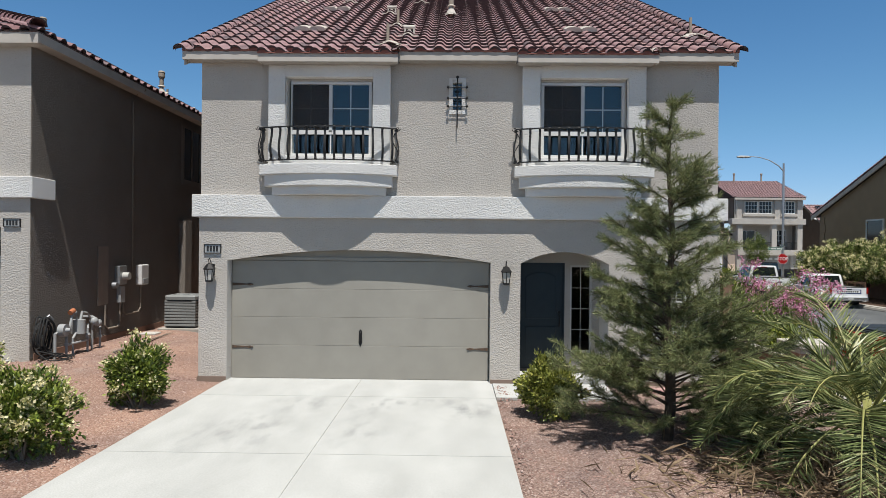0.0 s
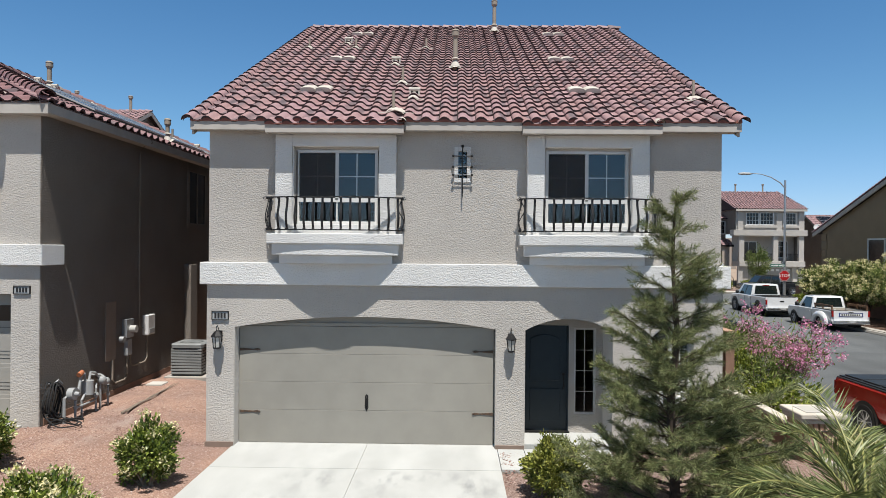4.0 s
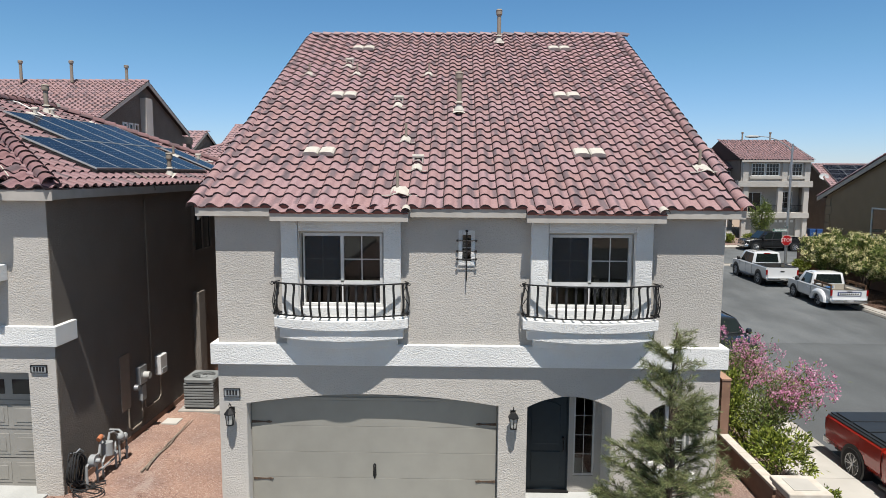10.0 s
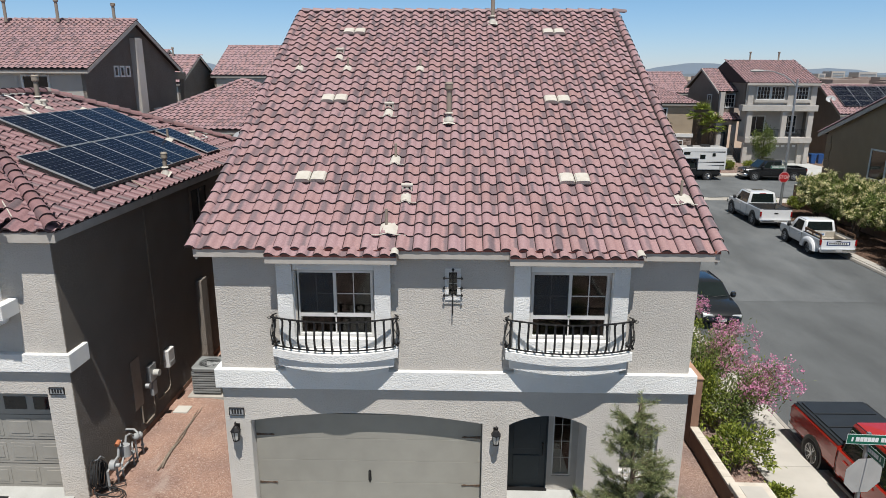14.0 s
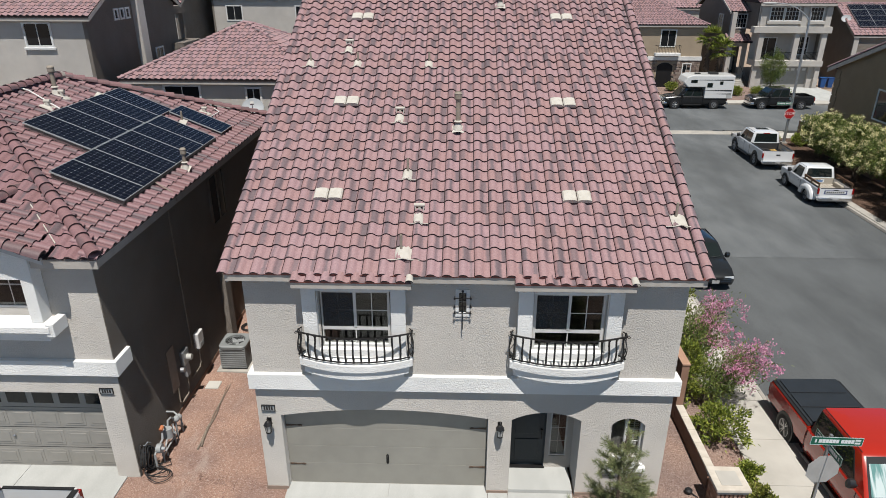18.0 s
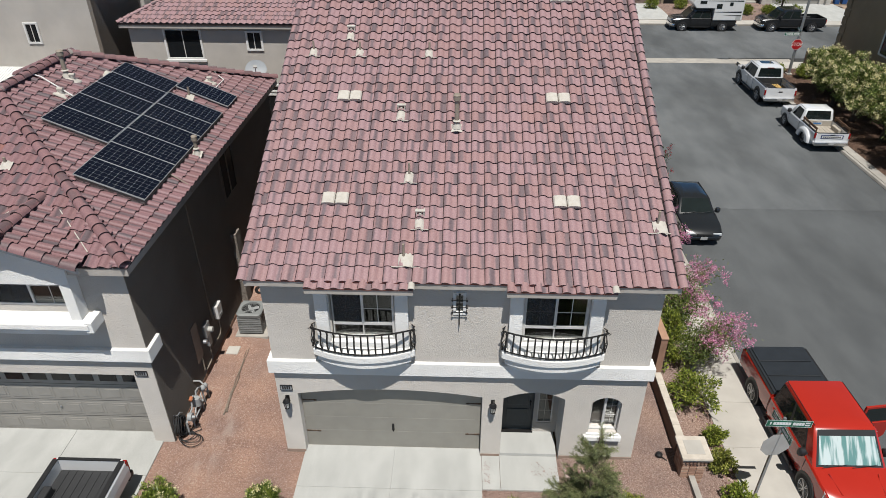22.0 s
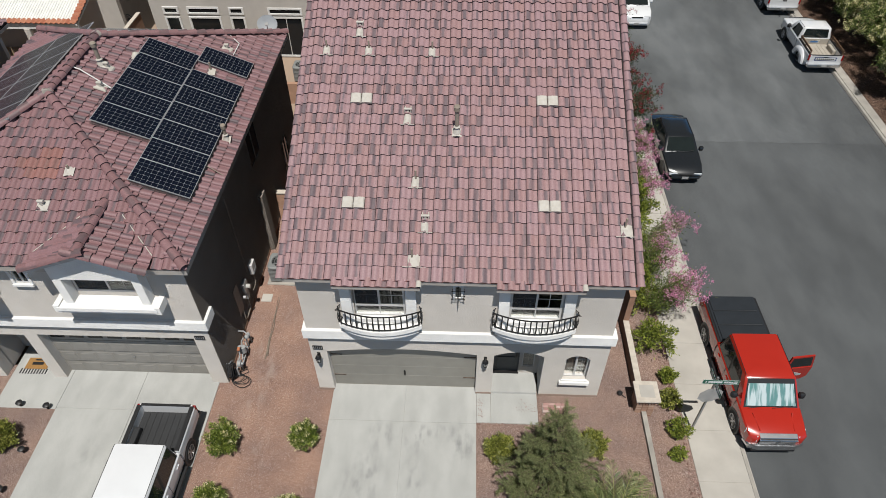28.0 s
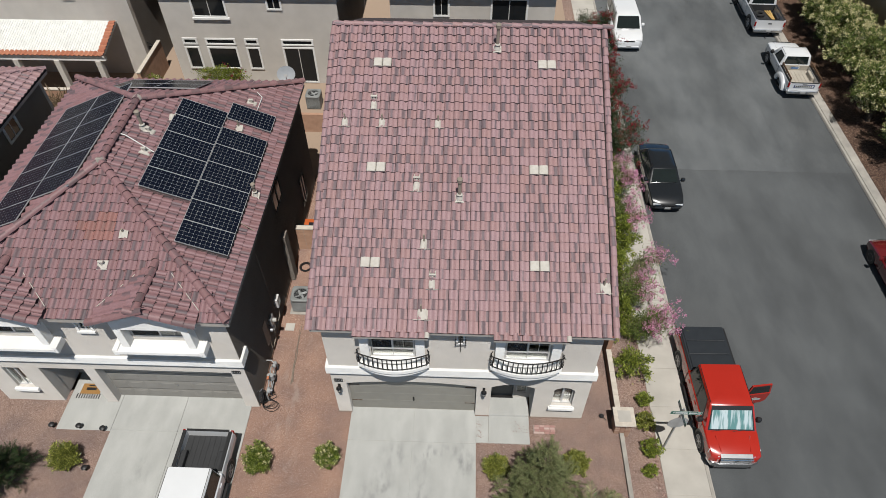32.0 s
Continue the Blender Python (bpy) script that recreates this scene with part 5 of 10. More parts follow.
for r in (1, 2, 3):
    part("section_joint", Build().box(-13.55, -8.42, NG - 0.004, NG - 0.001, r * 0.6 - 0.01, r * 0.6), BLACK, ngd)
part("door_knob", Build().ball((-10.98, NG - 0.03, 0.95), 0.03, 8), GALV, ngd)
# entry
part("wall", Build().box(-15.9, -13.75, 13.3, 13.4, -0.008, 2.84), STUCCO, nb)
part("wall", Build().box(-15.95, -15.71, NY + 0.40, 13.29, -0.04, 2.84), STUCCO, nb)
nfd = part("front_door", Build().box(-14.98, -14.05, 13.24, 13.299, 0.0, 2.06), DOOR, nb, "dark panelled front door")
part("door_light", Build().prism(arc(-14.75, -14.28, 1.85, 0.12) + [(-14.28, 1.62), (-14.75, 1.62)], "y", 13.22, 13.239), DARKGLASS, nfd)
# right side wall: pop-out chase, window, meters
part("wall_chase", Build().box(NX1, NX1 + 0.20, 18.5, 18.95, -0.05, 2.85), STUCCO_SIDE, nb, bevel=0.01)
for y0, y1, z0, z1 in ((18.75, 19.95, 4.05, 5.55), (22.6, 23.3, 1.0, 2.4)):
    wv = part("window", Build().box(NX1, NX1 + 0.05, y0 - 0.12, y1 + 0.12, z0 - 0.16, z0).box(NX1, NX1 + 0.05, y0 - 0.12, y1 + 0.12, z1, z1 + 0.12)
              .box(NX1, NX1 + 0.05, y0 - 0.12, y0, z0, z1).box(NX1, NX1 + 0.05, y1, y1 + 0.12, z0, z1).box(NX1, NX1 + 0.04, (y0 + y1) / 2 - 0.03, (y0 + y1) / 2 + 0.03, z0, z1), STUCCO_SIDE, nb, "window in a stucco surround", bevel=0.006)
    part("pane", Build().box(NX1 + 0.004, NX1 + 0.012, y0, (y0 + y1) / 2 - 0.03, z0, z1), DARKGLASS, wv)
    part("pane", Build().box(NX1 + 0.004, NX1 + 0.012, (y0 + y1) / 2 + 0.03, y1, z0, z1), DARKGLASS, wv)
PANEL_BROWN = material("panel_brown_paint", (0.24, 0.20, 0.17), 0.6)
mp = thing("electric_panel", (NX1, 14.9, 1.2), "brown wall-painted electric panel with glass meter and grey boxes", "electric panel")
part("cabinet", Build().box(NX1, NX1 + 0.025, 14.62, 15.05, 1.0, 2.32), PANEL_BROWN, mp, bevel=0.01)
part("meter_box", Build().box(NX1, NX1 + 0.12, 15.35, 15.70, 1.42, 1.86), GALV, mp, "grey meter box", bevel=0.015)
part("meter", Build().cyl((NX1 + 0.12, 15.55, 1.62), (NX1 + 0.26, 15.55, 1.62), 0.09, 0.085, 14), FROST, mp, "round glass meter", smooth=True)
part("meter", Build().cyl((NX1 + 0.06, 15.18, 1.42), (NX1 + 0.16, 15.18, 1.42), 0.075, 0.07, 14), GALV, mp, smooth=True)
part("switch_box", Build().box(NX1, NX1 + 0.16, 16.35, 16.72, 1.36, 1.86), WHITE, mp, "white inverter box", bevel=0.02)
part("switch_cover", Build().box(NX1 + 0.16, NX1 + 0.175, 16.40, 16.67, 1.40, 1.52), PLASTIC_GREY, mp, bevel=0.005)
part("breaker_box", Build().box(NX1, NX1 + 0.10, 15.45, 15.66, 1.0, 1.38), PLASTIC_GREY, mp, bevel=0.01)
b = Build()
b.tube([(NX1 + 0.03, 15.55, 1.0), (NX1 + 0.03, 15.55, 0.55), (NX1 + 0.03, 15.45, 0.45), (NX1 + 0.03, 15.0, 0.45), (NX1 + 0.03, 14.9, 0.55), (NX1 + 0.03, 14.9, 1.0)], 0.022, 8)
b.tube([(NX1 + 0.03, 16.55, 1.36), (NX1 + 0.03, 16.55, 0.80), (NX1 + 0.03, 16.45, 0.70), (NX1 + 0.03, 15.8, 0.70), (NX1 + 0.03, 15.7, 0.80), (NX1 + 0.03, 15.7, 1.2)], 0.018, 8)
b.tube([(NX1 + 0.02, 16.15, 1.55), (NX1 + 0.02, 16.15, 5.85), (NX1 + 0.12, 16.15, 6.02), (EX1 + 0.02, 16.15, 6.10), (EX1 - 0.05, 16.15, 6.30), (EX1 - 0.8, 16.4, 6.62)], 0.014, 6)
b.tube([(NX1 + 0.02, 16.15, 1.60), (NX1 + 0.02, 16.35, 1.55)], 0.014, 6)
part("conduit", b, PIPE_TAN, mp, smooth=True)
# gas meter and hose
gm = thing("gas_meter", (NX1 + 0.3, 13.4, 0), "grey gas meter with regulator and pipework beside the wall", "gas meter")
b = Build().loft([[(NX1 + 0.30 + 0.14 * math.cos(a), 13.55 + 0.10 * math.sin(a), z) for a in [k * math.pi / 8 for k in range(16)]] for z in (0.36, 0.40, 0.58, 0.64)])
part("body", b, PLASTIC_GREY, gm, "pale blue-grey meter body", smooth=True)
part("regulator", Build().cyl((NX1 + 0.30, 12.95, 0.50), (NX1 + 0.42, 12.95, 0.50), 0.12, 0.12, 16).cyl((NX1 + 0.42, 12.95, 0.50), (NX1 + 0.50, 12.95, 0.50), 0.05, 0.04, 12).ball((NX1 + 0.34, 14.05, 0.55), 0.09, 10), PLASTIC_GREY, gm, smooth=True)
b = Build()
b.tube([(NX1 + 0.30, 12.78, -0.03), (NX1 + 0.30, 12.78, 0.45), (NX1 + 0.30, 12.95, 0.50)], 0.028, 8)
b.tube([(NX1 + 0.30, 12.95, 0.50), (NX1 + 0.30, 13.25, 0.52), (NX1 + 0.30, 13.35, 0.78), (NX1 + 0.30, 13.45, 0.80), (NX1 + 0.30, 13.50, 0.62)], 0.026, 8)
b.tube([(NX1 + 0.30, 13.62, 0.62), (NX1 + 0.30, 13.68, 0.78), (NX1 + 0.30, 13.85, 0.74), (NX1 + 0.30, 14.05, 0.58), (NX1 + 0.30, 14.05, -0.03)], 0.026, 8)
b.tube([(NX1 + 0.34, 13.30, -0.03), (NX1 + 0.34, 13.30, 0.3), (NX1 + 0.30, 13.50, 0.42)], 0.024, 8)
part("pipework", b, PLASTIC_GREY, gm, smooth=True)
b = Build()
for y, h in ((13.05, 0.34), (13.78, 0.44), (14.25, 0.34)):
    b.tube([(NX1 + 0.36, y, -0.03), (NX1 + 0.36, y, h), (NX1 + 0.30, y + 0.12, h + 0.06)], 0.022, 8)
    b.cyl((NX1 + 0.36, y, h * 0.55), (NX1 + 0.36, y, h * 0.55 + 0.05), 0.04, n=8)
b.tube([(NX1 + 0.36, 13.05, 0.20), (NX1 + 0.36, 13.78, 0.20)], 0.022, 8)
b.tube([(NX1, 14.25, 0.62), (NX1 + 0.20, 14.25, 0.62), (NX1 + 0.34, 14.15, 0.58)], 0.026, 8)
b.ball((NX1 + 0.36, 13.78, 0.30), 0.06, 8).ball((NX1 + 0.34, 14.20, 0.50), 0.085, 10)
part("pipework", b, PLASTIC_GREY, gm, smooth=True)
part("valve_cap", Build().cyl((NX1 + 0.30, 13.26, 0.80), (NX1 + 0.30, 13.38, 0.84), 0.05, 0.05, 10), material("orange_cap", (0.45, 0.16, 0.07), 0.7), gm, "orange valve cap")
hose = thing("garden_hose", (NX1 + 0.15, 12.55, 0), "black garden hose coiled over a bracket at the house corner", "hose")
b, rng = Build(), random.Random(8)
for k in range(9):
    ry, rz, oy = rng.uniform(0.16, 0.26), rng.uniform(0.24, 0.36), rng.uniform(-0.04, 0.04)
    xo = NX1 + 0.06 + 0.022 * k
    b.tube([(xo + 0.02 * math.sin(3 * a), 12.50 + oy + ry * math.cos(a), 0.42 + rz * math.sin(a)) for a in [j * math.pi / 12 for j in range(24)]], 0.013, 6, closed=True)
part("coil", b, RUBBER, hose, smooth=True, kind="stuff")
part("tail", Build().tube([(NX1 + 0.2, 12.62, 0.1), (NX1 + 0.32, 12.72, 0.02), (NX1 + 0.5, 12.85, 0.015), (NX1 + 0.58, 12.72, 0.015), (NX1 + 0.40, 12.60, 0.015), (NX1 + 0.25, 12.75, 0.015)], 0.013, 6), RUBBER, hose, smooth=True)
b = Build()
for k in range(4):
    cx, cy, rr = NX1 + 0.30 + 0.05 * k, 12.45 - 0.05 * k, 0.20 + 0.035 * k
    b.tube([(cx + rr * math.cos(a), cy + 0.8 * rr * math.sin(a), 0.03 + 0.18 * max(0, math.cos(a + k)) * (0.4 + 0.2 * k)) for a in [j * math.pi / 12 for j in range(24)]], 0.012, 6, closed=True)
part("loose_loop", b, RUBBER, hose, smooth=True, kind="stuff")
part("faucet", Build().tube([(NX1, 12.55, 0.72), (NX1 + 0.12, 12.55, 0.74), (NX1 + 0.16, 12.60, 0.80), (NX1 + 0.18, 12.70, 0.70)], 0.018, 7), GALV, hose, smooth=True)
plaque(-8.36, -8.04, 2.46, 2.62, NY, "grey plaque with dark frame on the neighbouring house")


# ---- solar panels ----
PANEL_W, PANEL_H = 1.82, 1.043
CELL = material("solar_cell", (0.006, 0.008, 0.016), 0.16, (0.008, 0.011, 0.020), 6, coords="object", spec=0.07)
BACKSHEET = material("panel_backsheet", (0.46, 0.47, 0.49), 0.5, spec=0.1)
SOLAR = {}
PANEL_FRAME = Build().box(0, PANEL_W, 0, 0.010, 0, 0.04).box(0, PANEL_W, PANEL_H - 0.010, PANEL_H, 0, 0.04).box(0, 0.010, 0.010, PANEL_H - 0.010, 0, 0.04).box(PANEL_W - 0.010, PANEL_W, 0.010, PANEL_H - 0.010, 0, 0.04).mesh("solar_panel")
PANEL_FRAME.materials.append(material("panel_frame", (0.46, 0.47, 0.48), 0.45, metal=0.2))
PANEL_BACK = Build().box(0.010, PANEL_W - 0.010, 0.010, PANEL_H - 0.010, 0.02, 0.030).mesh("backsheet")
PANEL_BACK.materials.append(BACKSHEET)
b = Build()
for i in range(11):
    for j in range(6):
        cx, cy, r, c = 0.0950 + 0.1630 * i, 0.0975 + 0.1696 * j, 0.0795, 0.013
        pts = [(cx - r + c, cy - r), (cx + r - c, cy - r), (cx + r, cy - r + c), (cx + r, cy + r - c), (cx + r - c, cy + r), (cx - r + c, cy + r), (cx - r, cy + r - c), (cx - r, cy - r + c)]
        b.add([(x, cy + (y - cy) * 1.035, 0.0335) for x, y in pts], [tuple(range(8))])
PANEL_CELLS = b.mesh("cell_grid")
PANEL_CELLS.materials.append(CELL)


def solar_array(at, label):
    SOLAR["now"] = thing("solar_array", at, label, "solar panels", "rooftop solar arrays")


def lay_panel(m):
    p = put("solar_panel", PANEL_FRAME, m, SOLAR["now"])
    put("backsheet", PANEL_BACK, Matrix.Identity(4), p)
    tagged(put("cell_grid", PANEL_CELLS, Matrix.Identity(4), p), kind="stuff")


def plane_frame(a, u, up, lift=0.13):
    f = slope_frame(a, u, up)
    return f @ Matrix.Translation((0, 0, lift))


rs = (RZ - EZ) / (EX1 - AF[0])
EH, RH = EZ + NEXT, RZ + NEXT      # the roof where it stands
k = 1 / math.sqrt(1 + rs * rs)
fr = plane_frame((EX1, EY0, EH), (0, 1, 0), (-k, 0, rs * k))       # x runs along the eave to the back, y up the slope
solar_array((-9.8, 17.5, 7.2), "dark blue solar panels in silver frames on the neighbour's roof")
TURN90 = Matrix.Rotation(math.pi / 2, 4, "Z")
for i in range(5):
    lay_panel(fr @ Matrix.Translation((16.28 - EY0 + 1.05 * i + PANEL_H, 2.53, 0)) @ TURN90)
for y in [14.30 + 1.05 * i for i in range(6)] + [21.22]:
    lay_panel(fr @ Matrix.Translation((y - EY0 + PANEL_H, 0.69, 0)) @ TURN90)
solar_array((-15.5, 18, 7.4), "dark solar panels on the far slope of the neighbour's roof")
fl = plane_frame((EX0, EY1, EH), (0, -1, 0), (k, 0, rs * k))
for i in range(7):
    for v in (1.55, 3.39):
        if not (v == 3.39 and i == 6):
            lay_panel(fl @ Matrix.Translation((EY1 - 22.2 + 1.05 * i + PANEL_H, v - 0.25, 0)) @ TURN90)
bs = (RZ - EZ) / (EY1 - AB[1])
kb = 1 / math.sqrt(1 + bs * bs)
solar_array((-12.5, 23, 7.4), "dark solar panels on the rear slope of the neighbour's roof")
fb = plane_frame((EX1, EY1, EH), (-1, 0, 0), (0, -kb, bs * kb))
for i in range(2):
    for j in range(2):
        lay_panel(fb @ Matrix.Translation((3.9 + 1.84 * i, 1.0 + 1.05 * j, 0)))
GUARD = material("guard_mesh", (0.06, 0.06, 0.06), 0.8)
tg = thing("critter_guard", (-9, 14.2, 6.6), "dark wire mesh skirt around the solar panels", "wire mesh")
for a, c in (((2.56, 0.66), (2.56, 2.42)), ((4.52, 2.58), (4.52, 4.32)), ((2.56, 0.66), (8.9, 0.66))):
    m = fr
    p0, p1 = m @ Vector((a[0], a[1], 0)), m @ Vector((c[0], c[1], 0))
    q0, q1 = m @ Vector((a[0], a[1], -0.13)), m @ Vector((c[0], c[1], -0.13))
    b = Build()
    for v in range(5):
        b.tube([tuple(p0.lerp(q0, v / 4)), tuple(p1.lerp(q1, v / 4))], 0.0035, 4)
    n = int((p1 - p0).length / 0.028)
    for u in range(n + 1):
        b.tube([tuple(p0.lerp(p1, u / n)), tuple(q0.lerp(q1, u / n))], 0.0035, 4)
    part("mesh_skirt", b, GUARD, tg, kind="stuff")


def roof_z(x, y):
    """Height of the neighbour's roof."""
    return EH + min(rs * (EX1 - x), rs * (x - EX0), (RZ - EZ) / (AF[1] - EY0) * (y - EY0), bs * (EY1 - y))


vent_pipe("flue", -12.25, 19.2, roof_z(-12.25, 19.2), 0.75, 0.065, "tall tan flue pipe on the neighbour's roof")
vent_pipe("flue", -7.95, 17.55, roof_z(-7.95, 17.55), 0.55, 0.055, "tan flue pipe near the neighbour's eave")
vent_pipe("plumbing_vent", -11.55, 14.45, roof_z(-11.55, 14.45), 0.30, 0.035, "thin grey plumbing vent", False)
vent_pipe("plumbing_vent", -9.3, 20.95, roof_z(-9.3, 20.95), 0.45, 0.035, "thin grey plumbing vent", False)
vent_pipe("plumbing_vent", -11.6, 20.3, roof_z(-11.6, 20.3), 0.12, 0.05, "short grey plumbing vent", False)
for x, y in ((-12.06, 13.41), (-9.21, 22.75), (-12.05, 19.15), (-11.85, 18.05)):
    z = roof_z(x, y) + 0.07
    t = thing("exhaust_vent", (x, y, z), "cream hooded exhaust vent on the neighbour's roof", "roof vent", "neighbour's exhaust vents")
    part("flashing", Build().loft([[(x + ex * kx, y + ey * kx, z + h + (roof_z(x + ex * kx, y + ey * kx) - roof_z(x, y))) for ex, ey in ((-0.19, -0.15), (0.19, -0.15), (0.19, 0.16), (-0.19, 0.16))] for kx, h in ((1.0, -0.02), (0.9, 0.02), (0.45, 0.05))]), VENT, t, bevel=0.006)
    part("hood", Build().cyl((x - 0.09, y, z + 0.17), (x + 0.09, y, z + 0.17), 0.05, n=12).cyl((x, y, z), (x, y, z + 0.15), 0.055, 0.05, 12), VENT, t, smooth=True)
cond = thing("roof_conduit", (-12, 18, 8), "white conduit pipe over the neighbour's roof", "pipe")
part("pipe", Build().tube([(-13.1, 18.6, RH + 0.12), (-12.6, 18.5, roof_z(-12.6, 18.5) + 0.14), (-11.55, 18.1, roof_z(-11.55, 18.1) + 0.14)], 0.022, 7), WHITE, cond, smooth=True)
part("pipe", Build().tube([(-9.6, 24.0, roof_z(-9.6, 24.0) + 0.16), (-8.9, 23.3, roof_z(-8.9, 23.3) + 0.13), (-8.9, 22.4, roof_z(-8.9, 22.4) + 0.13)], 0.020, 7), WHITE, cond, smooth=True)


# ---- side passage ----
ac = thing("air_conditioner", (-7.03, 17.06, 0.27), "grey louvred air-conditioner condenser on a concrete pad", "air conditioner", "condensers")


def condenser(t, x, y, z, s, h):
    b = Build()
    for k in range(9):
        z0 = z + 0.05 + k * (h - 0.16) / 9
        b.box(x - s, x + s, y - s, y + s, z0, z0 + (h - 0.16) / 9 - 0.022)
    part("louvre", b, AC_STEEL, t, bevel=0.006)
    part("core", Build().box(x - s + 0.02, x + s - 0.02, y - s + 0.02, y + s - 0.02, z + 0.03, z + h - 0.1), BLACK, t)
    b = Build().loft([[(x + (s + d) * math.cos(a) * 1.12 if False else x + max(-s - d, min(s + d, 1.35 * s * math.cos(a))), y + max(-s - d, min(s + d, 1.35 * s * math.sin(a))), zz) for a in [j * math.pi / 16 for j in range(32)]]
                      for d, zz in ((0.02, z + h - 0.11), (0.025, z + h - 0.03), (-0.02, z + h))], caps=False)
    n = 32
    ring = lambda r, zz: [(x + r * math.cos(j * math.pi / 16), y + r * math.sin(j * math.pi / 16), zz) for j in range(n)]
    outer = [(x + max(-s + 0.02, min(s - 0.02, 1.35 * s * math.cos(j * math.pi / 16))), y + max(-s + 0.02, min(s - 0.02, 1.35 * s * math.sin(j * math.pi / 16))), z + h) for j in range(n)]
    b.loft([outer, ring(s * 0.78, z + h), ring(s * 0.74, z + h - 0.06)], caps=False)
    part("top", b, AC_STEEL, t, smooth=True)
    part("well", Build().cyl((x, y, z + h - 0.16), (x, y, z + h - 0.13), s * 0.74, n=20), BLACK, t)
    b = Build()
    for j in range(4):
        b.box(0.06, s * 0.66, -0.09, 0.09, -0.004, 0.004, Matrix.Translation((x, y, z + h - 0.10)) @ Matrix.Rotation(j * math.pi / 2 + 0.4, 4, "Z") @ Matrix.Rotation(0.4, 4, "X"))
    b.cyl((x, y, z + h - 0.13), (x, y, z + h - 0.05), 0.09, n=12)
    part("fan", b, PLASTIC_GREY, t)
    b = Build()
    for j in range(16):
        a = j * math.pi / 8
        b.cyl((x + 0.08 * math.cos(a), y + 0.08 * math.sin(a), z + h - 0.01), (x + s * 0.78 * math.cos(a + 0.25), y + s * 0.78 * math.sin(a + 0.25), z + h - 0.01), 0.004, n=4)
    for r in (0.1, 0.4, 0.6):
        b.tube([(x + s * r * 1.25 * math.cos(j * math.pi / 10), y + s * r * 1.25 * math.sin(j * math.pi / 10), z + h - 0.01) for j in range(20)], 0.004, 4, closed=True)
    part("grille", b, AC_STEEL, t)


condenser(ac, -7.03, 17.06, 0.27, 0.40, 0.84)
structure("condenser_pad", Build().box(-7.56, -6.45, 16.55, 17.6, -0.1, 0.27), KERB, "small concrete pad under the condenser", "pad", bevel=0.015)
structure("stepping_stone", Build().box(-7.62, -7.22, 15.68, 16.06, -0.06, 0.26), WALK, "square concrete stepping stone in the gravel", "stone", bevel=0.015)
vine = thing("dry_vine", (-6.9, 14.3, 0), "thin dry vine trailing over the side gravel", "vine")
rng = random.Random(2)
pts = [(-6.85 - 0.12 * i / 10 + rng.uniform(-0.02, 0.02), 13.05 + 2.85 * i / 10) for i in range(11)]
for k in range(2):
    part("stem", Build().tube([(x + 0.03 * k + rng.uniform(-0.02, 0.02), y + 0.1 * k, lift(x) + 0.02 + rng.uniform(0, 0.02)) for x, y in pts], [0.022 - 0.0016 * i for i in range(11)], 6), material("dry_vine_bark", (0.26, 0.215, 0.165), 0.9, (0.16, 0.125, 0.10), 12), vine, smooth=True)


def block_wall(name, x0, x1, y0, y1, z0, z1, label, mat=BLOCK, cap=True, bl=0.40, bh=0.20):
    """A wall of blocks with recessed joints; each block a piece of its own."""
    core = Build().box(x0 + 0.006, x1 - 0.006, y0 + 0.006, y1 - 0.006, z0, z1 - 0.006)
    wobj = tagged(part(name, core, KERB if mat is not BLOCK_DARK else BLOCK_DARK), label, "wall", kind="structure")
    along_x = (x1 - x0) > (y1 - y0)
    n = max(1, round(((x1 - x0) if along_x else (y1 - y0)) / bl))
    rows = max(1, round((z1 - z0) / bh))
    L, H = ((x1 - x0) if along_x else (y1 - y0)) / n, (z1 - z0) / rows
    T = (y1 - y0) if along_x else (x1 - x0)
    bb = Build().box(0.005, L - 0.005, 0, T, 0.005, H - 0.005) if along_x else Build().box(0, T, 0.005, L - 0.005, 0.005, H - 0.005)
    me = bb.mesh("block")
    me.materials.append(mat)
    for r in range(rows):
        for i in range(n):
            put("block", me, Matrix.Translation((x0 + (i * L if along_x else 0), y0 + (0 if along_x else i * L), z0 + r * H)), wobj)
    if cap:
        part("cap", Build().box(x0 - 0.02, x1 + 0.02, y0 - 0.02, y1 + 0.02, z1, z1 + 0.06), BLOCK_CAP, wobj, "pale wall cap", bevel=0.01)
    return wobj


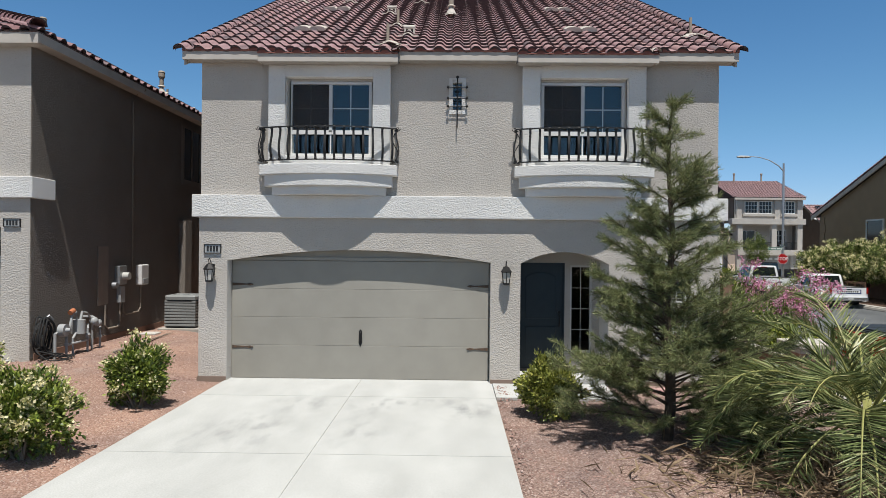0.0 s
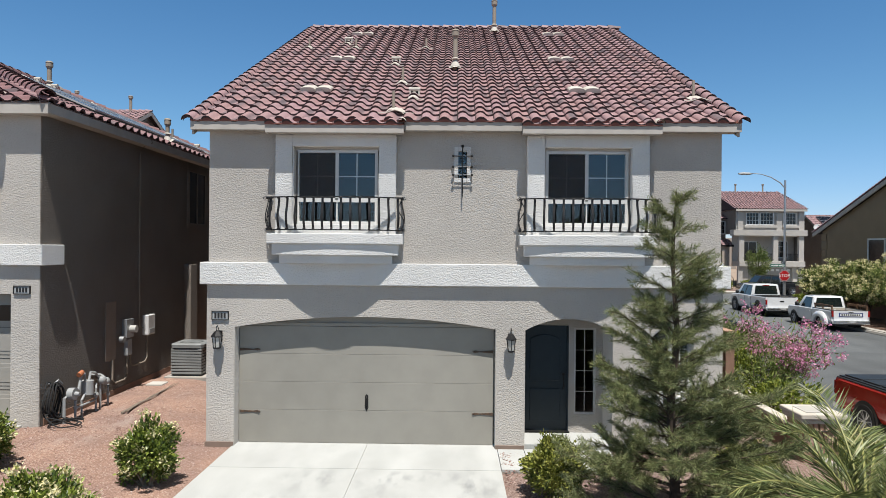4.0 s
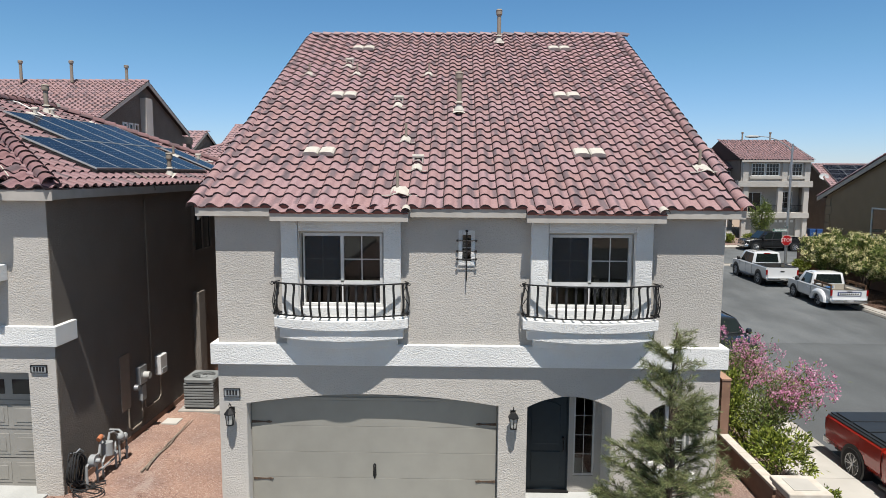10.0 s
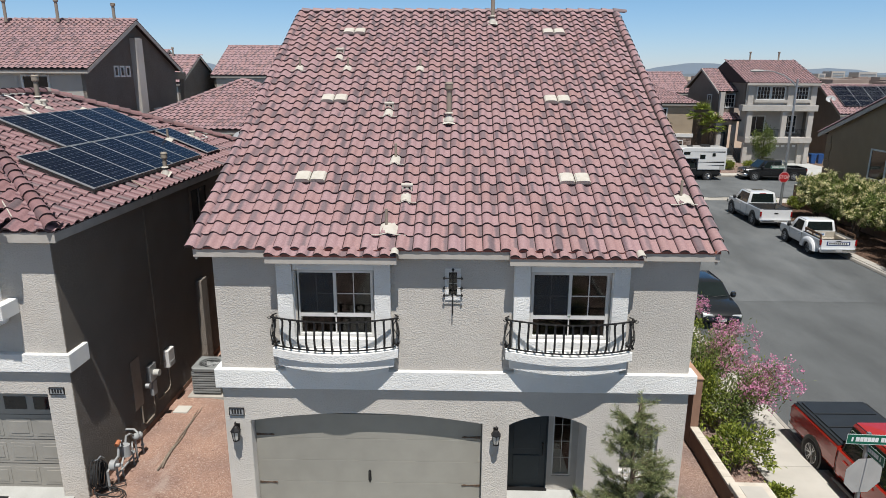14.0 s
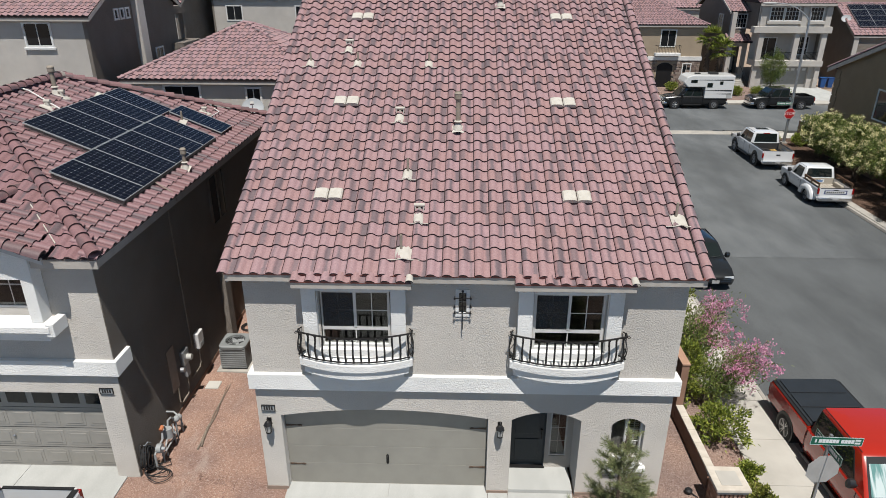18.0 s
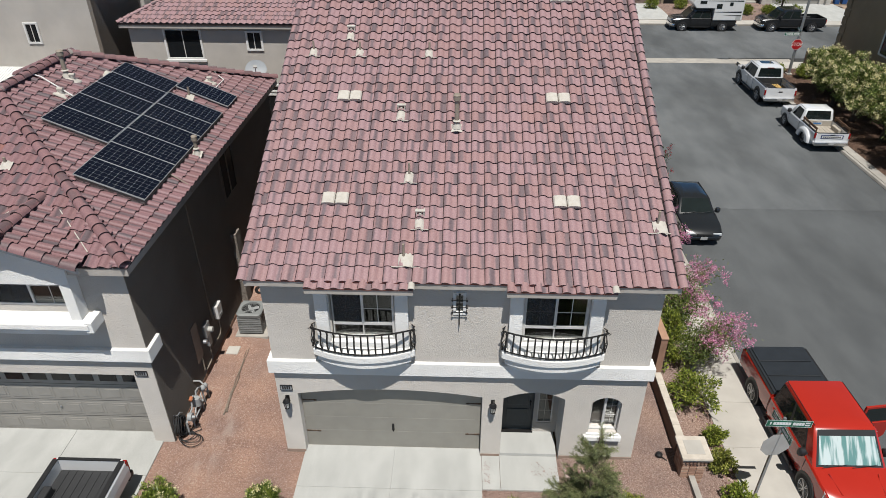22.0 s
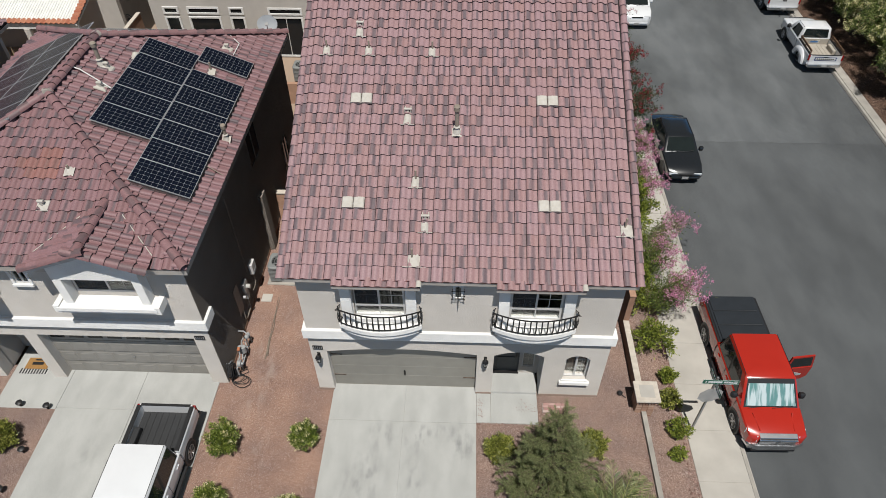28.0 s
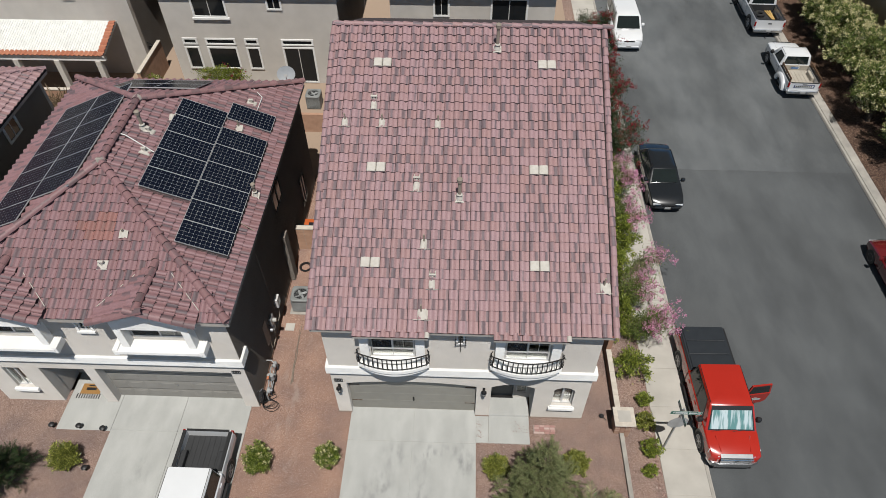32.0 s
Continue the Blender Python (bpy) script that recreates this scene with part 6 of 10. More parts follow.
block_wall("passage_wall", -7.85, -4.76, 20.45, 20.65, -0.1, 1.6, "tan concrete-block wall across the side passage")
coil = thing("hose_coil", (-7.35, 19.3, 0), "grey hose coiled on the ground", "hose")
b = Build()
for r in (0.20, 0.24, 0.28):
    b.tube([(-7.35 + r * math.cos(j * 0.3), 19.3 + r * math.sin(j * 0.3), NEXT + (r - 0.2) * 0.3) for j in range(21)], 0.016, 6, closed=True)
part("coil", b, BLACK, coil, smooth=True)
junk = random.Random(6)
for nm, x, y, w, h, c, lab in (("plastic_tub", -7.55, 21.15, 0.28, 0.9, (0.03, 0.32, 0.42), "teal plastic tub behind the wall"), ("storage_bin", -7.1, 21.2, 0.30, 1.05, (0.02, 0.02, 0.025), "black storage bin behind the wall"),
                               ("toy_crate", -7.45, 21.7, 0.26, 0.8, (0.55, 0.12, 0.03), "orange toy crate behind the wall"), ("plastic_bucket", -7.0, 21.75, 0.2, 0.7, (0.03, 0.12, 0.5), "blue plastic bucket behind the wall")):
    part_mat = material(nm, c, 0.45)
    b = Build().loft([[(x + sx * w * k2, y + sy * w * 0.7 * k2, z) for sx, sy in ((-1, -1), (1, -1), (1, 1), (-1, 1))] for k2, z in ((0.85, -0.05), (1.0, h), (1.08, h), (1.08, h + 0.05), (0.9, h + 0.06))])
    tagged(part(nm, b, part_mat, None, bevel=0.015), lab, "container")


# ---- low wall, pilaster, signs on the right ----
lw = structure("garden_wall", Build().box(6.14, 6.30, 12.4, 15.04, -1.0, 0.38), BLOCK_DARK, "low brown stuccoed garden wall with a pale cap", "wall")
for i in range(5):
    part("cap_block", Build().box(6.125, 6.335, 12.35 + 0.538 * i, 12.881 + 0.538 * i, 0.38, 0.45), BLOCK_CAP, lw, bevel=0.012)
block_wall("boundary_wall", 6.14, 6.34, 15.06, 34.0, -0.6, 1.74, "tall brown block boundary wall beside the house", BLOCK_DARK, False, 0.4, 0.195)
part("cap", Build().box(6.125, 6.355, 15.045, 34.0, 1.74, 1.79), BLOCK, bpy.data.objects["boundary_wall"], bevel=0.01)
pil = structure("pilaster", Build().box(6.06, 6.62, 11.52, 12.06, -0.4, 0.62), MORTAR, "square brick pilaster with a pale cap at the end of the wall", "pilaster")
brick_me = Build().box(0, 0.185, 0, 0.09, 0, 0.058).mesh("brick", 0.004)
brick_me.materials.append(BRICK)
for r in range(14):
    z = -0.36 + r * 0.070
    off = 0.0 if r % 2 else -0.09
    for i in range(3):
        for side in range(4):
            a = off * 0 + i * 0.198 + (0.0 if r % 2 else 0.0)
            ms = (Matrix.Translation((6.04 + a, 11.495, z)), Matrix.Translation((6.04 + a, 11.995, z)),
                  Matrix.Translation((6.125, 11.50 + a, z)) @ Matrix.Rotation(math.pi / 2, 4, "Z"), Matrix.Translation((6.645, 11.50 + a, z)) @ Matrix.Rotation(math.pi / 2, 4, "Z"))
            put("brick", brick_me, ms[side], pil)
part("coping", Build().box(5.98, 6.70, 11.42, 12.14, 0.62, 0.70), BLOCK_CAP, pil, bevel=0.01)
for i in range(7):
    part("dentil_brick", Build().box(6.0 + 0.098 * i, 6.062 + 0.098 * i, 11.45, 11.50, 0.50, 0.62), BRICK, pil)
part("cap", Build().box(5.94, 6.74, 11.38, 12.18, 0.70, 0.79), BLOCK_CAP, pil, "pale concrete cap", bevel=0.02)
part("cap_panel", Build().box(6.10, 6.58, 11.54, 12.02, 0.79, 0.80), WALK, pil, bevel=0.004)
structure("edging_strip", Build().box(6.26, 6.42, -10, 11.48, -0.5, 0.03), KERB, "pale concrete edging strip between yard and planting", "edging", bevel=0.01)
pav = structure("salvaged_pavers", Build().box(2.95, 3.78, 11.38, 11.74, -0.16, -0.09), MORTAR, "patch of pink brick pavers in the gravel", "paving")
rng = random.Random(11)
pv = Build().box(0, 0.19, 0, 0.09, 0, 0.035).mesh("paver", 0.005)
pv.materials.append(varied("pink_paver", [(0, (0.32, 0.17, 0.15)), (0.5, (0.42, 0.27, 0.24)), (1, (0.50, 0.40, 0.36))], 0.9, "object"))
for i in range(4):
    for j in range(4):
        put("paver", pv, Matrix.Translation((2.96 + 0.205 * i + (0.03 if j % 2 else 0), 11.375 + 0.093 * j, -0.095 + rng.uniform(0, 0.01))), pav)
light = thing("path_light", (5.66, 12.2, LOT), "small black toppled garden light on the gravel", "garden light")
part("head", Build().ball((5.66, 12.2, LOT + 0.09), 0.10, 10, 0.8), BLACK, light, smooth=True)
part("stake", Build().cyl((5.66, 12.2, LOT + 0.08), (5.85, 12.05, LOT + 0.015), 0.015, n=6), BLACK, light)
for x, y in ((-15.69, 10.86), (-14.62, 10.85), (-13.66, 10.78), (-13.72, 9.2), (-13.75, 7.9)):
    t = thing("bollard_light", (x, y, -0.03), "short black garden light beside the neighbour's path", "garden light", "neighbour's path lights")
    part("post", Build().cyl((x, y, -0.05), (x, y, 0.20), 0.03, n=8), BLACK, t)
    part("hood", Build().cyl((x, y, 0.17), (x, y, 0.22), 0.10, 0.11, 12).cyl((x, y, 0.22), (x, y, 0.26), 0.11, 0.05, 12), BLACK, t, smooth=True)
mat_ = thing("door_mat", (-14.9, 12.45, 0), "brown coir door mat with dark lettering over a checked rug", "door mat")
part("rug", Build().box(-15.35, -14.35, 12.12, 12.75, -0.007, 0.006), material("checked_rug", (0.5, 0.5, 0.48), 0.95), mat_)
for i in range(10):
    part("rug_check", Build().box(-15.35 + 0.1 * i, -15.30 + 0.1 * i, 12.115, 12.34, 0.006, 0.009), BLACK, mat_)
part("mat", Build().box(-15.25, -14.45, 12.32, 12.78, 0.007, 0.025), material("coir", (0.38, 0.21, 0.07), 0.98, (0.28, 0.15, 0.05), 40), mat_, bevel=0.005)
part("writing_bar", Build().box(-15.05, -14.65, 12.48, 12.60, 0.026, 0.030), BLACK, mat_)
part("writing_bar", Build().box(-15.0, -14.75, 12.66, 12.72, 0.026, 0.030), BLACK, mat_)

# street name sign and the back of a stop sign
SIGN_GREEN = material("sign_green", (0.008, 0.125, 0.075), 0.4)
SIGN_WHITE = material("sign_white", (0.80, 0.81, 0.80), 0.4)
SIGN_RED = material("sign_red", (0.42, 0.012, 0.016), 0.4)
SIGN_BACK = material("sign_back", (0.42, 0.41, 0.39), 0.55)


def octagon(r, y0, y1, m, b=None):
    return (b or Build()).prism([(r * math.cos(math.pi / 8 + k * math.pi / 4), r * math.sin(math.pi / 8 + k * math.pi / 4)) for k in range(8)], "y", y0, y1, m)


def name_blade(t, m, w, h):
    blade = part("name_blade", Build().box(-w / 2, w / 2, -0.004, 0.004, 0, h, m), SIGN_GREEN, t, "green street-name blade with white edge", bevel=0.002)
    for s in (-1, 1):
        y0, y1 = sorted((s * 0.0045, s * 0.006))
        x = -w / 2 + 0.09
        bars = []
        for wd in (0.05, 0.0, 0.10, 0.09, 0.09, 0.09, 0.09, 0.09, 0.0, 0.09, 0.09, 0.09, 0.09):
            if wd:
                bars.append((x, x + wd * 0.72 * (w / 1.12), h * 0.28, h * 0.72))
            x += max(wd, 0.05) * 0.80 * (w / 1.12)
        bars += [(w / 2 - 0.17, w / 2 - 0.05, h * 0.58, h * 0.80), (w / 2 - 0.17, w / 2 - 0.05, h * 0.22, h * 0.44)]
        for p0, p1, q0, q1 in bars:
            part("writing_bar", Build().box(p0, p1, y0, y1, q0, q1, m), SIGN_WHITE, blade)
        e = Build().box(-w / 2, w / 2, y0, y1, 0, 0.008, m).box(-w / 2, w / 2, y0, y1, h - 0.008, h, m).box(-w / 2, -w / 2 + 0.008, y0, y1, 0.008, h - 0.008, m).box(w / 2 - 0.008, w / 2, y0, y1, 0.008, h - 0.008, m)
        part("edge", e, SIGN_WHITE, blade)


ss = thing("street_sign", (7.98, 11.15, WALK_Z), "green street-name blades over a stop sign on a steel post", "street sign", "street signs")
part("post", Build().box(7.95, 8.01, 11.12, 11.18, WALK_Z - 0.3, 2.62), GALV, ss)
name_blade(ss, pose(8.06, 11.05, 2.42, 0, 2, 1), 1.12, 0.21)
name_blade(ss, pose(8.00, 11.16, 2.18, 0, 0, 92), 1.0, 0.20)
part("stop_plate", octagon(0.40, -0.004, 0.0, pose(7.98, 11.10, 1.72, 0, 0, 6)), SIGN_BACK, ss, "grey back of a stop sign")
part("stop_face", octagon(0.395, 0.0005, 0.003, pose(7.98, 11.10, 1.72, 0, 0, 6)), SIGN_RED, ss)

# lamp post with stop sign at the far corner
lp = thing("street_lamp", (24.5, 49.1, WALK_Z), "tall grey steel street lamp with cobra head, bearing a stop sign", "street lamp")
part("pole", Build().cyl((24.5, 49.1, WALK_Z - 0.3), (24.5, 49.1, 8.9), 0.11, 0.07, 10), GALV, lp, smooth=True)
part("base", Build().box(24.3, 24.7, 48.9, 49.3, WALK_Z - 0.2, WALK_Z + 0.12), KERB, lp, bevel=0.02)
part("arm", Build().tube([(24.5, 49.1, 8.3), (24.2, 49.2, 8.7), (23.6, 49.4, 9.15), (22.9, 49.55, 9.4), (22.2, 49.65, 9.47)], [0.05, 0.045, 0.04, 0.035, 0.03], 7), GALV, lp, smooth=True)
part("lamp_head", Build().loft([[(x, 49.7 + w * math.cos(a), 9.44 + h * math.sin(a)) for a in [j * math.pi / 5 for j in range(10)]] for x, w, h in ((22.35, 0.05, 0.04), (22.1, 0.12, 0.09), (21.6, 0.15, 0.10), (21.3, 0.09, 0.06))]), SIGN_BACK, lp, smooth=True)
sm = pose(24.42, 48.94, 1.78, 0, 0, 2)
st = part("stop_plate", octagon(0.42, -0.004, 0.0, sm), SIGN_RED, lp, "red octagonal stop sign")
part("border", octagon(0.405, -0.006, -0.0042, sm), SIGN_WHITE, st)
part("field", octagon(0.385, -0.008, -0.0062, sm), SIGN_RED, st)
f = bpy.data.curves.new("stop_word", "FONT")
f.body, f.size, f.align_x, f.align_y, f.extrude = "STOP", 0.34, "CENTER", "CENTER", 0.001
wobj = new("word", f)
wobj.matrix_basis = sm @ Matrix.Translation((0, -0.0105, 0)) @ Matrix.Rotation(math.pi / 2, 4, "X")
bpy.context.view_layer.update()
me = bpy.data.meshes.new_from_object(wobj.evaluated_get(bpy.context.evaluated_depsgraph_get()))
me.transform(wobj.matrix_basis)
bpy.data.objects.remove(wobj)
me.materials.clear()
me.materials.append(SIGN_WHITE)
part("lettering", me, SIGN_WHITE, st, "white word STOP")
name_blade(lp, pose(23.9, 48.95, 2.42, 0, 0, 2), 1.1, 0.22)
name_blade(lp, pose(24.5, 49.3, 2.66, 0, 0, 80), 0.9, 0.2)


# ---- simple houses further off ----
def plain_window(parent, axis, a0, a1, z0, z1, face, sgn, sill=True, bars=1, trim=None, rows=0):
    """A window set on a wall face: raised surround, panes and bars. axis 'y': wall across y; sgn: outward."""
    def bx(b, p0, p1, q0, q1, d0, d1):
        lo, hi = sorted((face + sgn * d0, face + sgn * d1))
        return b.box(p0, p1, lo, hi, q0, q1) if axis == "y" else b.box(lo, hi, p0, p1, q0, q1)
    t = trim or TRIM
    b = Build()
    for p0, p1, q0, q1 in ((a0 - 0.10, a1 + 0.10, z1, z1 + 0.10), (a0 - 0.10, a0, z0, z1), (a1, a1 + 0.10, z0, z1), (a0 - 0.10, a1 + 0.10, z0 - 0.10, z0)):
        bx(b, p0, p1, q0, q1, 0.0, 0.06)
    w = part("window", b, t, parent, "window in a raised surround")
    b = Build()
    n = bars + 1
    for i in range(n):
        part("pane", bx(Build(), a0 + (a1 - a0) * i / n + 0.02, a0 + (a1 - a0) * (i + 1) / n - 0.02, z0, z1, 0.004, 0.018), DARKGLASS, w)
    for i in range(1, n):
        x = a0 + (a1 - a0) * i / n
        bx(b, x - 0.02, x + 0.02, z0, z1, 0.002, 0.04)
    for i in range(1, rows + 1):
        z = z0 + (z1 - z0) * i / (rows + 1)
        bx(b, a0, a1, z - 0.015, z + 0.015, 0.003, 0.030)
    if b.v:
        part("mullion", b, VINYL, w)
    if sill:
        part("window_sill", bx(Build(), a0 - 0.18, a1 + 0.18, z0 - 0.22, z0 - 0.10, 0.0, 0.12), t, w, bevel=0.01)
    return w


def hip_house(name, label, x0, x1, y0, y1, z0, ez, pitch, wall_mat, over=0.35, seg=4, seed=0, gable=None, w=TILE_W, e=TILE_E):
    """Walls and a tiled roof; gable 'x': ridge along x with gable ends; None: hipped."""
    h = thing(name, ((x0 + x1) / 2, y0, z0), label, "house")
    X0, X1, Y0, Y1 = x0 - over, x1 + over, y0 - over, y1 + over
    if gable == "x":
        yr = (Y0 + Y1) / 2
        rz = ez + pitch * (yr - Y0)
        for xa, xb in ((x0, x0 + 0.2), (x1 - 0.2, x1)):
            part("wall", Build().prism([(y0, z0), (y1, z0), (y1, ez + pitch * over - 0.05), (yr, rz - 0.08), (y0, ez + pitch * over - 0.05)], "x", xa, xb), wall_mat[1], h)
        part("wall", Build().box(x0 + 0.2, x1 - 0.2, y0, y0 + 0.2, z0, ez + pitch * over - 0.05), wall_mat[0], h)
        part("wall", Build().box(x0 + 0.2, x1 - 0.2, y1 - 0.2, y1, z0, ez + pitch * over - 0.05), wall_mat[0], h)
        r = part("roof", Build().prism([(Y0, ez - 0.08), (Y0, ez), (yr, rz), (Y1, ez), (Y1, ez - 0.08), (yr, rz - 0.1)], "x", X0, X1), UNDERLAY, h)
        part("fascia", Build().box(X0 + 0.02, X1 - 0.02, Y0 + 0.03, Y0 + 0.07, ez - 0.24, ez - 0.01), FASCIA, h)
        for xx in (X0 - 0.005, X1 - 0.035):
            part("fascia", Build().prism([(Y0 + 0.05, ez - 0.24), (Y0 + 0.05, ez - 0.02), (yr, rz - 0.02), (Y1 - 0.05, ez - 0.02), (Y1 - 0.05, ez - 0.24), (yr, rz - 0.26)], "x", xx, xx + 0.04), FASCIA, h)
        part("soffit", Build().box(X0 + 0.05, X1 - 0.05, Y0 + 0.07, y0 + 0.05, ez - 0.10, ez - 0.085), FASCIA, h)
        s = 1 / math.sqrt(1 + pitch * pitch)
        L = (yr - Y0) / s
        tile_slope(r, slope_frame((X0, Y0, ez), (1, 0, 0), (0, s, pitch * s)), X1 - X0, L, None, 0, seg, w, e, seed=seed)
        tile_slope(r, slope_frame((X1, Y1, ez), (-1, 0, 0), (0, -s, pitch * s)), X1 - X0, L, None, 0, seg, w, e, seed=seed + 1)
        cap_line(r, (X0, yr, rz + 0.03), (X1, yr, rz + 0.03), 0.42)
        return h, r
    part("wall", Build().box(x0, x1, y0, y0 + 0.2, z0, ez), wall_mat[0], h)
    part("wall", Build().box(x0, x1, y1 - 0.2, y1, z0, ez), wall_mat[0], h)
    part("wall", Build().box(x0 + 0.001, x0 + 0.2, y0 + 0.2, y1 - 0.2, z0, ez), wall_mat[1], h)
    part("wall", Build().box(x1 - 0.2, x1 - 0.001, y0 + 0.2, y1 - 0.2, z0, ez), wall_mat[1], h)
    W, D = X1 - X0, Y1 - Y0
    half = min(W, D) / 2
    rz = ez + pitch * half
    p, q = ((X0 + half, (Y0 + Y1) / 2, rz), (X1 - half, (Y0 + Y1) / 2, rz)) if W >= D else (((X0 + X1) / 2, Y0 + half, rz), ((X0 + X1) / 2, Y1 - half, rz))
    V = [(X0, Y0, ez), (X1, Y0, ez), (X1, Y1, ez), (X0, Y1, ez), p, q]
    V += [(x, y, z - 0.08) for x, y, z in V[:4]]
    if W >= D:
        F = [(0, 1, 5, 4), (1, 2, 5), (2, 3, 4, 5), (3, 0, 4)]
        quads = [(V[0], V[1], q, p), (V[1], V[2], q, q), (V[2], V[3], p, q), (V[3], V[0], p, p)]
    else:
        F = [(0, 1, 4), (1, 2, 5, 4), (2, 3, 5), (3, 0, 4, 5)]
        quads = [(V[0], V[1], p, p), (V[1], V[2], q, p), (V[2], V[3], q, q), (V[3], V[0], p, q)]
    r = part("roof", Build().add(V, F + [(0, 6, 7, 1), (1, 7, 8, 2), (2, 8, 9, 3), (3, 9, 6, 0), (9, 8, 7, 6)]), UNDERLAY, h)
    part("fascia", Build().box(X0 + 0.03, X1 - 0.03, Y0 + 0.03, Y0 + 0.07, ez - 0.24, ez - 0.02).box(X1 - 0.07, X1 - 0.03, Y0 + 0.07, Y1, ez - 0.24, ez - 0.02).box(X0 + 0.03, X0 + 0.07, Y0 + 0.07, Y1, ez - 0.24, ez - 0.02), FASCIA, h)
    for i, (a, c, pp, qq) in enumerate(quads):
        hip_tiles(r, a, c, pp, qq, 0, seed + i, None, seg)
    for a, c in ((V[0], p), (V[1], q if W >= D else p), (V[2], q), (V[3], p if W >= D else q), (p, q)):
        cap_line(r, (a[0], a[1], a[2] + 0.05), (c[0], c[1], c[2] + 0.05), 0.42)
    return h, r


# house behind, with patio doors
B1, B1R = hip_house("rear_house", "two-storey beige stucco house behind the yards, hipped tile roof", -18.0, -7.6, 35.0, 45.0, -0.12, 6.25, 0.46, (STUCCO, STUCCO_SIDE), seed=20)
for a0, a1 in ((-17.2, -16.5), (-15.8, -14.15), (-13.4, -12.75)):
    plain_window(B1, "y", a0, a1, 0.95, 2.28, 35.0, -1, False, 0)
    plain_window(B1, "y", a0, a1, 2.62, 2.85, 35.0, -1, False, 0)
plain_window(B1, "y", -11.15, -9.4, 0.05, 2.32, 35.0, -1, False, 1)
plain_window(B1, "y", -11.15, -9.4, 2.62, 2.84, 35.0, -1, False, 0)
plain_window(B1, "y", -16.05, -14.2, 4.4, 5.85, 35.0, -1, True, 1)
plain_window(B1, "y", -11.6, -10.9, 4.9, 5.75, 35.0, -1, False, 1)
B2, B2R = hip_house("rear_house", "two-storey beige stucco house behind the main house", -4.5, 5.0, 35.0, 45.0, -0.12, 6.25, 0.46, (STUCCO, STUCCO_SIDE), seed=30)
plain_window(B2, "y", -1.9, -1.15, 4.65, 5.75, 35.0, -1, False, 1)
plain_window(B2, "y", 1.4, 3.35, 3.4, 5.6, 35.0, -1, False, 1)
structure("yard_fence", Build().box(-7.5, -4.6, 36.0, 36.2, -0.12, 1.7), BLOCK, "tan block fence between the rear houses", "fence")
structure("yard_wall", Build().box(-18.2, -4.8, 30.0, 30.2, -0.12, 1.1), BLOCK, "tan block wall along the back yards", "wall")


DISH = material("dish_paint", (0.33, 0.35, 0.37), 0.5)


def satellite_dish(at, r, yaw):
    t = thing("satellite_dish", at, "grey satellite dish on a bent mast", "satellite dish", "satellite dishes")
    m = pose(at[0], at[1], at[2] + 0.55, 58, 0, yaw)
    rings = [[(r * k * math.cos(a), r * 0.88 * k * math.sin(a), 0.12 * r * k * k) for a in [j * math.pi / 10 for j in range(20)]] for k in (0.05, 0.4, 0.75, 1.0)]
    rings += [[(x, y, z - 0.015) for x, y, z in ring] for ring in rings[::-1]]
    part("reflector", Build().loft(rings, m), DISH, t, smooth=True)
    part("arm", Build().tube([m @ Vector((0, -r * 0.85, 0.1)), m @ Vector((0, -r * 0.5, 0.5)), m @ Vector((0, -r * 0.15, 0.62))], 0.018, 6), GALV, t)
    part("receiver", Build().box(-0.07, 0.07, -r * 0.15 - 0.05, -r * 0.15 + 0.05, 0.56, 0.68, m), SIGN_BACK, t)
    part("mast", Build().tube([at, (at[0], at[1], at[2] + 0.4), m @ Vector((0, 0, -0.03))], 0.025, 7), GALV, t)


satellite_dish((-8.35, 25.55, 6.10), 0.42, 15)
satellite_dish((-6.2, 33.4, 2.6), 0.5, 10)
satellite_dish((-4.9, 34.0, 2.4), 0.4, -10)
m2 = thing("dish_mast", (-6.2, 33.4, 0), "steel mast for the satellite dishes", "mast")
part("mast", Build().cyl((-6.2, 33.4, -0.15), (-6.2, 33.4, 2.65), 0.03, n=8), GALV, m2)
part("mast", Build().cyl((-4.9, 34.0, -0.15), (-4.9, 34.0, 2.45), 0.03, n=8), GALV, m2)
ac2 = thing("air_conditioner", (-9.2, 32.6, -0.12), "grey condenser unit in the back yard", "air conditioner", "condensers")
condenser(ac2, -9.2, 32.6, -0.1, 0.42, 0.9)

# gabled house to the left behind
GH, GHR = hip_house("gabled_house", "tall beige stucco house with gabled tile roof and side chase", -60.0, -20.1, 35.8, 47.4, -0.12, 9.35, 0.47, (STUCCO, STUCCO_SIDE), 0.4, 5, 40, "x")
plain_window(GH, "y", -23.5, -22.15, 7.85, 8.95, 35.8, -1, True, 1)
plain_window(GH, "y", -24.1, -23.5, 4.95, 5.9, 35.8, -1, False, 1)
plain_window(GH, "y", -30.5, -28.5, 7.85, 8.95, 35.8, -1, True, 1)
for y in (39.0, 39.7, 40.4):
    plain_window(GH, "x", y, y + 0.32, 9.0, 9.45, -20.1, 1, False, 0)
# Lit stripe put into colour: light STUCCO against the darker gable wall.
part("wall_chase", Build().box(-20.1, -19.72, 41.2, 42.1, -0.12, 11.2), STUCCO, GH, bevel=0.02)
part("rear_balcony", Build().box(-20.6, -19.3, 46.2, 49.5, 6.1, 6.9).box(-20.6, -20.2, 46.2, 49.5, 8.7, 9.2).box(-20.55, -20.25, 49.1, 49.4, 6.9, 8.7), STUCCO_SIDE, GH)
plain_window(GH, "x", 43.6, 44.6, 5.6, 6.8, -20.1, 1, False, 1)
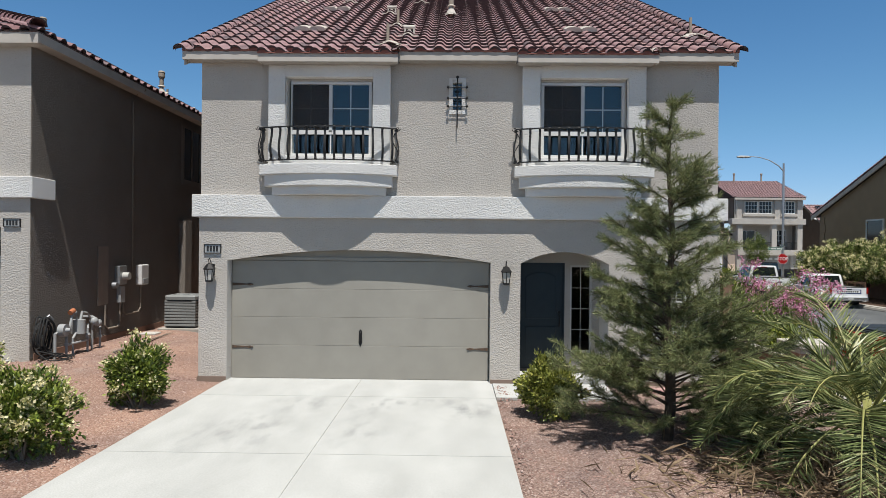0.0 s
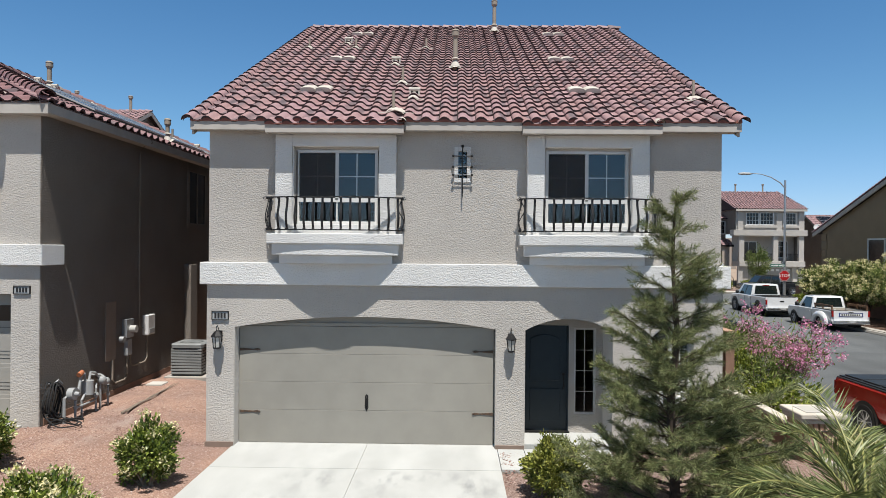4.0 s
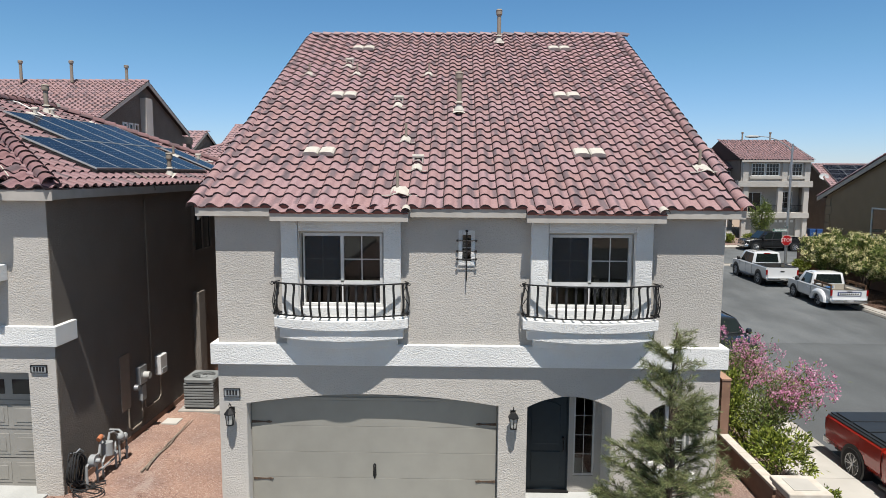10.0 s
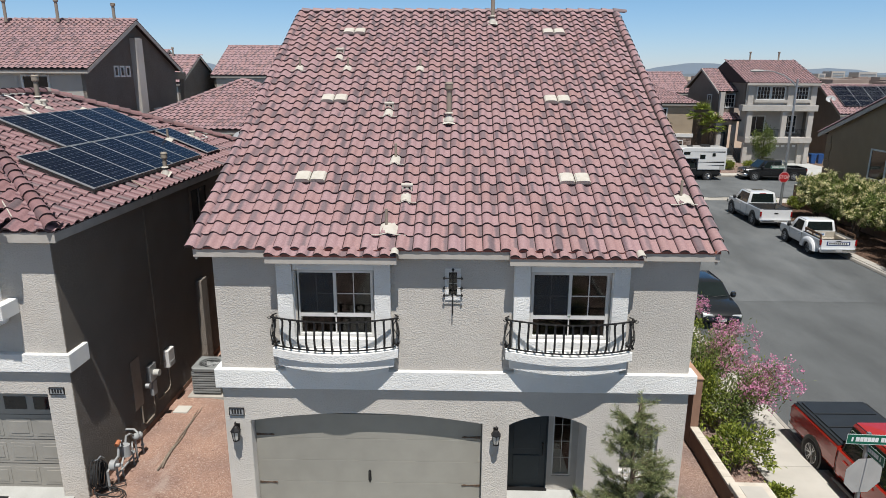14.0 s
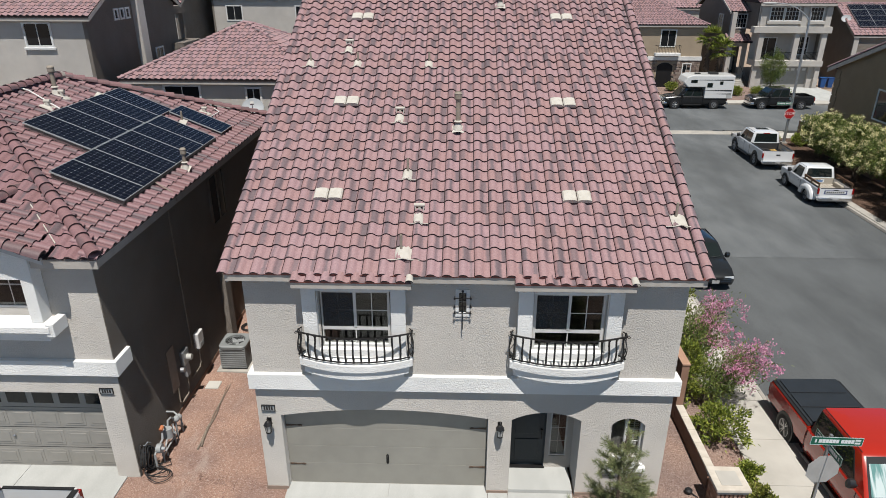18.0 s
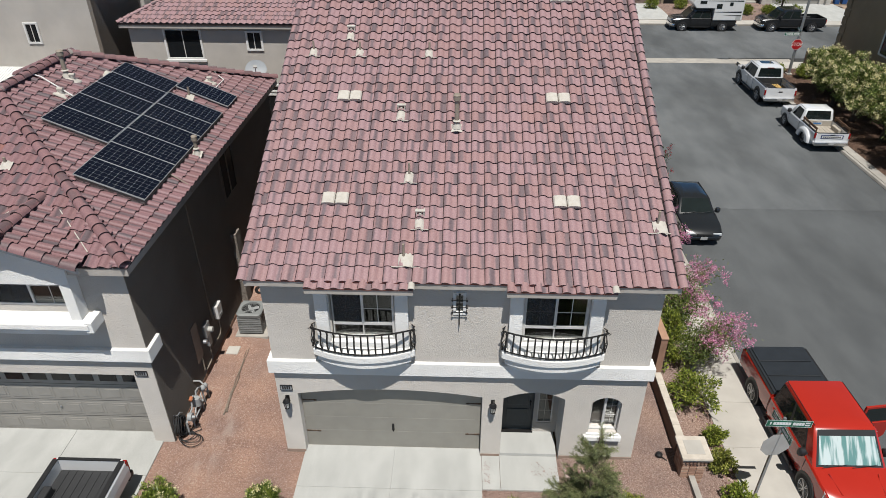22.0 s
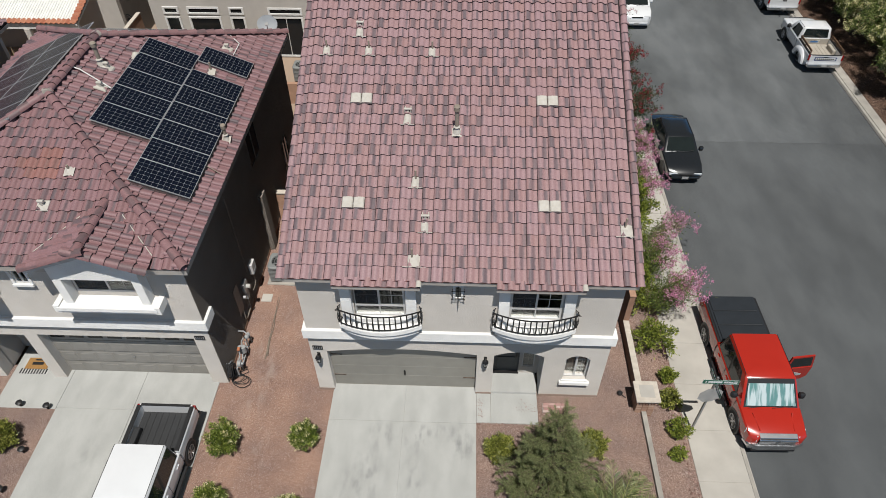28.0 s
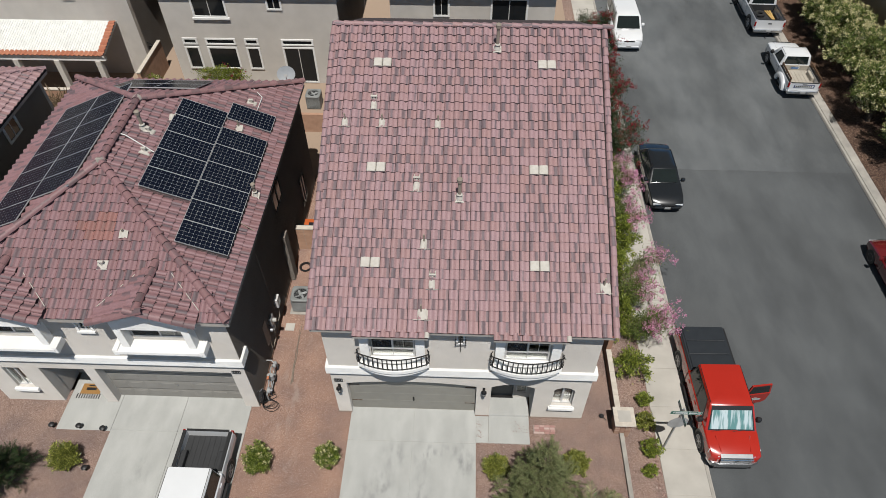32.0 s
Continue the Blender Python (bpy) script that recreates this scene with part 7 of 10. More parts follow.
for x, h in ((-21.0, 0.9), (-24.2, 1.1), (-27.4, 1.1)):
    yy = 41.5 if x == -21.0 else 41.0
    vent_pipe("flue", x, yy, 12.2, h, 0.09, "tall tan flue pipe on the gabled house", True, False)
pc = thing("patio_cover", (-24.5, 33, -0.12), "white ribbed patio cover with tile edge on stucco posts", "patio cover")
PW = material("white_decking", (0.78, 0.78, 0.75), 0.5)
b = Build().prism([(33.0, 2.70), (33.0, 2.80), (35.78, 3.55), (35.78, 3.45)], "x", -40, -21.4)
cover = part("deck", b, PW, pc, "white ribbed roof deck")
for i in range(60):
    x = -21.55 - i * 0.155
    part("rib", Build().prism([(33.25, 2.868), (33.25, 2.90), (35.7, 3.56), (35.7, 3.53)], "x", x - 0.02, x + 0.02), PW, cover)
part("beam", Build().box(-40, -21.4, 33.05, 33.25, 2.46, 2.70), TRIM, pc)
for x in (-21.9, -24.4, -26.9, -29.4):
    part("post", Build().box(x - 0.16, x + 0.16, 33.0, 33.32, -0.12, 2.46), STUCCO, pc, bevel=0.015)
EDGE_TILE = varied("orange_tile", [(0, (0.36, 0.13, 0.075)), (1, (0.45, 0.20, 0.12))], 0.75, "object")
cm = Build()
v, fcs, uvs = tile_data(0.28, 0.36, 6)
cm.add(v.tolist(), fcs)
tm = cm.mesh("edge_tile", smooth=True)
tm.materials.append(EDGE_TILE)
fm = slope_frame((-31.0, 32.95, 2.80), (1, 0, 0), (0, 1, 0.27))
for i in range(34):
    put("edge_tile", tm, fm @ Matrix.Translation((0.28 * i, 0, 0.01)), pc)
fm = slope_frame((-21.38, 33.0, 2.82), (0, 1, 0.27), (-1, 0, 0.05))
for i in range(10):
    put("edge_tile", tm, fm @ Matrix.Translation((0.28 * i, 0, 0.03)), pc)
block_wall("rear_yard_wall", -34.0, -22.3, 31.1, 31.3, -0.12, 1.7, "tan block wall along the patio yard", BLOCK, True)
block_wall("gate_wall", -19.75, -19.55, 32.9, 36.6, -0.12, 1.75, "tan block wall with cap beside the iron gate", BLOCK, True)
gate = thing("iron_gate", (-20.4, 36.0, -0.12), "black arched wrought-iron side gate", "gate")
part("gate_frame", Build().tube([(-21.2, 36.0, -0.1), (-21.2, 36.0, 1.7), (-20.8, 36.0, 1.95), (-20.4, 36.0, 2.02), (-20.0, 36.0, 1.95), (-19.7, 36.0, 1.7), (-19.7, 36.0, -0.1)], 0.03, 6), IRON, gate)
for i in range(12):
    part("slat", Build().box(-21.15, -19.72, 35.98, 36.02, 0.1 + 0.14 * i, 0.2 + 0.14 * i), IRON, gate)
# house to the far left, only its side wall in view
LH, LHR = hip_house("left_house", "stucco house beyond the neighbour, side wall in shade", -30.5, -20.6, 12.0, 26.0, -0.05, 6.2, 0.43, (STUCCO, STUCCO_SIDE), seed=50)
plain_window(LH, "x", 22.3, 23.2, 5.0, 6.0, -20.6, 1, False, 1)
structure("left_passage", Build().box(-20.7, -17.9, 12.0, 31.0, -1.0, -0.04), WALK, "pale concrete path between the houses", "path")
block_wall("left_passage_wall", -20.5, -18.1, 28.9, 29.1, -0.05, 1.7, "tan block wall across the left passage")
# far rows of houses behind
for i, (x0, x1, y0, y1, ez, g) in enumerate(((-40.0, -32.5, 70, 80, 8.9, "x"), (-33.5, -26.8, 64, 74, 8.2, "x"), (-25.6, -14.0, 70, 82, 8.9, "x"), (-12.0, -2.0, 70, 82, 8.0, None), (-62, -45, 70, 82, 8.5, None))):
    fh_, fr_ = hip_house("distant_house", "distant beige stucco house with pink tile roof", x0, x1, y0, y1, -0.5, ez, 0.5, (STUCCO, STUCCO_SIDE), 0.3, 3, 60 + i * 5, g, 0.5, 0.6)
    plain_window(fh_, "y", x0 + 1.5, x0 + 3.0, ez - 2.2, ez - 0.9, y0, -1, False, 1)
    plain_window(fh_, "y", x1 - 3.0, x1 - 1.5, ez - 2.2, ez - 0.9, y0, -1, False, 1)
    vent_pipe("flue", (x0 + x1) / 2 + 1, (y0 + y1) / 2 - 0.3, ez + 0.5 * (y1 - y0) / 2 - 0.2, 1.0, 0.08, "flue pipe on a distant roof", True, False)


# ---- three-storey house across the cross street ----
fh = thing("balcony_house", (35.2, 74, -0.5), "three-storey beige stucco house with pillared balcony and garage below", "house")
FY = 74.0
part("wall", Build().box(31.9, 39.0, FY + 1.8, FY + 2.0, 2.2, 5.4), STUCCO, fh)
part("wall", Build().box(31.6, 39.1, FY + 0.1, FY + 0.3, 5.5, 8.2), STUCCO, fh)
part("wall", wall_with_holes(Build(), "y", 31.9, 39.0, -0.5, 1.9, FY + 0.2, FY + 0.6, [(33.0, 38.0, -0.5, 1.75, 0)]), STUCCO, fh)
part("wall", Build().box(38.9, 39.1, FY + 0.61, FY + 12, -0.5, 8.2).box(31.6, 31.8, FY + 0.61, FY + 12, 5.5, 8.2), STUCCO_SIDE, fh)
fgd = part("garage_door", Build().box(33.0, 38.0, FY + 0.45, FY + 0.5, -0.5, 1.75), GARAGE_N, fh, "beige sectional garage door")
for i in range(8):
    part("window_light", Build().box(33.25 + 0.6 * i, 33.6 + 0.6 * i, FY + 0.43, FY + 0.449, 1.32, 1.56), WHITE, fgd)
part("belt_trim", Build().box(31.1, 39.3, FY - 0.4, FY + 0.6, 5.3, 5.95), STUCCO, fh, bevel=0.02)
part("belt_trim", Build().box(31.8, 39.1, FY - 0.35, FY + 1.8, 1.85, 2.45), STUCCO, fh, bevel=0.02)
part("balcony_ceiling", Build().box(31.8, 39.0, FY + 0.3, FY + 1.8, 5.25, 5.31), STUCCO, fh)
for x in (32.1, 35.9, 38.75):
    part("pillar", Build().box(x - 0.28, x + 0.28, FY - 0.2, FY + 0.25, 2.28, 5.3), STUCCO, fh, bevel=0.02)
for x in (32.0, 36.3, 38.8):
    part("pilaster", Build().box(x - 0.3, x + 0.3, FY - 0.1, FY + 0.1, 5.95, 8.05), STUCCO, fh, bevel=0.02)
for x in (31.75, 38.55):
    part("pillar", Build().box(x, x + 0.5, FY - 0.15, FY + 0.2, -0.5, 1.85), STUCCO, fh, bevel=0.02)
rl = part("railing", Build().box(32.4, 38.5, FY - 0.05, FY - 0.02, 3.25, 3.30).box(32.4, 38.5, FY - 0.05, FY - 0.02, 2.40, 2.44), IRON, fh, "black iron balcony railing")
bar = Build().box(0, 0.025, 0, 0.025, 0, 0.81).mesh("bar")
bar.materials.append(IRON)
for i in range(46):
    put("baluster", bar, Matrix.Translation((32.45 + 0.132 * i, FY - 0.047, 2.44)), rl)
plain_window(fh, "y", 32.75, 34.05, 6.6, 7.85, FY + 0.1, -1, False, 3, None, 2)
plain_window(fh, "y", 34.3, 35.65, 6.6, 7.85, FY + 0.1, -1, False, 3, None, 2)
plain_window(fh, "y", 36.9, 38.2, 6.6, 7.85, FY + 0.1, -1, False, 3, None, 2)
part("ledge", Build().box(32.4, 36.0, FY - 0.15, FY + 0.1, 6.2, 6.48).box(36.65, 38.5, FY - 0.15, FY + 0.1, 6.2, 6.48), STUCCO, fh, bevel=0.02)
plain_window(fh, "y", 32.8, 34.6, 2.4, 4.6, FY + 1.8, -1, False, 1)
plain_window(fh, "y", 36.9, 38.1, 2.9, 4.7, FY + 1.8, -1, False, 2, None, 2)
# roof: hip over the block
V = [(31.3, FY - 0.5, 8.28), (39.2, FY - 0.5, 8.28), (39.2, 86.9, 8.28), (31.3, 86.9, 8.28), (31.3, FY + 6.2, 10.70), (39.2, FY + 6.2, 10.70)]
fhr = part("roof", Build().add(V, [(0, 1, 5, 4), (2, 3, 4, 5), (0, 4, 3), (1, 2, 5), (3, 2, 1, 0)]), UNDERLAY, fh)
hip_tiles(fhr, V[0], V[1], V[5], V[4], 0, 71, None, 3)
hip_tiles(fhr, V[2], V[3], V[4], V[5], 0, 72, None, 3)
part("fascia", Build().box(31.3, 39.2, FY - 0.52, FY - 0.46, 8.04, 8.27), FASCIA, fh)
part("gable_wall", Build().prism([(FY + 0.1, 8.2), (FY + 6.2, 10.62), (FY + 12, 8.3)], "x", 31.5, 31.6), STUCCO_SIDE, fh)
cap_line(fhr, (31.3, FY + 6.2, 10.75), (39.2, FY + 6.2, 10.75), 0.5)
cap_line(fhr, (39.2, FY - 0.5, 8.33), (39.2, FY + 6.2, 10.75), 0.5, name="rake_tile")
cap_line(fhr, (31.3, FY - 0.5, 8.33), (31.3, FY + 6.2, 10.75), 0.5, name="rake_tile")
for x in (34.0, 37.3):
    vent_pipe("flue", x, FY + 6.1, 10.6, 1.0, 0.09, "tall flue on the balcony house", True, False)
# entry wing
part("wall", Build().box(29.65, 31.6, FY + 3.0, FY + 3.2, 4.9, 7.3).box(29.65, 29.9, FY + 3.2, FY + 13.2, -0.5, 7.3), STUCCO_SIDE, fh)
part("wall", wall_with_holes(Build(), "y", 29.7, 31.9, -0.5, 4.1, FY + 2.6, FY + 2.9, [(30.25, 31.45, 0.6, 3.6, 0)]), STUCCO, fh)
part("pillar", Build().box(29.62, 30.12, FY + 2.2, FY + 2.7, -0.5, 7.2), STUCCO, fh, bevel=0.02)
part("entry_recess", Build().box(30.1, 31.6, FY + 4.0, FY + 4.2, 0.55, 3.7), STUCCO_SIDE, fh)
fe = part("front_door", Build().box(30.4, 31.25, FY + 3.9, FY + 3.99, 0.6, 2.7), DOOR, fh, "dark glazed front door")
part("door_light", Build().box(30.6, 31.05, FY + 3.86, FY + 3.89, 0.9, 2.5), FROST, fe)
plain_window(fh, "y", 30.25, 31.45, 5.6, 6.95, FY + 3.0, -1, False, 3, None, 2)
plain_window(fh, "x", FY + 5.0, FY + 6.2, 5.2, 6.8, 29.65, -1, False, 1)
V = [(29.4, FY + 2.4, 7.28), (31.7, FY + 2.4, 7.28), (31.7, FY + 8.4, 9.85), (29.4, FY + 8.4, 9.85), (29.4, FY + 14, 7.45), (31.7, FY + 14, 7.45)]
wr = part("roof", Build().add(V, [(0, 1, 2, 3), (3, 2, 5, 4)]), UNDERLAY, fh)
s = 1 / math.sqrt(1 + (2.57 / 6.0) ** 2)
tile_slope(wr, slope_frame((29.4, FY + 2.4, 7.30), (1, 0, 0), (0, s, 2.57 / 6.0 * s)), 2.3, 6.0 / s, None, 0, 3, 0.4, 0.45, seed=73)
part("gable_wall", Build().prism([(FY + 3.0, 7.29), (FY + 8.4, 9.70), (FY + 13.2, 7.29)], "x", 29.65, 29.9), STUCCO_SIDE, fh)
part("fascia", Build().prism([(FY + 2.3, 7.05), (FY + 2.3, 7.26), (FY + 8.4, 9.90), (FY + 14, 7.45), (FY + 14, 7.22), (FY + 8.4, 9.65)], "x", 29.33, 29.41), FASCIA, fh)
V = [(29.35, FY + 1.6, 4.2), (32.0, FY + 1.6, 4.2), (32.0, FY + 3.0, 4.9), (29.35, FY + 3.0, 4.9)]
er = part("porch_roof", Build().add(V + [(x, y, z - 0.15) for x, y, z in V], [(0, 1, 2, 3), (7, 6, 5, 4), (0, 4, 5, 1), (1, 5, 6, 2), (3, 7, 4, 0)]), UNDERLAY, fh)
tile_slope(er, slope_frame((29.35, FY + 1.6, 4.22), (1, 0, 0), (0, 0.894, 0.447)), 2.65, 1.56, None, 0, 3, 0.4, 0.4, seed=74)
for i in range(6):
    part("step", Build().box(30.0, 31.5, FY + 0.5 + 0.35 * i, FY + 2.7, -0.5 + 0.18 * i, -0.32 + 0.18 * i), WALK, fh, bevel=0.01)
for x in (30.0, 31.5):
    part("stair_rail", Build().tube([(x, FY + 0.5, 0.4), (x, FY + 2.6, 1.5)], 0.03, 6).cyl((x, FY + 0.5, -0.5), (x, FY + 0.5, 0.4), 0.03, n=6), IRON, fh)

# solar house beside it
sh, shr = hip_house("solar_house", "dark stucco house with solar panels on a tile roof", 43.4, 53.0, 76.3, 86.3, -0.5, 4.9, 0.58, (STUCCO_SIDE, STUCCO_SIDE), 0.3, 3, 80, "x", 0.45, 0.5)
s = 1 / math.sqrt(1 + 0.58 ** 2)
solar_array((46, 78, 6), "blue solar panels on the far tile roof")
fr2 = plane_frame((43.1, 76.0, 4.9), (1, 0, 0), (0, s, 0.58 * s), 0.2)
for i in range(4):
    for j in range(4):
        lay_panel(fr2 @ Matrix.Translation((0.95 + 1.84 * i, 1.3 + 1.06 * j, 0)))
part("quoin", Build().box(43.3, 43.8, 76.15, 76.3, -0.5, 4.9), STUCCO, sh)
satellite_dish((43.2, 78.6, 5.9), 0.5, -20)

# tan house with a stone ground floor
TANW = stucco("stucco_tan", (0.46, 0.37, 0.27))
th, thr = hip_house("stone_base_house", "tan stucco house with a stone-clad ground floor and small balcony", 14.0, 26.0, 74.0, 86.0, -0.5, 6.1, 0.45, (TANW, STUCCO_SIDE), 0.4, 3, 85, None, 0.5, 0.6)
part("belt_trim", Build().box(13.9, 26.1, 73.85, 74.0, 2.4, 2.8), TRIM, th)
plain_window(th, "y", 21.5, 23.0, 3.9, 5.5, 74.0, -1, False, 1)
part("balcony_slab", Build().box(20.9, 23.6, 73.3, 74.0, 2.9, 3.2), TRIM, th, bevel=0.03)
rl = part("railing", Build().box(20.95, 23.55, 73.35, 73.38, 3.95, 4.0).box(20.95, 20.98, 73.38, 74.0, 3.95, 4.0).box(23.52, 23.55, 73.38, 74.0, 3.95, 4.0), IRON, th)
for i in range(17):
    put("baluster", bar, Matrix.Translation((20.97 + 0.16 * i, 73.352, 3.2)) @ Matrix.Diagonal((1, 1, 0.93, 1)), rl)
plain_window(th, "y", 18.6, 18.9, 4.5, 5.4, 74.0, -1, False, 0)
STONE = varied("fieldstone", [(0, (0.14, 0.10, 0.085)), (0.5, (0.24, 0.18, 0.15)), (1, (0.34, 0.28, 0.24))], 0.9)
rng = random.Random(4)
b = Build()
z = -0.5
while z < 2.35:
    x = 14.0
    h = rng.uniform(0.16, 0.28)
    while x < 26.0:
        w = rng.uniform(0.25, 0.6)
        if not (21.2 < x + w / 2 < 23.3 and z < 2.2):
            b.box(x + 0.012, min(x + w, 26.0) - 0.012, 73.92 - rng.uniform(0, 0.04), 74.0, z + 0.012, min(z + h, 2.39) - 0.012)
        x += w
    z += h
part("stone_cladding", b, STONE, th, "brown fieldstone cladding", kind="stuff")
part("gate_door", Build().prism(arc(21.4, 23.1, 1.75, 0.4) + [(23.1, -0.5), (21.4, -0.5)], "y", 73.94, 73.99), IRON, th, "black arched entry gate")
plain_window(th, "y", 24.2, 25.0, 0.6, 2.0, 73.92, -1, True, 1)

# house across the side street, gable end towards it
RW = stucco("stucco_ochre", (0.34, 0.255, 0.165))
rh = thing("ochre_house", (33, 39, -0.45), "ochre-brown stucco house with tile roof, gable end in shade", "house")
ry, rz, e0, ez = 37.6, 9.75, 49.9, 5.0
part("wall", Build().prism([(26.0, -0.45), (49.3, -0.45), (49.3, ez + 0.1), (ry, rz - 0.2), (26.0, ez + 0.1)], "x", 27.4, 27.7), RW, rh)
part("wall", Build().box(27.7, 40.0, 49.0, 49.3, -0.45, ez + 0.2), RW, rh)
part("wall", Build().box(27.7, 40.0, 26.0, 26.3, -0.45, ez + 0.2), RW, rh)
s = (rz - ez) / (e0 - ry)
rr = part("roof", Build().prism([(25.3, ez - 0.1), (25.3, ez), (ry, rz), (e0, ez), (e0, ez - 0.1), (ry, rz - 0.12)], "x", 27.05, 40.3), UNDERLAY, rh)
k3 = 1 / math.sqrt(1 + s * s)
tile_slope(rr, slope_frame((40.3, e0, ez), (-1, 0, 0), (0, -k3, s * k3)), 13.25, (e0 - ry) / k3, None, 0, 4, seed=91)
tile_slope(rr, slope_frame((27.05, 25.3, ez), (1, 0, 0), (0, k3, s * k3)), 13.25, (ry - 25.3) / k3, None, 0, 4, seed=92)
part("fascia", Build().prism([(25.3, ez - 0.3), (25.3, ez - 0.02), (ry, rz - 0.03), (e0, ez - 0.02), (e0, ez - 0.3), (ry, rz - 0.32)], "x", 26.98, 27.05), FASCIA, rh)
cap_line(rr, (27.05, ry, rz + 0.04), (40.3, ry, rz + 0.04), 0.42)
cap_line(rr, (27.02, e0, ez + 0.05), (27.02, ry, rz + 0.05), 0.36, name="rake_tile")
plain_window(rh, "x", 42.2, 43.8, 2.6, 4.4, 27.4, -1, False, 0)
plain_window(rh, "x", 33.5, 35.2, 2.6, 4.4, 27.4, -1, False, 1)
for i in range(9):
    part("quoin", Build().box(27.34, 27.399, 48.75 - 0.12 * (i % 2), 49.36, -0.4 + 0.6 * i, 0.12 + 0.6 * i).box(27.34, 27.4 + 0.4, 49.301, 49.36, -0.4 + 0.6 * i, 0.12 + 0.6 * i), RW, rh, bevel=0.02)
block_wall("hedge_wall", 25.9, 26.1, 30.0, 50.2, -0.5, 1.0, "brown block wall behind the hedge", BLOCK_DARK, True)
# wheelie bins
for i, c in enumerate(((0.02, 0.09, 0.28), (0.02, 0.08, 0.25))):
    t = thing("wheelie_bin", (40.0 + 0.8 * i, 74.6, -0.5), "blue wheelie bin beside the house wall", "bin", "wheelie bins")
    x = 40.0 + 0.8 * i
    part("body", Build().loft([[(x + sx * w, 74.6 + sy * w, z) for sx, sy in ((-1, -1), (1, -1), (1, 1), (-1, 1))] for w, z in ((0.24, -0.5), (0.32, 0.5))]), material("bin_blue", c, 0.5), t, bevel=0.02)
    part("lid", Build().box(x - 0.35, x + 0.35, 74.25, 74.95, 0.5, 0.58), material("bin_lid", c, 0.45), t, bevel=0.03)
# pale drives and yards across the street
structure("far_driveway", Build().box(32.8, 39.6, 66.6, 74.5, -1.0, -0.495), CONCRETE, "pale concrete driveway across the street", "driveway")
structure("far_yard", Build().box(10.0, 32.7, 66.6, 76.0, -1.0, -0.48), GRAVEL, "red gravel front yard across the street", "yard")
structure("far_driveway_tan", Build().box(14.0, 20.5, 66.6, 74.0, -1.0, -0.472), CONCRETE, "pale concrete driveway of the stone-base house", "driveway")
structure("far_lots", Build().box(-80, 110, 76.0, 130, -1.0, -0.5), EARTH, "bare earth between the distant houses", "yard")

# further houses to the right and the skyline
for i, (x0, x1, y0, y1, ez, g) in enumerate(((20, 33, 96, 108, 6.6, "x"),)):
    hh, hr_ = hip_house("distant_house", "distant beige stucco house with pink tile roof", x0, x1, y0, y1, -0.5, ez, 0.45, (STUCCO, STUCCO_SIDE), 0.3, 3, 95 + 4 * i, g, 0.5, 0.6)
    plain_window(hh, "y", x0 + 1.5, x0 + 3.2, ez - 2.2, ez - 0.9, y0, -1, False, 1)
# Distance haze put into the colour of the hills and tower window bands.
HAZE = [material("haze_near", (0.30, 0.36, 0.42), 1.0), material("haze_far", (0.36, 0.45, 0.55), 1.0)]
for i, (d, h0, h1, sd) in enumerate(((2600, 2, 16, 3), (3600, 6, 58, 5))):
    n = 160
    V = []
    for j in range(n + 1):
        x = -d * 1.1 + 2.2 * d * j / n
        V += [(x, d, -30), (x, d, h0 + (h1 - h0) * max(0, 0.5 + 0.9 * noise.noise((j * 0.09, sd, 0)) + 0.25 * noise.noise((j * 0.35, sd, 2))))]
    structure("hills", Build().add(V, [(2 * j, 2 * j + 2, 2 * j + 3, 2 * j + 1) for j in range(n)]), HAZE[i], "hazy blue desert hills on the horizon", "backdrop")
rng = random.Random(21)
tw = [(685, 1150, 30, 13.0, 10), (636, 1150, 22, 14.4, 12), (609, 1150, 12, 10.6, 9)]
for x, y, w, h, dd in tw:
    t = thing("distant_tower", (x, y, -1), "pale distant hotel tower on the skyline", "tower", "skyline towers")
    part("block", Build().box(x - w / 2, x + w / 2, y, y + 30, -1, h), STUCCO, t)
    for r in range(5):
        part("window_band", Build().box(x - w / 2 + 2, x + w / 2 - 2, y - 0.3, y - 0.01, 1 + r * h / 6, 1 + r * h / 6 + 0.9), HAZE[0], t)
lowr = Build()
for _ in range(500):
    y = rng.uniform(150, 900)
    x = rng.uniform(-1.0, 1.0) * y * 0.9
    w = rng.uniform(8, 16)
    lowr.box(x, x + w, y, y + rng.uniform(8, 14), -1, rng.uniform(4.5, 7.5))
tagged(part("distant_rooftops", lowr, material("distant_roofs", (0.33, 0.24, 0.21), 0.9, (0.42, 0.36, 0.31), 0.02), None), "hazy rooftops of the suburb towards the horizon", "rooftops", kind="stuff")


# ---- vehicles: x across, y forward, z up from the ground ----
def paint(name, c, rough=0.25, metal=0.0):
    return material(name, c, rough, tuple(v * 0.97 for v in c), 2, coords="object", coat=0.8, metal=metal)


CARGLASS = material("car_glass", (0.012, 0.018, 0.018), 0.04, spec=0.55, coat=0.25, coords="object")
HEADLIGHT = material("headlamp", (0.60, 0.62, 0.64), 0.12, coords="object", spec=0.9)
TAIL = material("tail_lamp", (0.30, 0.008, 0.008), 0.2, coords="object")
SUNSHADE = material("sunshade_foil", (0.66, 0.76, 0.74), 0.32, (0.16, 0.33, 0.31), 1.7, 3, coords="object", stretch=(4.5, 0.5, 0.5), metal=0.35, ramp=(0.44, 0.56), bump=0.01, bump_scale=6)
VINYL_BLACK = material("tonneau_vinyl", (0.024, 0.028, 0.033), 0.42, coords="object")
BEDLINER = material("bedliner", (0.030, 0.031, 0.033), 0.7, coords="object")
PLATE = material("plate", (0.45, 0.45, 0.44), 0.5)


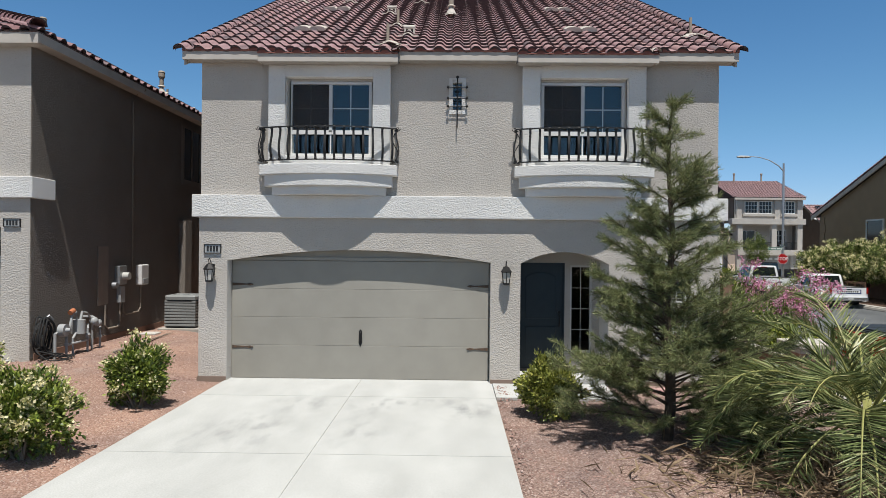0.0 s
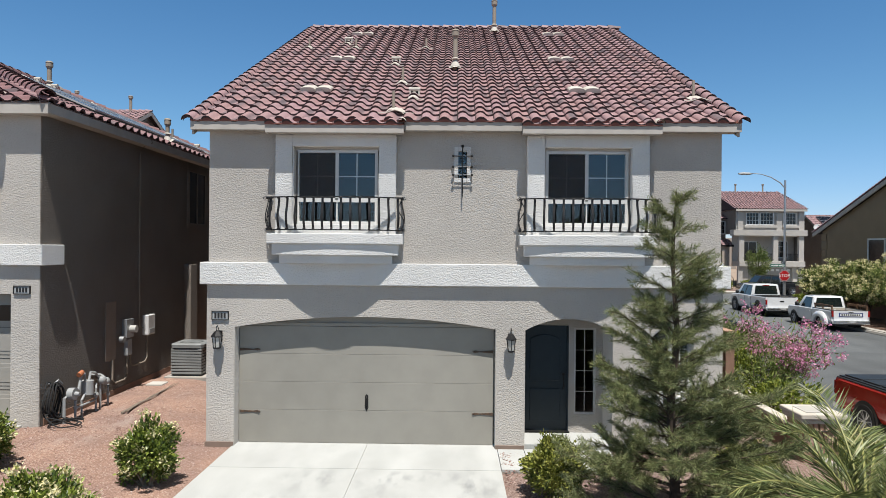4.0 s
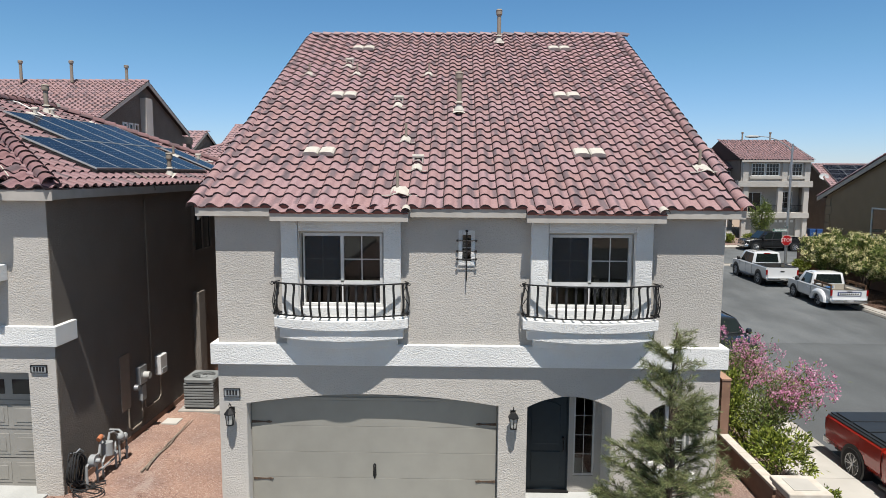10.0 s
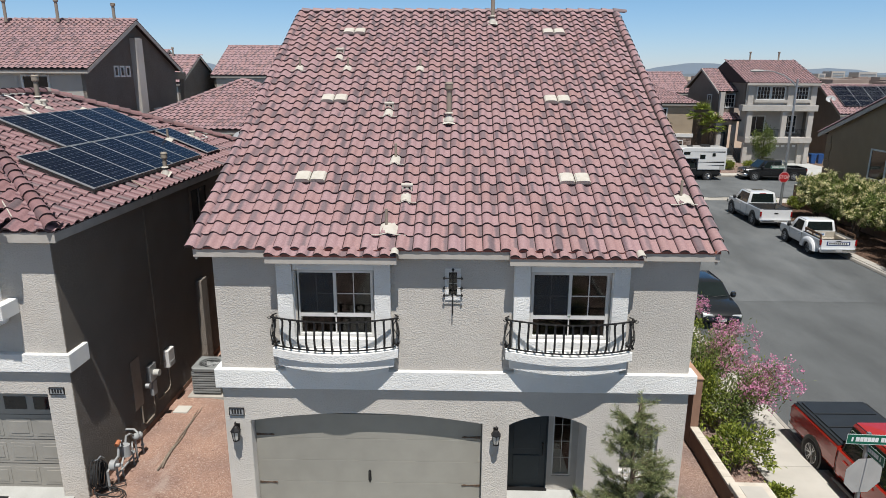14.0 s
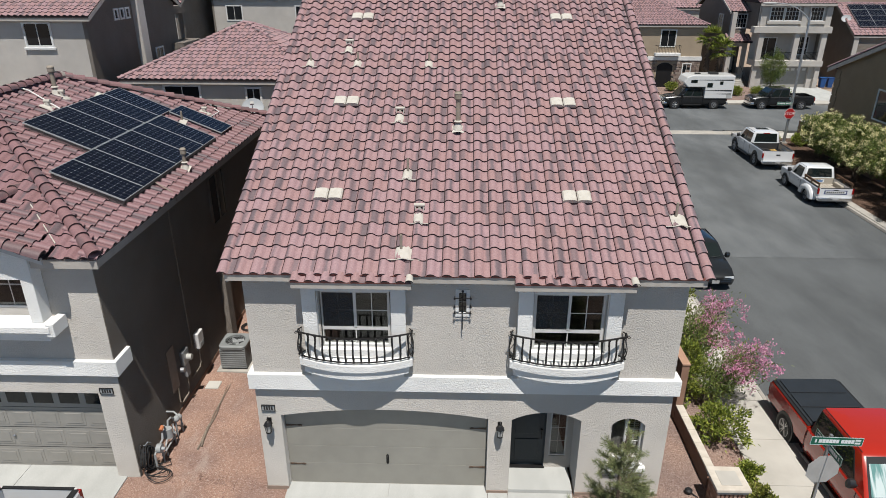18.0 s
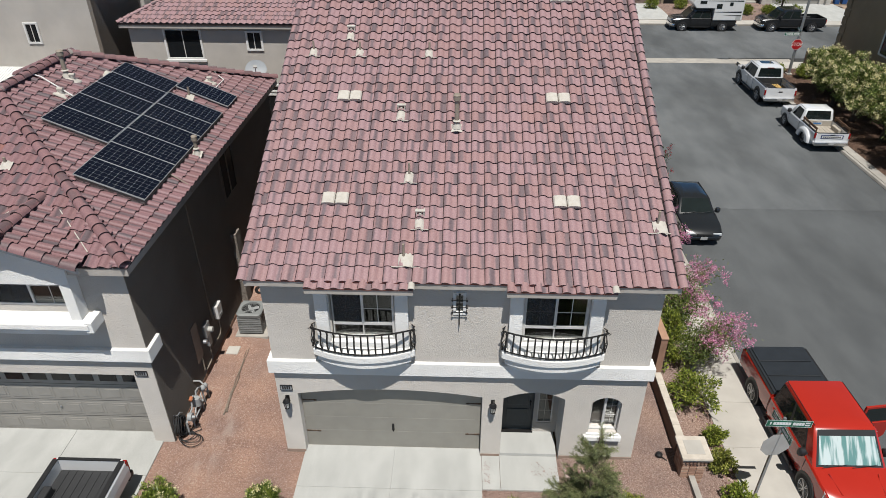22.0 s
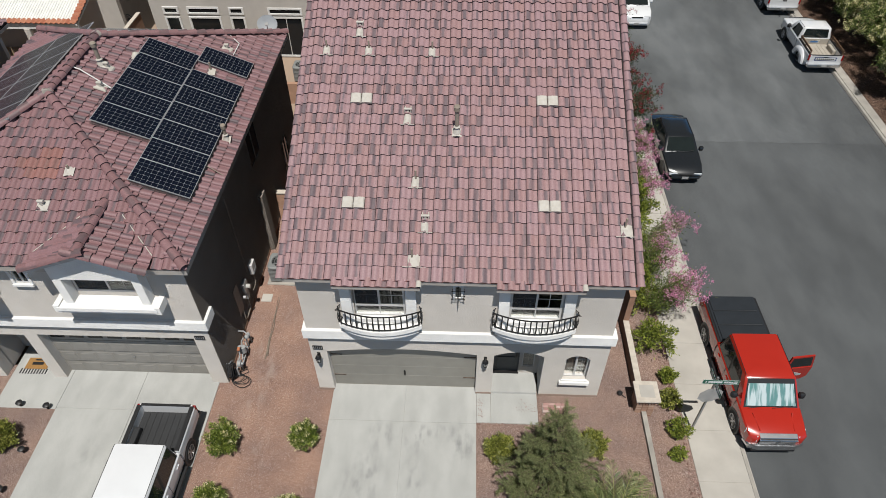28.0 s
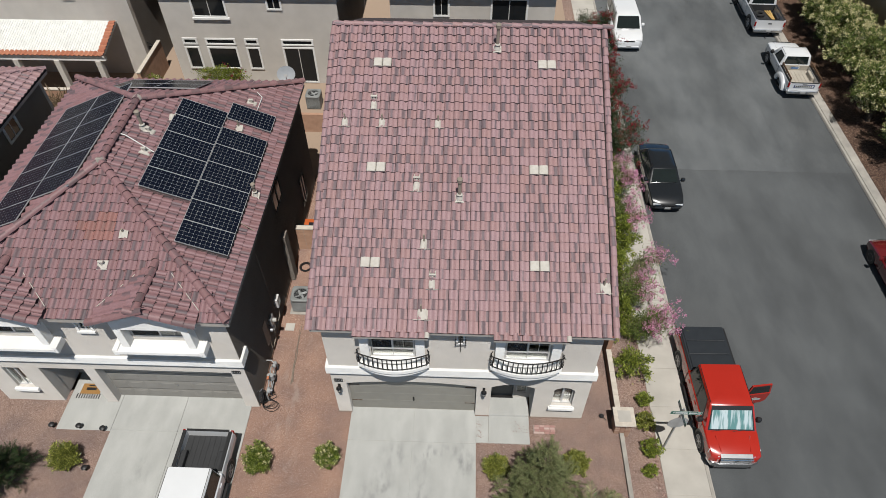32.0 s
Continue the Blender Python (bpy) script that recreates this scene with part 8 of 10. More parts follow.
def wheel(parent, x, y, r, w, spokes=6, rim=None, sgn=1):
    t = part("wheel", Build().loft([[(x + dx, y + rr * math.cos(a), r + rr * math.sin(a)) for a in [j * math.pi / 14 for j in range(28)]]
                                   for dx, rr in ((-w / 2, r * 0.62), (-w / 2, r * 0.93), (-w * 0.32, r), (w * 0.32, r), (w / 2, r * 0.93), (w / 2, r * 0.62), (w * 0.05, r * 0.60))], caps=False), RUBBER, parent, smooth=True)
    s = x + sgn * (w / 2)
    b = Build().tube([(s - sgn * 0.005, y + r * 0.63 * math.cos(a), r + r * 0.63 * math.sin(a)) for a in [j * math.pi / 12 for j in range(24)]], 0.011, 6, closed=True)
    for k in range(spokes):
        for tw in (-0.17, 0.17):
            # split spokes: a tapered bar each, dished towards the hub
            a = k * 2 * math.pi / spokes
            c0, d0, c1, d1 = math.cos(a + tw * 0.6), math.sin(a + tw * 0.6), math.cos(a + tw), math.sin(a + tw)
            p, q = Vector((s - sgn * 0.028, y + 0.05 * c0, r + 0.05 * d0)), Vector((s - sgn * 0.008, y + r * 0.62 * c1, r + r * 0.62 * d1))
            b.tube([tuple(p), tuple(q)], [0.020, 0.013], 5)
    b.cyl((s - sgn * 0.05, y, r), (s - sgn * 0.002, y, r), 0.065, 0.045, n=10)
    part("rim", b, rim or STEEL, t)
    part("hub", Build().cyl((s - sgn * 0.12, y, r), (s - sgn * 0.075, y, r), r * 0.64, n=20), BLACK, t)


def ring(y, w, z0, z1, crown=0.03, tuck=0.07, edge=0.06):
    """A body section: rounded sill, upright side, soft shoulder and crowned top."""
    left = [(-w + tuck, y, z0), (-w, y, z0 + 0.14), (-w - 0.012, y, (z0 + z1) / 2), (-w, y, z1 - edge), (-w + edge * 0.7, y, z1 - 0.012), (-w * 0.5, y, z1 + crown * 0.8)]
    return left + [(0, y, z1 + crown)] + [(-x, yy, z) for x, yy, z in left[::-1]]


def patch(p, a0, a1, c0, c1, lift):
    """Part of a four-cornered face (low left, low right, high right, high left), lifted outwards."""
    p = [Vector(v) for v in p]
    f = lambda u, v: (p[0] * (1 - u) + p[1] * u) * (1 - v) + (p[3] * (1 - u) + p[2] * u) * v
    n = (p[1] - p[0]).cross(p[3] - p[0]).normalized()
    q = [f(a0, c0), f(a1, c0), f(a1, c1), f(a0, c1)]
    return Build().add([v + n * lift for v in q] + [v - n * 0.02 for v in q], [(0, 1, 2, 3), (0, 4, 5, 1), (1, 5, 6, 2), (2, 6, 7, 3), (3, 7, 4, 0)])


def greenhouse(t, mat, yb0, yb1, yt0, yt1, wb, wt, zb, zt, doors, shade=False, cab_label=""):
    """Cab above the belt line: pillars and roof in paint, glass on every side."""
    low = [(-wb, yb0, zb), (wb, yb0, zb), (wb, yb1, zb), (-wb, yb1, zb)]
    top = [(-wt, yt0, zt), (wt, yt0, zt), (wt, yt1, zt), (-wt, yt1, zt)]
    n = 8
    rings = []
    for s in (0.0, 0.5, 0.93, 1.0):
        w = wb + (wt - wb) * s - (0.03 if s == 1 else 0)
        y0, y1 = yb0 + (yt0 - yb0) * s + (0.03 if s == 1 else 0), yb1 + (yt1 - yb1) * s - (0.05 if s == 1 else 0)
        z = zb + (zt - zb) * s
        r = 0.06
        rings.append([(-w + r, y0, z), (w - r, y0, z), (w, y0 + r, z), (w, y1 - r, z), (w - r, y1, z), (-w + r, y1, z), (-w, y1 - r, z), (-w, y0 + r, z)])
    rings.append([(x * 0.55, (yt0 + yt1) / 2 + (y - (yt0 + yt1) / 2) * 0.6, zt + 0.035) for x, y, z in rings[-1]])
    cab = part("cab", Build().loft(rings), mat, t, cab_label, bevel=0.0, smooth=True)
    part("windscreen", patch([low[2], low[3], top[3], top[2]], 0.07, 0.93, 0.08, 0.80 if shade else 0.92, 0.012), SUNSHADE if shade else CARGLASS, cab, "windscreen with silver sunshade" if shade else "dark windscreen")
    if shade:
        part("screen_edge", patch([low[2], low[3], top[3], top[2]], 0.04, 0.96, 0.03, 0.96, 0.006), BLACK, cab)
    part("rear_window", patch([low[0], low[1], top[1], top[0]], 0.10, 0.90, 0.12, 0.88, 0.012), CARGLASS, cab)
    for s in (-1, 1):
        part("roof_trim", Build().tube([(s * (wt - 0.035), yt0 + 0.05, zt + 0.004), (s * (wt - 0.035), (yt0 + yt1) / 2, zt + 0.010), (s * (wt - 0.035), yt1 - 0.08, zt + 0.004)], 0.009, 5), BLACK, cab)
        base = Vector(low[2]).lerp(Vector(low[3]), 0.12 if s > 0 else 0.52) + Vector((0, 0.03, 0.05))
        tip = Vector(low[2]).lerp(Vector(low[3]), 0.46 if s > 0 else 0.86) + Vector((0, -0.02, 0.12))
        part("wiper", Build().tube([tuple(base), tuple(tip)], [0.011, 0.006], 5), BLACK, cab)
    for side, f in ((1, [low[1], low[2], top[2], top[1]]), (-1, [low[3], low[0], top[0], top[3]])):
        lo, hi = min(a for a, c in doors) - 0.02, max(c for a, c in doors) + 0.02
        part("window_surround", patch(f, *((lo, hi) if side > 0 else (1 - hi, 1 - lo)), 0.04, 0.89, 0.006), BLACK, cab)
        for a, c in doors:
            if side < 0:
                a, c = 1 - c, 1 - a
            part("side_window", patch(f, a, c, 0.06, 0.86, 0.010), CARGLASS, cab)
    return cab


def mirror(t, x, y, z, mat):
    s = 1 if x > 0 else -1
    b = Build().loft([[(x + s * dx, y + w * math.cos(a), z + h * math.sin(a)) for a in [j * math.pi / 5 for j in range(10)]] for dx, w, h in ((0.06, 0.05, 0.08), (0.10, 0.10, 0.13), (0.22, 0.10, 0.13), (0.27, 0.05, 0.09))])
    b.cyl((x, y, z - 0.06), (x + s * 0.10, y, z - 0.04), 0.03, n=6)
    part("mirror", b, mat, t, smooth=True)


def pickup(label, mat, m, L=5.85, W=1.0, crew=True, cover=False, shade=False, liner=BEDLINER, group="parked pickup trucks", grille=CHROME, name="pickup_truck", hood_z=1.12, belt=1.18, roof=1.92, wr=0.40,
           bed_front=-0.62, tail_paint=None, open_door=False, steps=True, flare=0.055, cowl=1.52):
    """A pickup: front clip, doors, cab, open bed with liner or tonneau."""
    t = thing(name, (0, 0, 0), label, "pickup truck", group)
    F, R = L / 2, -L / 2
    cowl = cowl if crew else bed_front + 1.62
    front = [ring(y, w, z0, z1, c) for y, w, z0, z1, c in ((F - 0.06, W * 0.80, 0.55, 0.98, 0.01), (F - 0.16, W * 0.93, 0.42, hood_z - 0.07, 0.02), (F - 0.6, W * 0.98, 0.40, hood_z - 0.01, 0.035), (cowl + 0.25, W, 0.40, belt - 0.01, 0.03), (cowl - 0.1, W, 0.40, belt, 0.0))]
    body = part("front_body", Build().loft(front), mat, t, smooth=True)
    part("door_body", Build().loft([ring(y, W, 0.40, belt, 0.0) for y in (cowl - 0.1, (cowl + bed_front) / 2, bed_front)]), mat, t, smooth=True)
    part("hood_scoop", Build().prism([(-0.38, F - 1.0), (0.38, F - 1.0), (0.46, cowl + 0.35), (-0.46, cowl + 0.35)], "z", hood_z + 0.01, hood_z + 0.035), mat, body, bevel=0.012)
    # bed
    bz, fl = belt + 0.02, 0.78
    gap = bed_front - 0.035
    inner = W - 0.14
    bed = part("bed_floor", Build().box(-inner, inner, R + 0.08, gap - 0.05, fl - 0.05, fl), liner, t)
    for i in range(7):
        x = -inner + 0.18 + i * (2 * inner - 0.36) / 6
        part("floor_rib", Build().box(x - 0.045, x + 0.045, R + 0.12, gap - 0.1, fl, fl + 0.018), liner, bed)
    part("bulkhead", Build().box(-inner, inner, gap - 0.05, gap, 0.5, bz), liner if not cover else mat, t)
    for s in (-1, 1):
        pr = [(s * (W - 0.07), 0.48), (s * W, 0.60), (s * (W + 0.012), 0.85), (s * W, bz - 0.05), (s * (W - 0.03), bz), (s * inner, bz), (s * inner, 0.48)]
        part("bed_side", Build().prism(pr, "y", R + 0.05, gap), mat, t, smooth=False)
        part("bed_rail", Build().box(*sorted((s * (W - 0.02), s * (inner - 0.015))), R + 0.06, gap - 0.01, bz, bz + 0.022), BLACK, t, bevel=0.006)
        if not cover:
            part("wheel_hump", Build().box(*sorted((s * inner, s * (inner - 0.20))), R + 0.75, R + 1.65, fl, fl + 0.26), liner, bed, bevel=0.04)
    tg = part("tailgate", Build().box(-inner - 0.05, inner + 0.05, R, R + 0.07, 0.60, bz), tail_paint or mat, t, bevel=0.012)
    part("tailgate_cap", Build().box(-inner, inner, R - 0.004, R + 0.075, bz, bz + 0.02), BLACK, tg)
    part("tailgate_handle", Build().box(-0.13, 0.13, R - 0.012, R, 0.98, 1.06), BLACK, tg, bevel=0.006)
    part("plate", Build().box(-0.16, 0.16, R - 0.16, R - 0.15, 0.50, 0.62), PLATE, tg)
    for s in (-1, 1):
        part("tail_lamp", Build().box(*sorted((s * (W + 0.006), s * (inner + 0.05))), R - 0.005, R + 0.10, 0.80, 1.12), TAIL, t, bevel=0.01)
        part("head_lamp", Build().loft([[(s * x, y, z) for x, y, z in q] for q in ([(W * 0.94, F - 0.42, 0.84), (W * 0.62, F - 0.14, 0.80), (W * 0.62, F - 0.14, hood_z - 0.09), (W * 0.94, F - 0.44, hood_z - 0.07)],
                                                                      [(W * 0.972, F - 0.36, 0.86), (W * 0.66, F - 0.03, 0.82), (W * 0.66, F - 0.09, hood_z - 0.10), (W * 0.955, F - 0.36, hood_z - 0.085)])]), HEADLIGHT, t)
    if cover:
        c = part("tonneau", Build().box(-inner - 0.04, inner + 0.04, R + 0.02, gap, bz + 0.022, bz + 0.05), VINYL_BLACK, t, "black folding tonneau cover", bevel=0.01)
        n = 3
        w = (gap - R - 0.16) / n
        for i in range(n):
            part("tonneau_panel", Build().box(-inner + 0.04, inner - 0.04, R + 0.10 + i * w + 0.03, R + 0.10 + (i + 1) * w - 0.03, bz + 0.05, bz + 0.085), VINYL_BLACK, c, bevel=0.012)
    # bumpers and grille
    part("front_bumper", Build().loft([ring(F - 0.28, W * 0.98, 0.40, 0.68, 0.0), ring(F - 0.06, W * 0.90, 0.40, 0.68, 0.0), ring(F + 0.03, W * 0.62, 0.42, 0.66, 0.0)]), grille, t, smooth=True)
    part("air_dam", Build().box(-W * 0.7, W * 0.7, F - 0.25, F + 0.02, 0.30, 0.43), BLACK, t, bevel=0.02)
    g = part("grille", Build().box(-W * 0.60, W * 0.60, F - 0.12, F - 0.02, 0.70, 1.03), BLACK, t, bevel=0.02)
    for i in range(4):
        part("grille_bar", Build().box(-W * 0.58, W * 0.58, F - 0.03, F + 0.0, 0.735 + 0.075 * i, 0.775 + 0.075 * i), grille, g, bevel=0.006)
    part("badge", Build().cyl((0, F - 0.01, 0.87), (0, F + 0.012, 0.87), 0.075, n=14), grille, g)
    part("grille_cap", Build().prism([(F - 0.20, hood_z - 0.035), (F - 0.05, hood_z - 0.085), (F + 0.015, hood_z - 0.17), (F - 0.10, hood_z - 0.17)], "x", -W * 0.60, W * 0.60), grille, t, bevel=0.012)
    for s in (-1, 1):
        part("hood_crease", Build().tube([(s * 0.64 * W, cowl + 0.40, belt + 0.012), (s * 0.60 * W, F - 0.7, hood_z + 0.006), (s * 0.55 * W, F - 0.28, hood_z - 0.035)], 0.022, 6), mat, body, smooth=True)
    part("rear_bumper", Build().box(-W * 0.95, W * 0.95, R - 0.15, R + 0.10, 0.42, 0.60), grille, t, bevel=0.03)
    # wheels and arches
    for y in (F - 1.02, R + 1.20):
        for s in (-1, 1):
            part("wheel_arch", Build().cyl((s * (W - 0.25), y, wr + 0.02), (s * (W + 0.016), y, wr + 0.02), wr + flare, n=24), BLACK, t)
            wheel(t, s * (W - 0.10), y, wr, 0.26, 6, None, s)
    if steps:
        for s in (-1, 1):
            part("side_step", Build().box(*sorted((s * (W - 0.05), s * (W + 0.08))), bed_front + 0.05, cowl - 0.35, 0.36, 0.42), BLACK, t, bevel=0.02)
    part("underbody", Build().box(-W * 0.8, W * 0.8, R + 0.15, F - 0.2, 0.34, 0.62), BLACK, t)
    doors = ((0.05, 0.42), (0.47, 0.80)) if crew else ((0.10, 0.72),)
    greenhouse(t, mat, bed_front + 0.02, cowl + (0.20 if crew else 0.05), bed_front + 0.09, cowl - 0.50, W * 0.965, W * 0.82, belt - 0.02, roof, doors, shade)
    for s in (-1, 1):
        mirror(t, s * W * 0.95, cowl - 0.22, belt + 0.12, BLACK)
        for y in ((bed_front + 0.35, bed_front + 1.30) if crew else (bed_front + 0.25,)):
            part("door_handle", Build().box(*sorted((s * (W + 0.01), s * (W + 0.035))), y - 0.09, y + 0.09, belt - 0.22, belt - 0.18), mat if crew else CHROME, t, bevel=0.008)
        for y in ((bed_front + 0.02, bed_front + 1.02, cowl - 0.12) if crew else (bed_front + 0.02, cowl - 0.12)):
            part("door_seam", Build().box(*sorted((s * (W + 0.004), s * (W + 0.0135))), y - 0.005, y + 0.005, 0.46, belt - 0.05), BLACK, t)
    if open_door:
        # rear door on the left side, swung out
        hinge = Matrix.Translation((-W - 0.01, bed_front + 1.02, 0)) @ Matrix.Rotation(radians(-82), 4, "Z")
        d = part("open_door", Build().prism([(-0.98, 0.62), (-0.80, 0.46), (0, 0.46), (0, belt + 0.0), (-1.0, belt)], "x", -0.05, 0.05, hinge), mat, t, "rear door standing open", bevel=0.012)
        part("door_window_frame", Build().prism([(-1.0, belt), (0, belt), (-0.06, roof - 0.12), (-0.86, roof - 0.12), ], "x", -0.03, 0.03, hinge), mat, d, bevel=0.006)
        part("door_glass", Build().prism([(-0.92, belt + 0.05), (-0.08, belt + 0.05), (-0.12, roof - 0.19), (-0.80, roof - 0.19)], "x", -0.036, 0.036, hinge), CARGLASS, d)
        part("door_trim", Build().prism([(-0.9, 0.6), (-0.1, 0.55), (-0.1, belt - 0.05), (-0.92, belt - 0.05)], "x", 0.05, 0.062, hinge), BLACK, d)
        part("decal", Build().prism([(-0.70, 0.72), (-0.15, 0.72), (-0.12, 0.78), (-0.45, 0.92), (-0.72, 0.80)], "x", -0.056, -0.0515, hinge), PLATE, d, "pale abstract decal")
    t.matrix_basis = m
    return t


RED_P, WHITE_P, BLACK_P, DARK_P = paint("red_paint", (0.40, 0.020, 0.010)), paint("white_paint_gloss", (0.72, 0.73, 0.74)), paint("black_paint", (0.010, 0.011, 0.013)), paint("charcoal_paint", (0.012, 0.014, 0.017))
pickup("red crew-cab pickup with black bed cover, its rear door open", RED_P, pose(10.33, 13.30, ROAD_Z, 0, 0, 181), cover=True, shade=True, open_door=True, bed_front=-0.74, cowl=1.66)
wt = pickup("white crew-cab pickup with open black-lined bed, on the drive", WHITE_P, pose(-9.17, 7.80, NEXT, 0, 0, 180), 5.2, 0.93, True, liner=BEDLINER, wr=0.37, bed_front=-0.98, belt=1.12, hood_z=1.06, roof=1.80, grille=BLACK)
pickup("white lifted crew-cab pickup with loaded open bed", WHITE_P, pose(21.08, 45.35, ROAD_Z, 0, 0, -1.5), 5.95, 1.02, True, wr=0.44, flare=0.12, belt=1.26, hood_z=1.22, roof=2.0, bed_front=-0.70)
ch = pickup("old white stepside pickup with wooden bed rails", WHITE_P, pose(21.0, 37.5, ROAD_Z, 0, 0, -1.5), 5.1, 0.98, False, liner=material("bare_bed", (0.42, 0.38, 0.32), 0.8, coords="object"), wr=0.37, belt=1.10, hood_z=1.08, roof=1.74, bed_front=-0.45, steps=False, name="classic_pickup_truck")
m = pose(21.0, 37.5, ROAD_Z, 0, 0, -1.5)


def fit_on(parent, name, b, mat, label="", smooth=False):
    ob = part(name, b, mat, None, label, smooth=smooth)
    ob.parent = parent
    return ob


WOOD = material("bed_rail_wood", (0.20, 0.11, 0.06), 0.7, (0.13, 0.07, 0.04), 12, coords="object")
for s in (-1, 1):
    fit_on(ch, "rear_fender", Build().loft([[(s * (0.96 + d), -1.40 + ry * math.cos(a), 0.37 + rz * math.sin(a)) for a in [j * math.pi / 16 for j in range(17)]] for d, ry, rz in ((-0.1, 0.86, 0.66), (0.10, 0.84, 0.63), (0.18, 0.76, 0.55), (0.20, 0.60, 0.46), (0.19, 0.43, 0.37), (0.08, 0.42, 0.36))], caps=False), WHITE_P, smooth=True)
    fit_on(ch, "bed_rail_board", Build().box(s * 0.90 - 0.02, s * 0.90 + 0.02, -2.45, -0.6, 1.28, 1.40), WOOD, "brown wooden rail board")
    for y in (-2.4, -1.5, -0.7):
        fit_on(ch, "rail_stake", Build().box(s * 0.90 - 0.03, s * 0.90 + 0.03, y - 0.03, y + 0.03, 1.10, 1.40), WOOD)
fit_on(ch, "tailgate_band", Build().box(-0.62, 0.62, -2.562, -2.551, 0.80, 1.02), material("navy_band", (0.015, 0.03, 0.14), 0.4), "navy band with white bars")
fit_on(ch, "tailgate_plate", Build().box(-0.56, 0.56, -2.568, -2.5625, 0.84, 0.98), SIGN_WHITE)
for i in range(9):
    fit_on(ch, "writing_bar", Build().box(-0.50 + 0.112 * i, -0.43 + 0.112 * i, -2.573, -2.5685, 0.87, 0.95), BLACK)
lift_truck = [o for o in bpy.data.objects if o.name.startswith("pickup_truck") and o.parent is None and abs(o.matrix_basis.translation.y - 45.35) < 0.01][0]
fit_on(lift_truck, "sunroof", Build().prism([(-0.42, 0.05), (0.42, 0.05), (0.40, 0.62), (-0.40, 0.62)], "z", 2.034, 2.046), CARGLASS, "dark glass sunroof")
fit_on(lift_truck, "brake_lamp", Build().box(-0.22, 0.22, -0.62, -0.585, 1.90, 1.95), TAIL)
fit_on(lift_truck, "tow_ball", Build().cyl((0, -3.10, 0.44), (0, -3.34, 0.44), 0.045, n=10), BLACK)
fit_on(ch, "bed_poster", Build().box(-0.30, 0.30, -0.535, -0.528, 0.86, 1.06), SIGN_WHITE, "white panel with a blue band on the bed's front")
fit_on(ch, "poster_band", Build().box(-0.22, 0.22, -0.541, -0.5355, 0.90, 0.99), material("poster_blue", (0.05, 0.17, 0.42), 0.5))
load = thing("spare_tyre", (20.8, 44.0, 0.2), "black spare tyre lying in the truck bed", "tyre")
part("tyre", Build().tube([(20.8 + 0.28 * math.cos(a), 44.0 + 0.28 * math.sin(a), 0.25) for a in [j * math.pi / 10 for j in range(20)]], 0.11, 8, closed=True), RUBBER, load, smooth=True)
for i in range(3):
    tagged(part("timber", Build().box(-0.05, 0.05, -0.8, 0.8, 0, 0.05, pose(21.4 + 0.12 * i, 44.1, 0.16 + 0.01 * i, 0, 0, 8 - 5 * i)), material("yellow_timber", (0.55, 0.36, 0.12), 0.7), None), "yellow timber length lying in the truck bed", "timber", "timber in the truck bed")


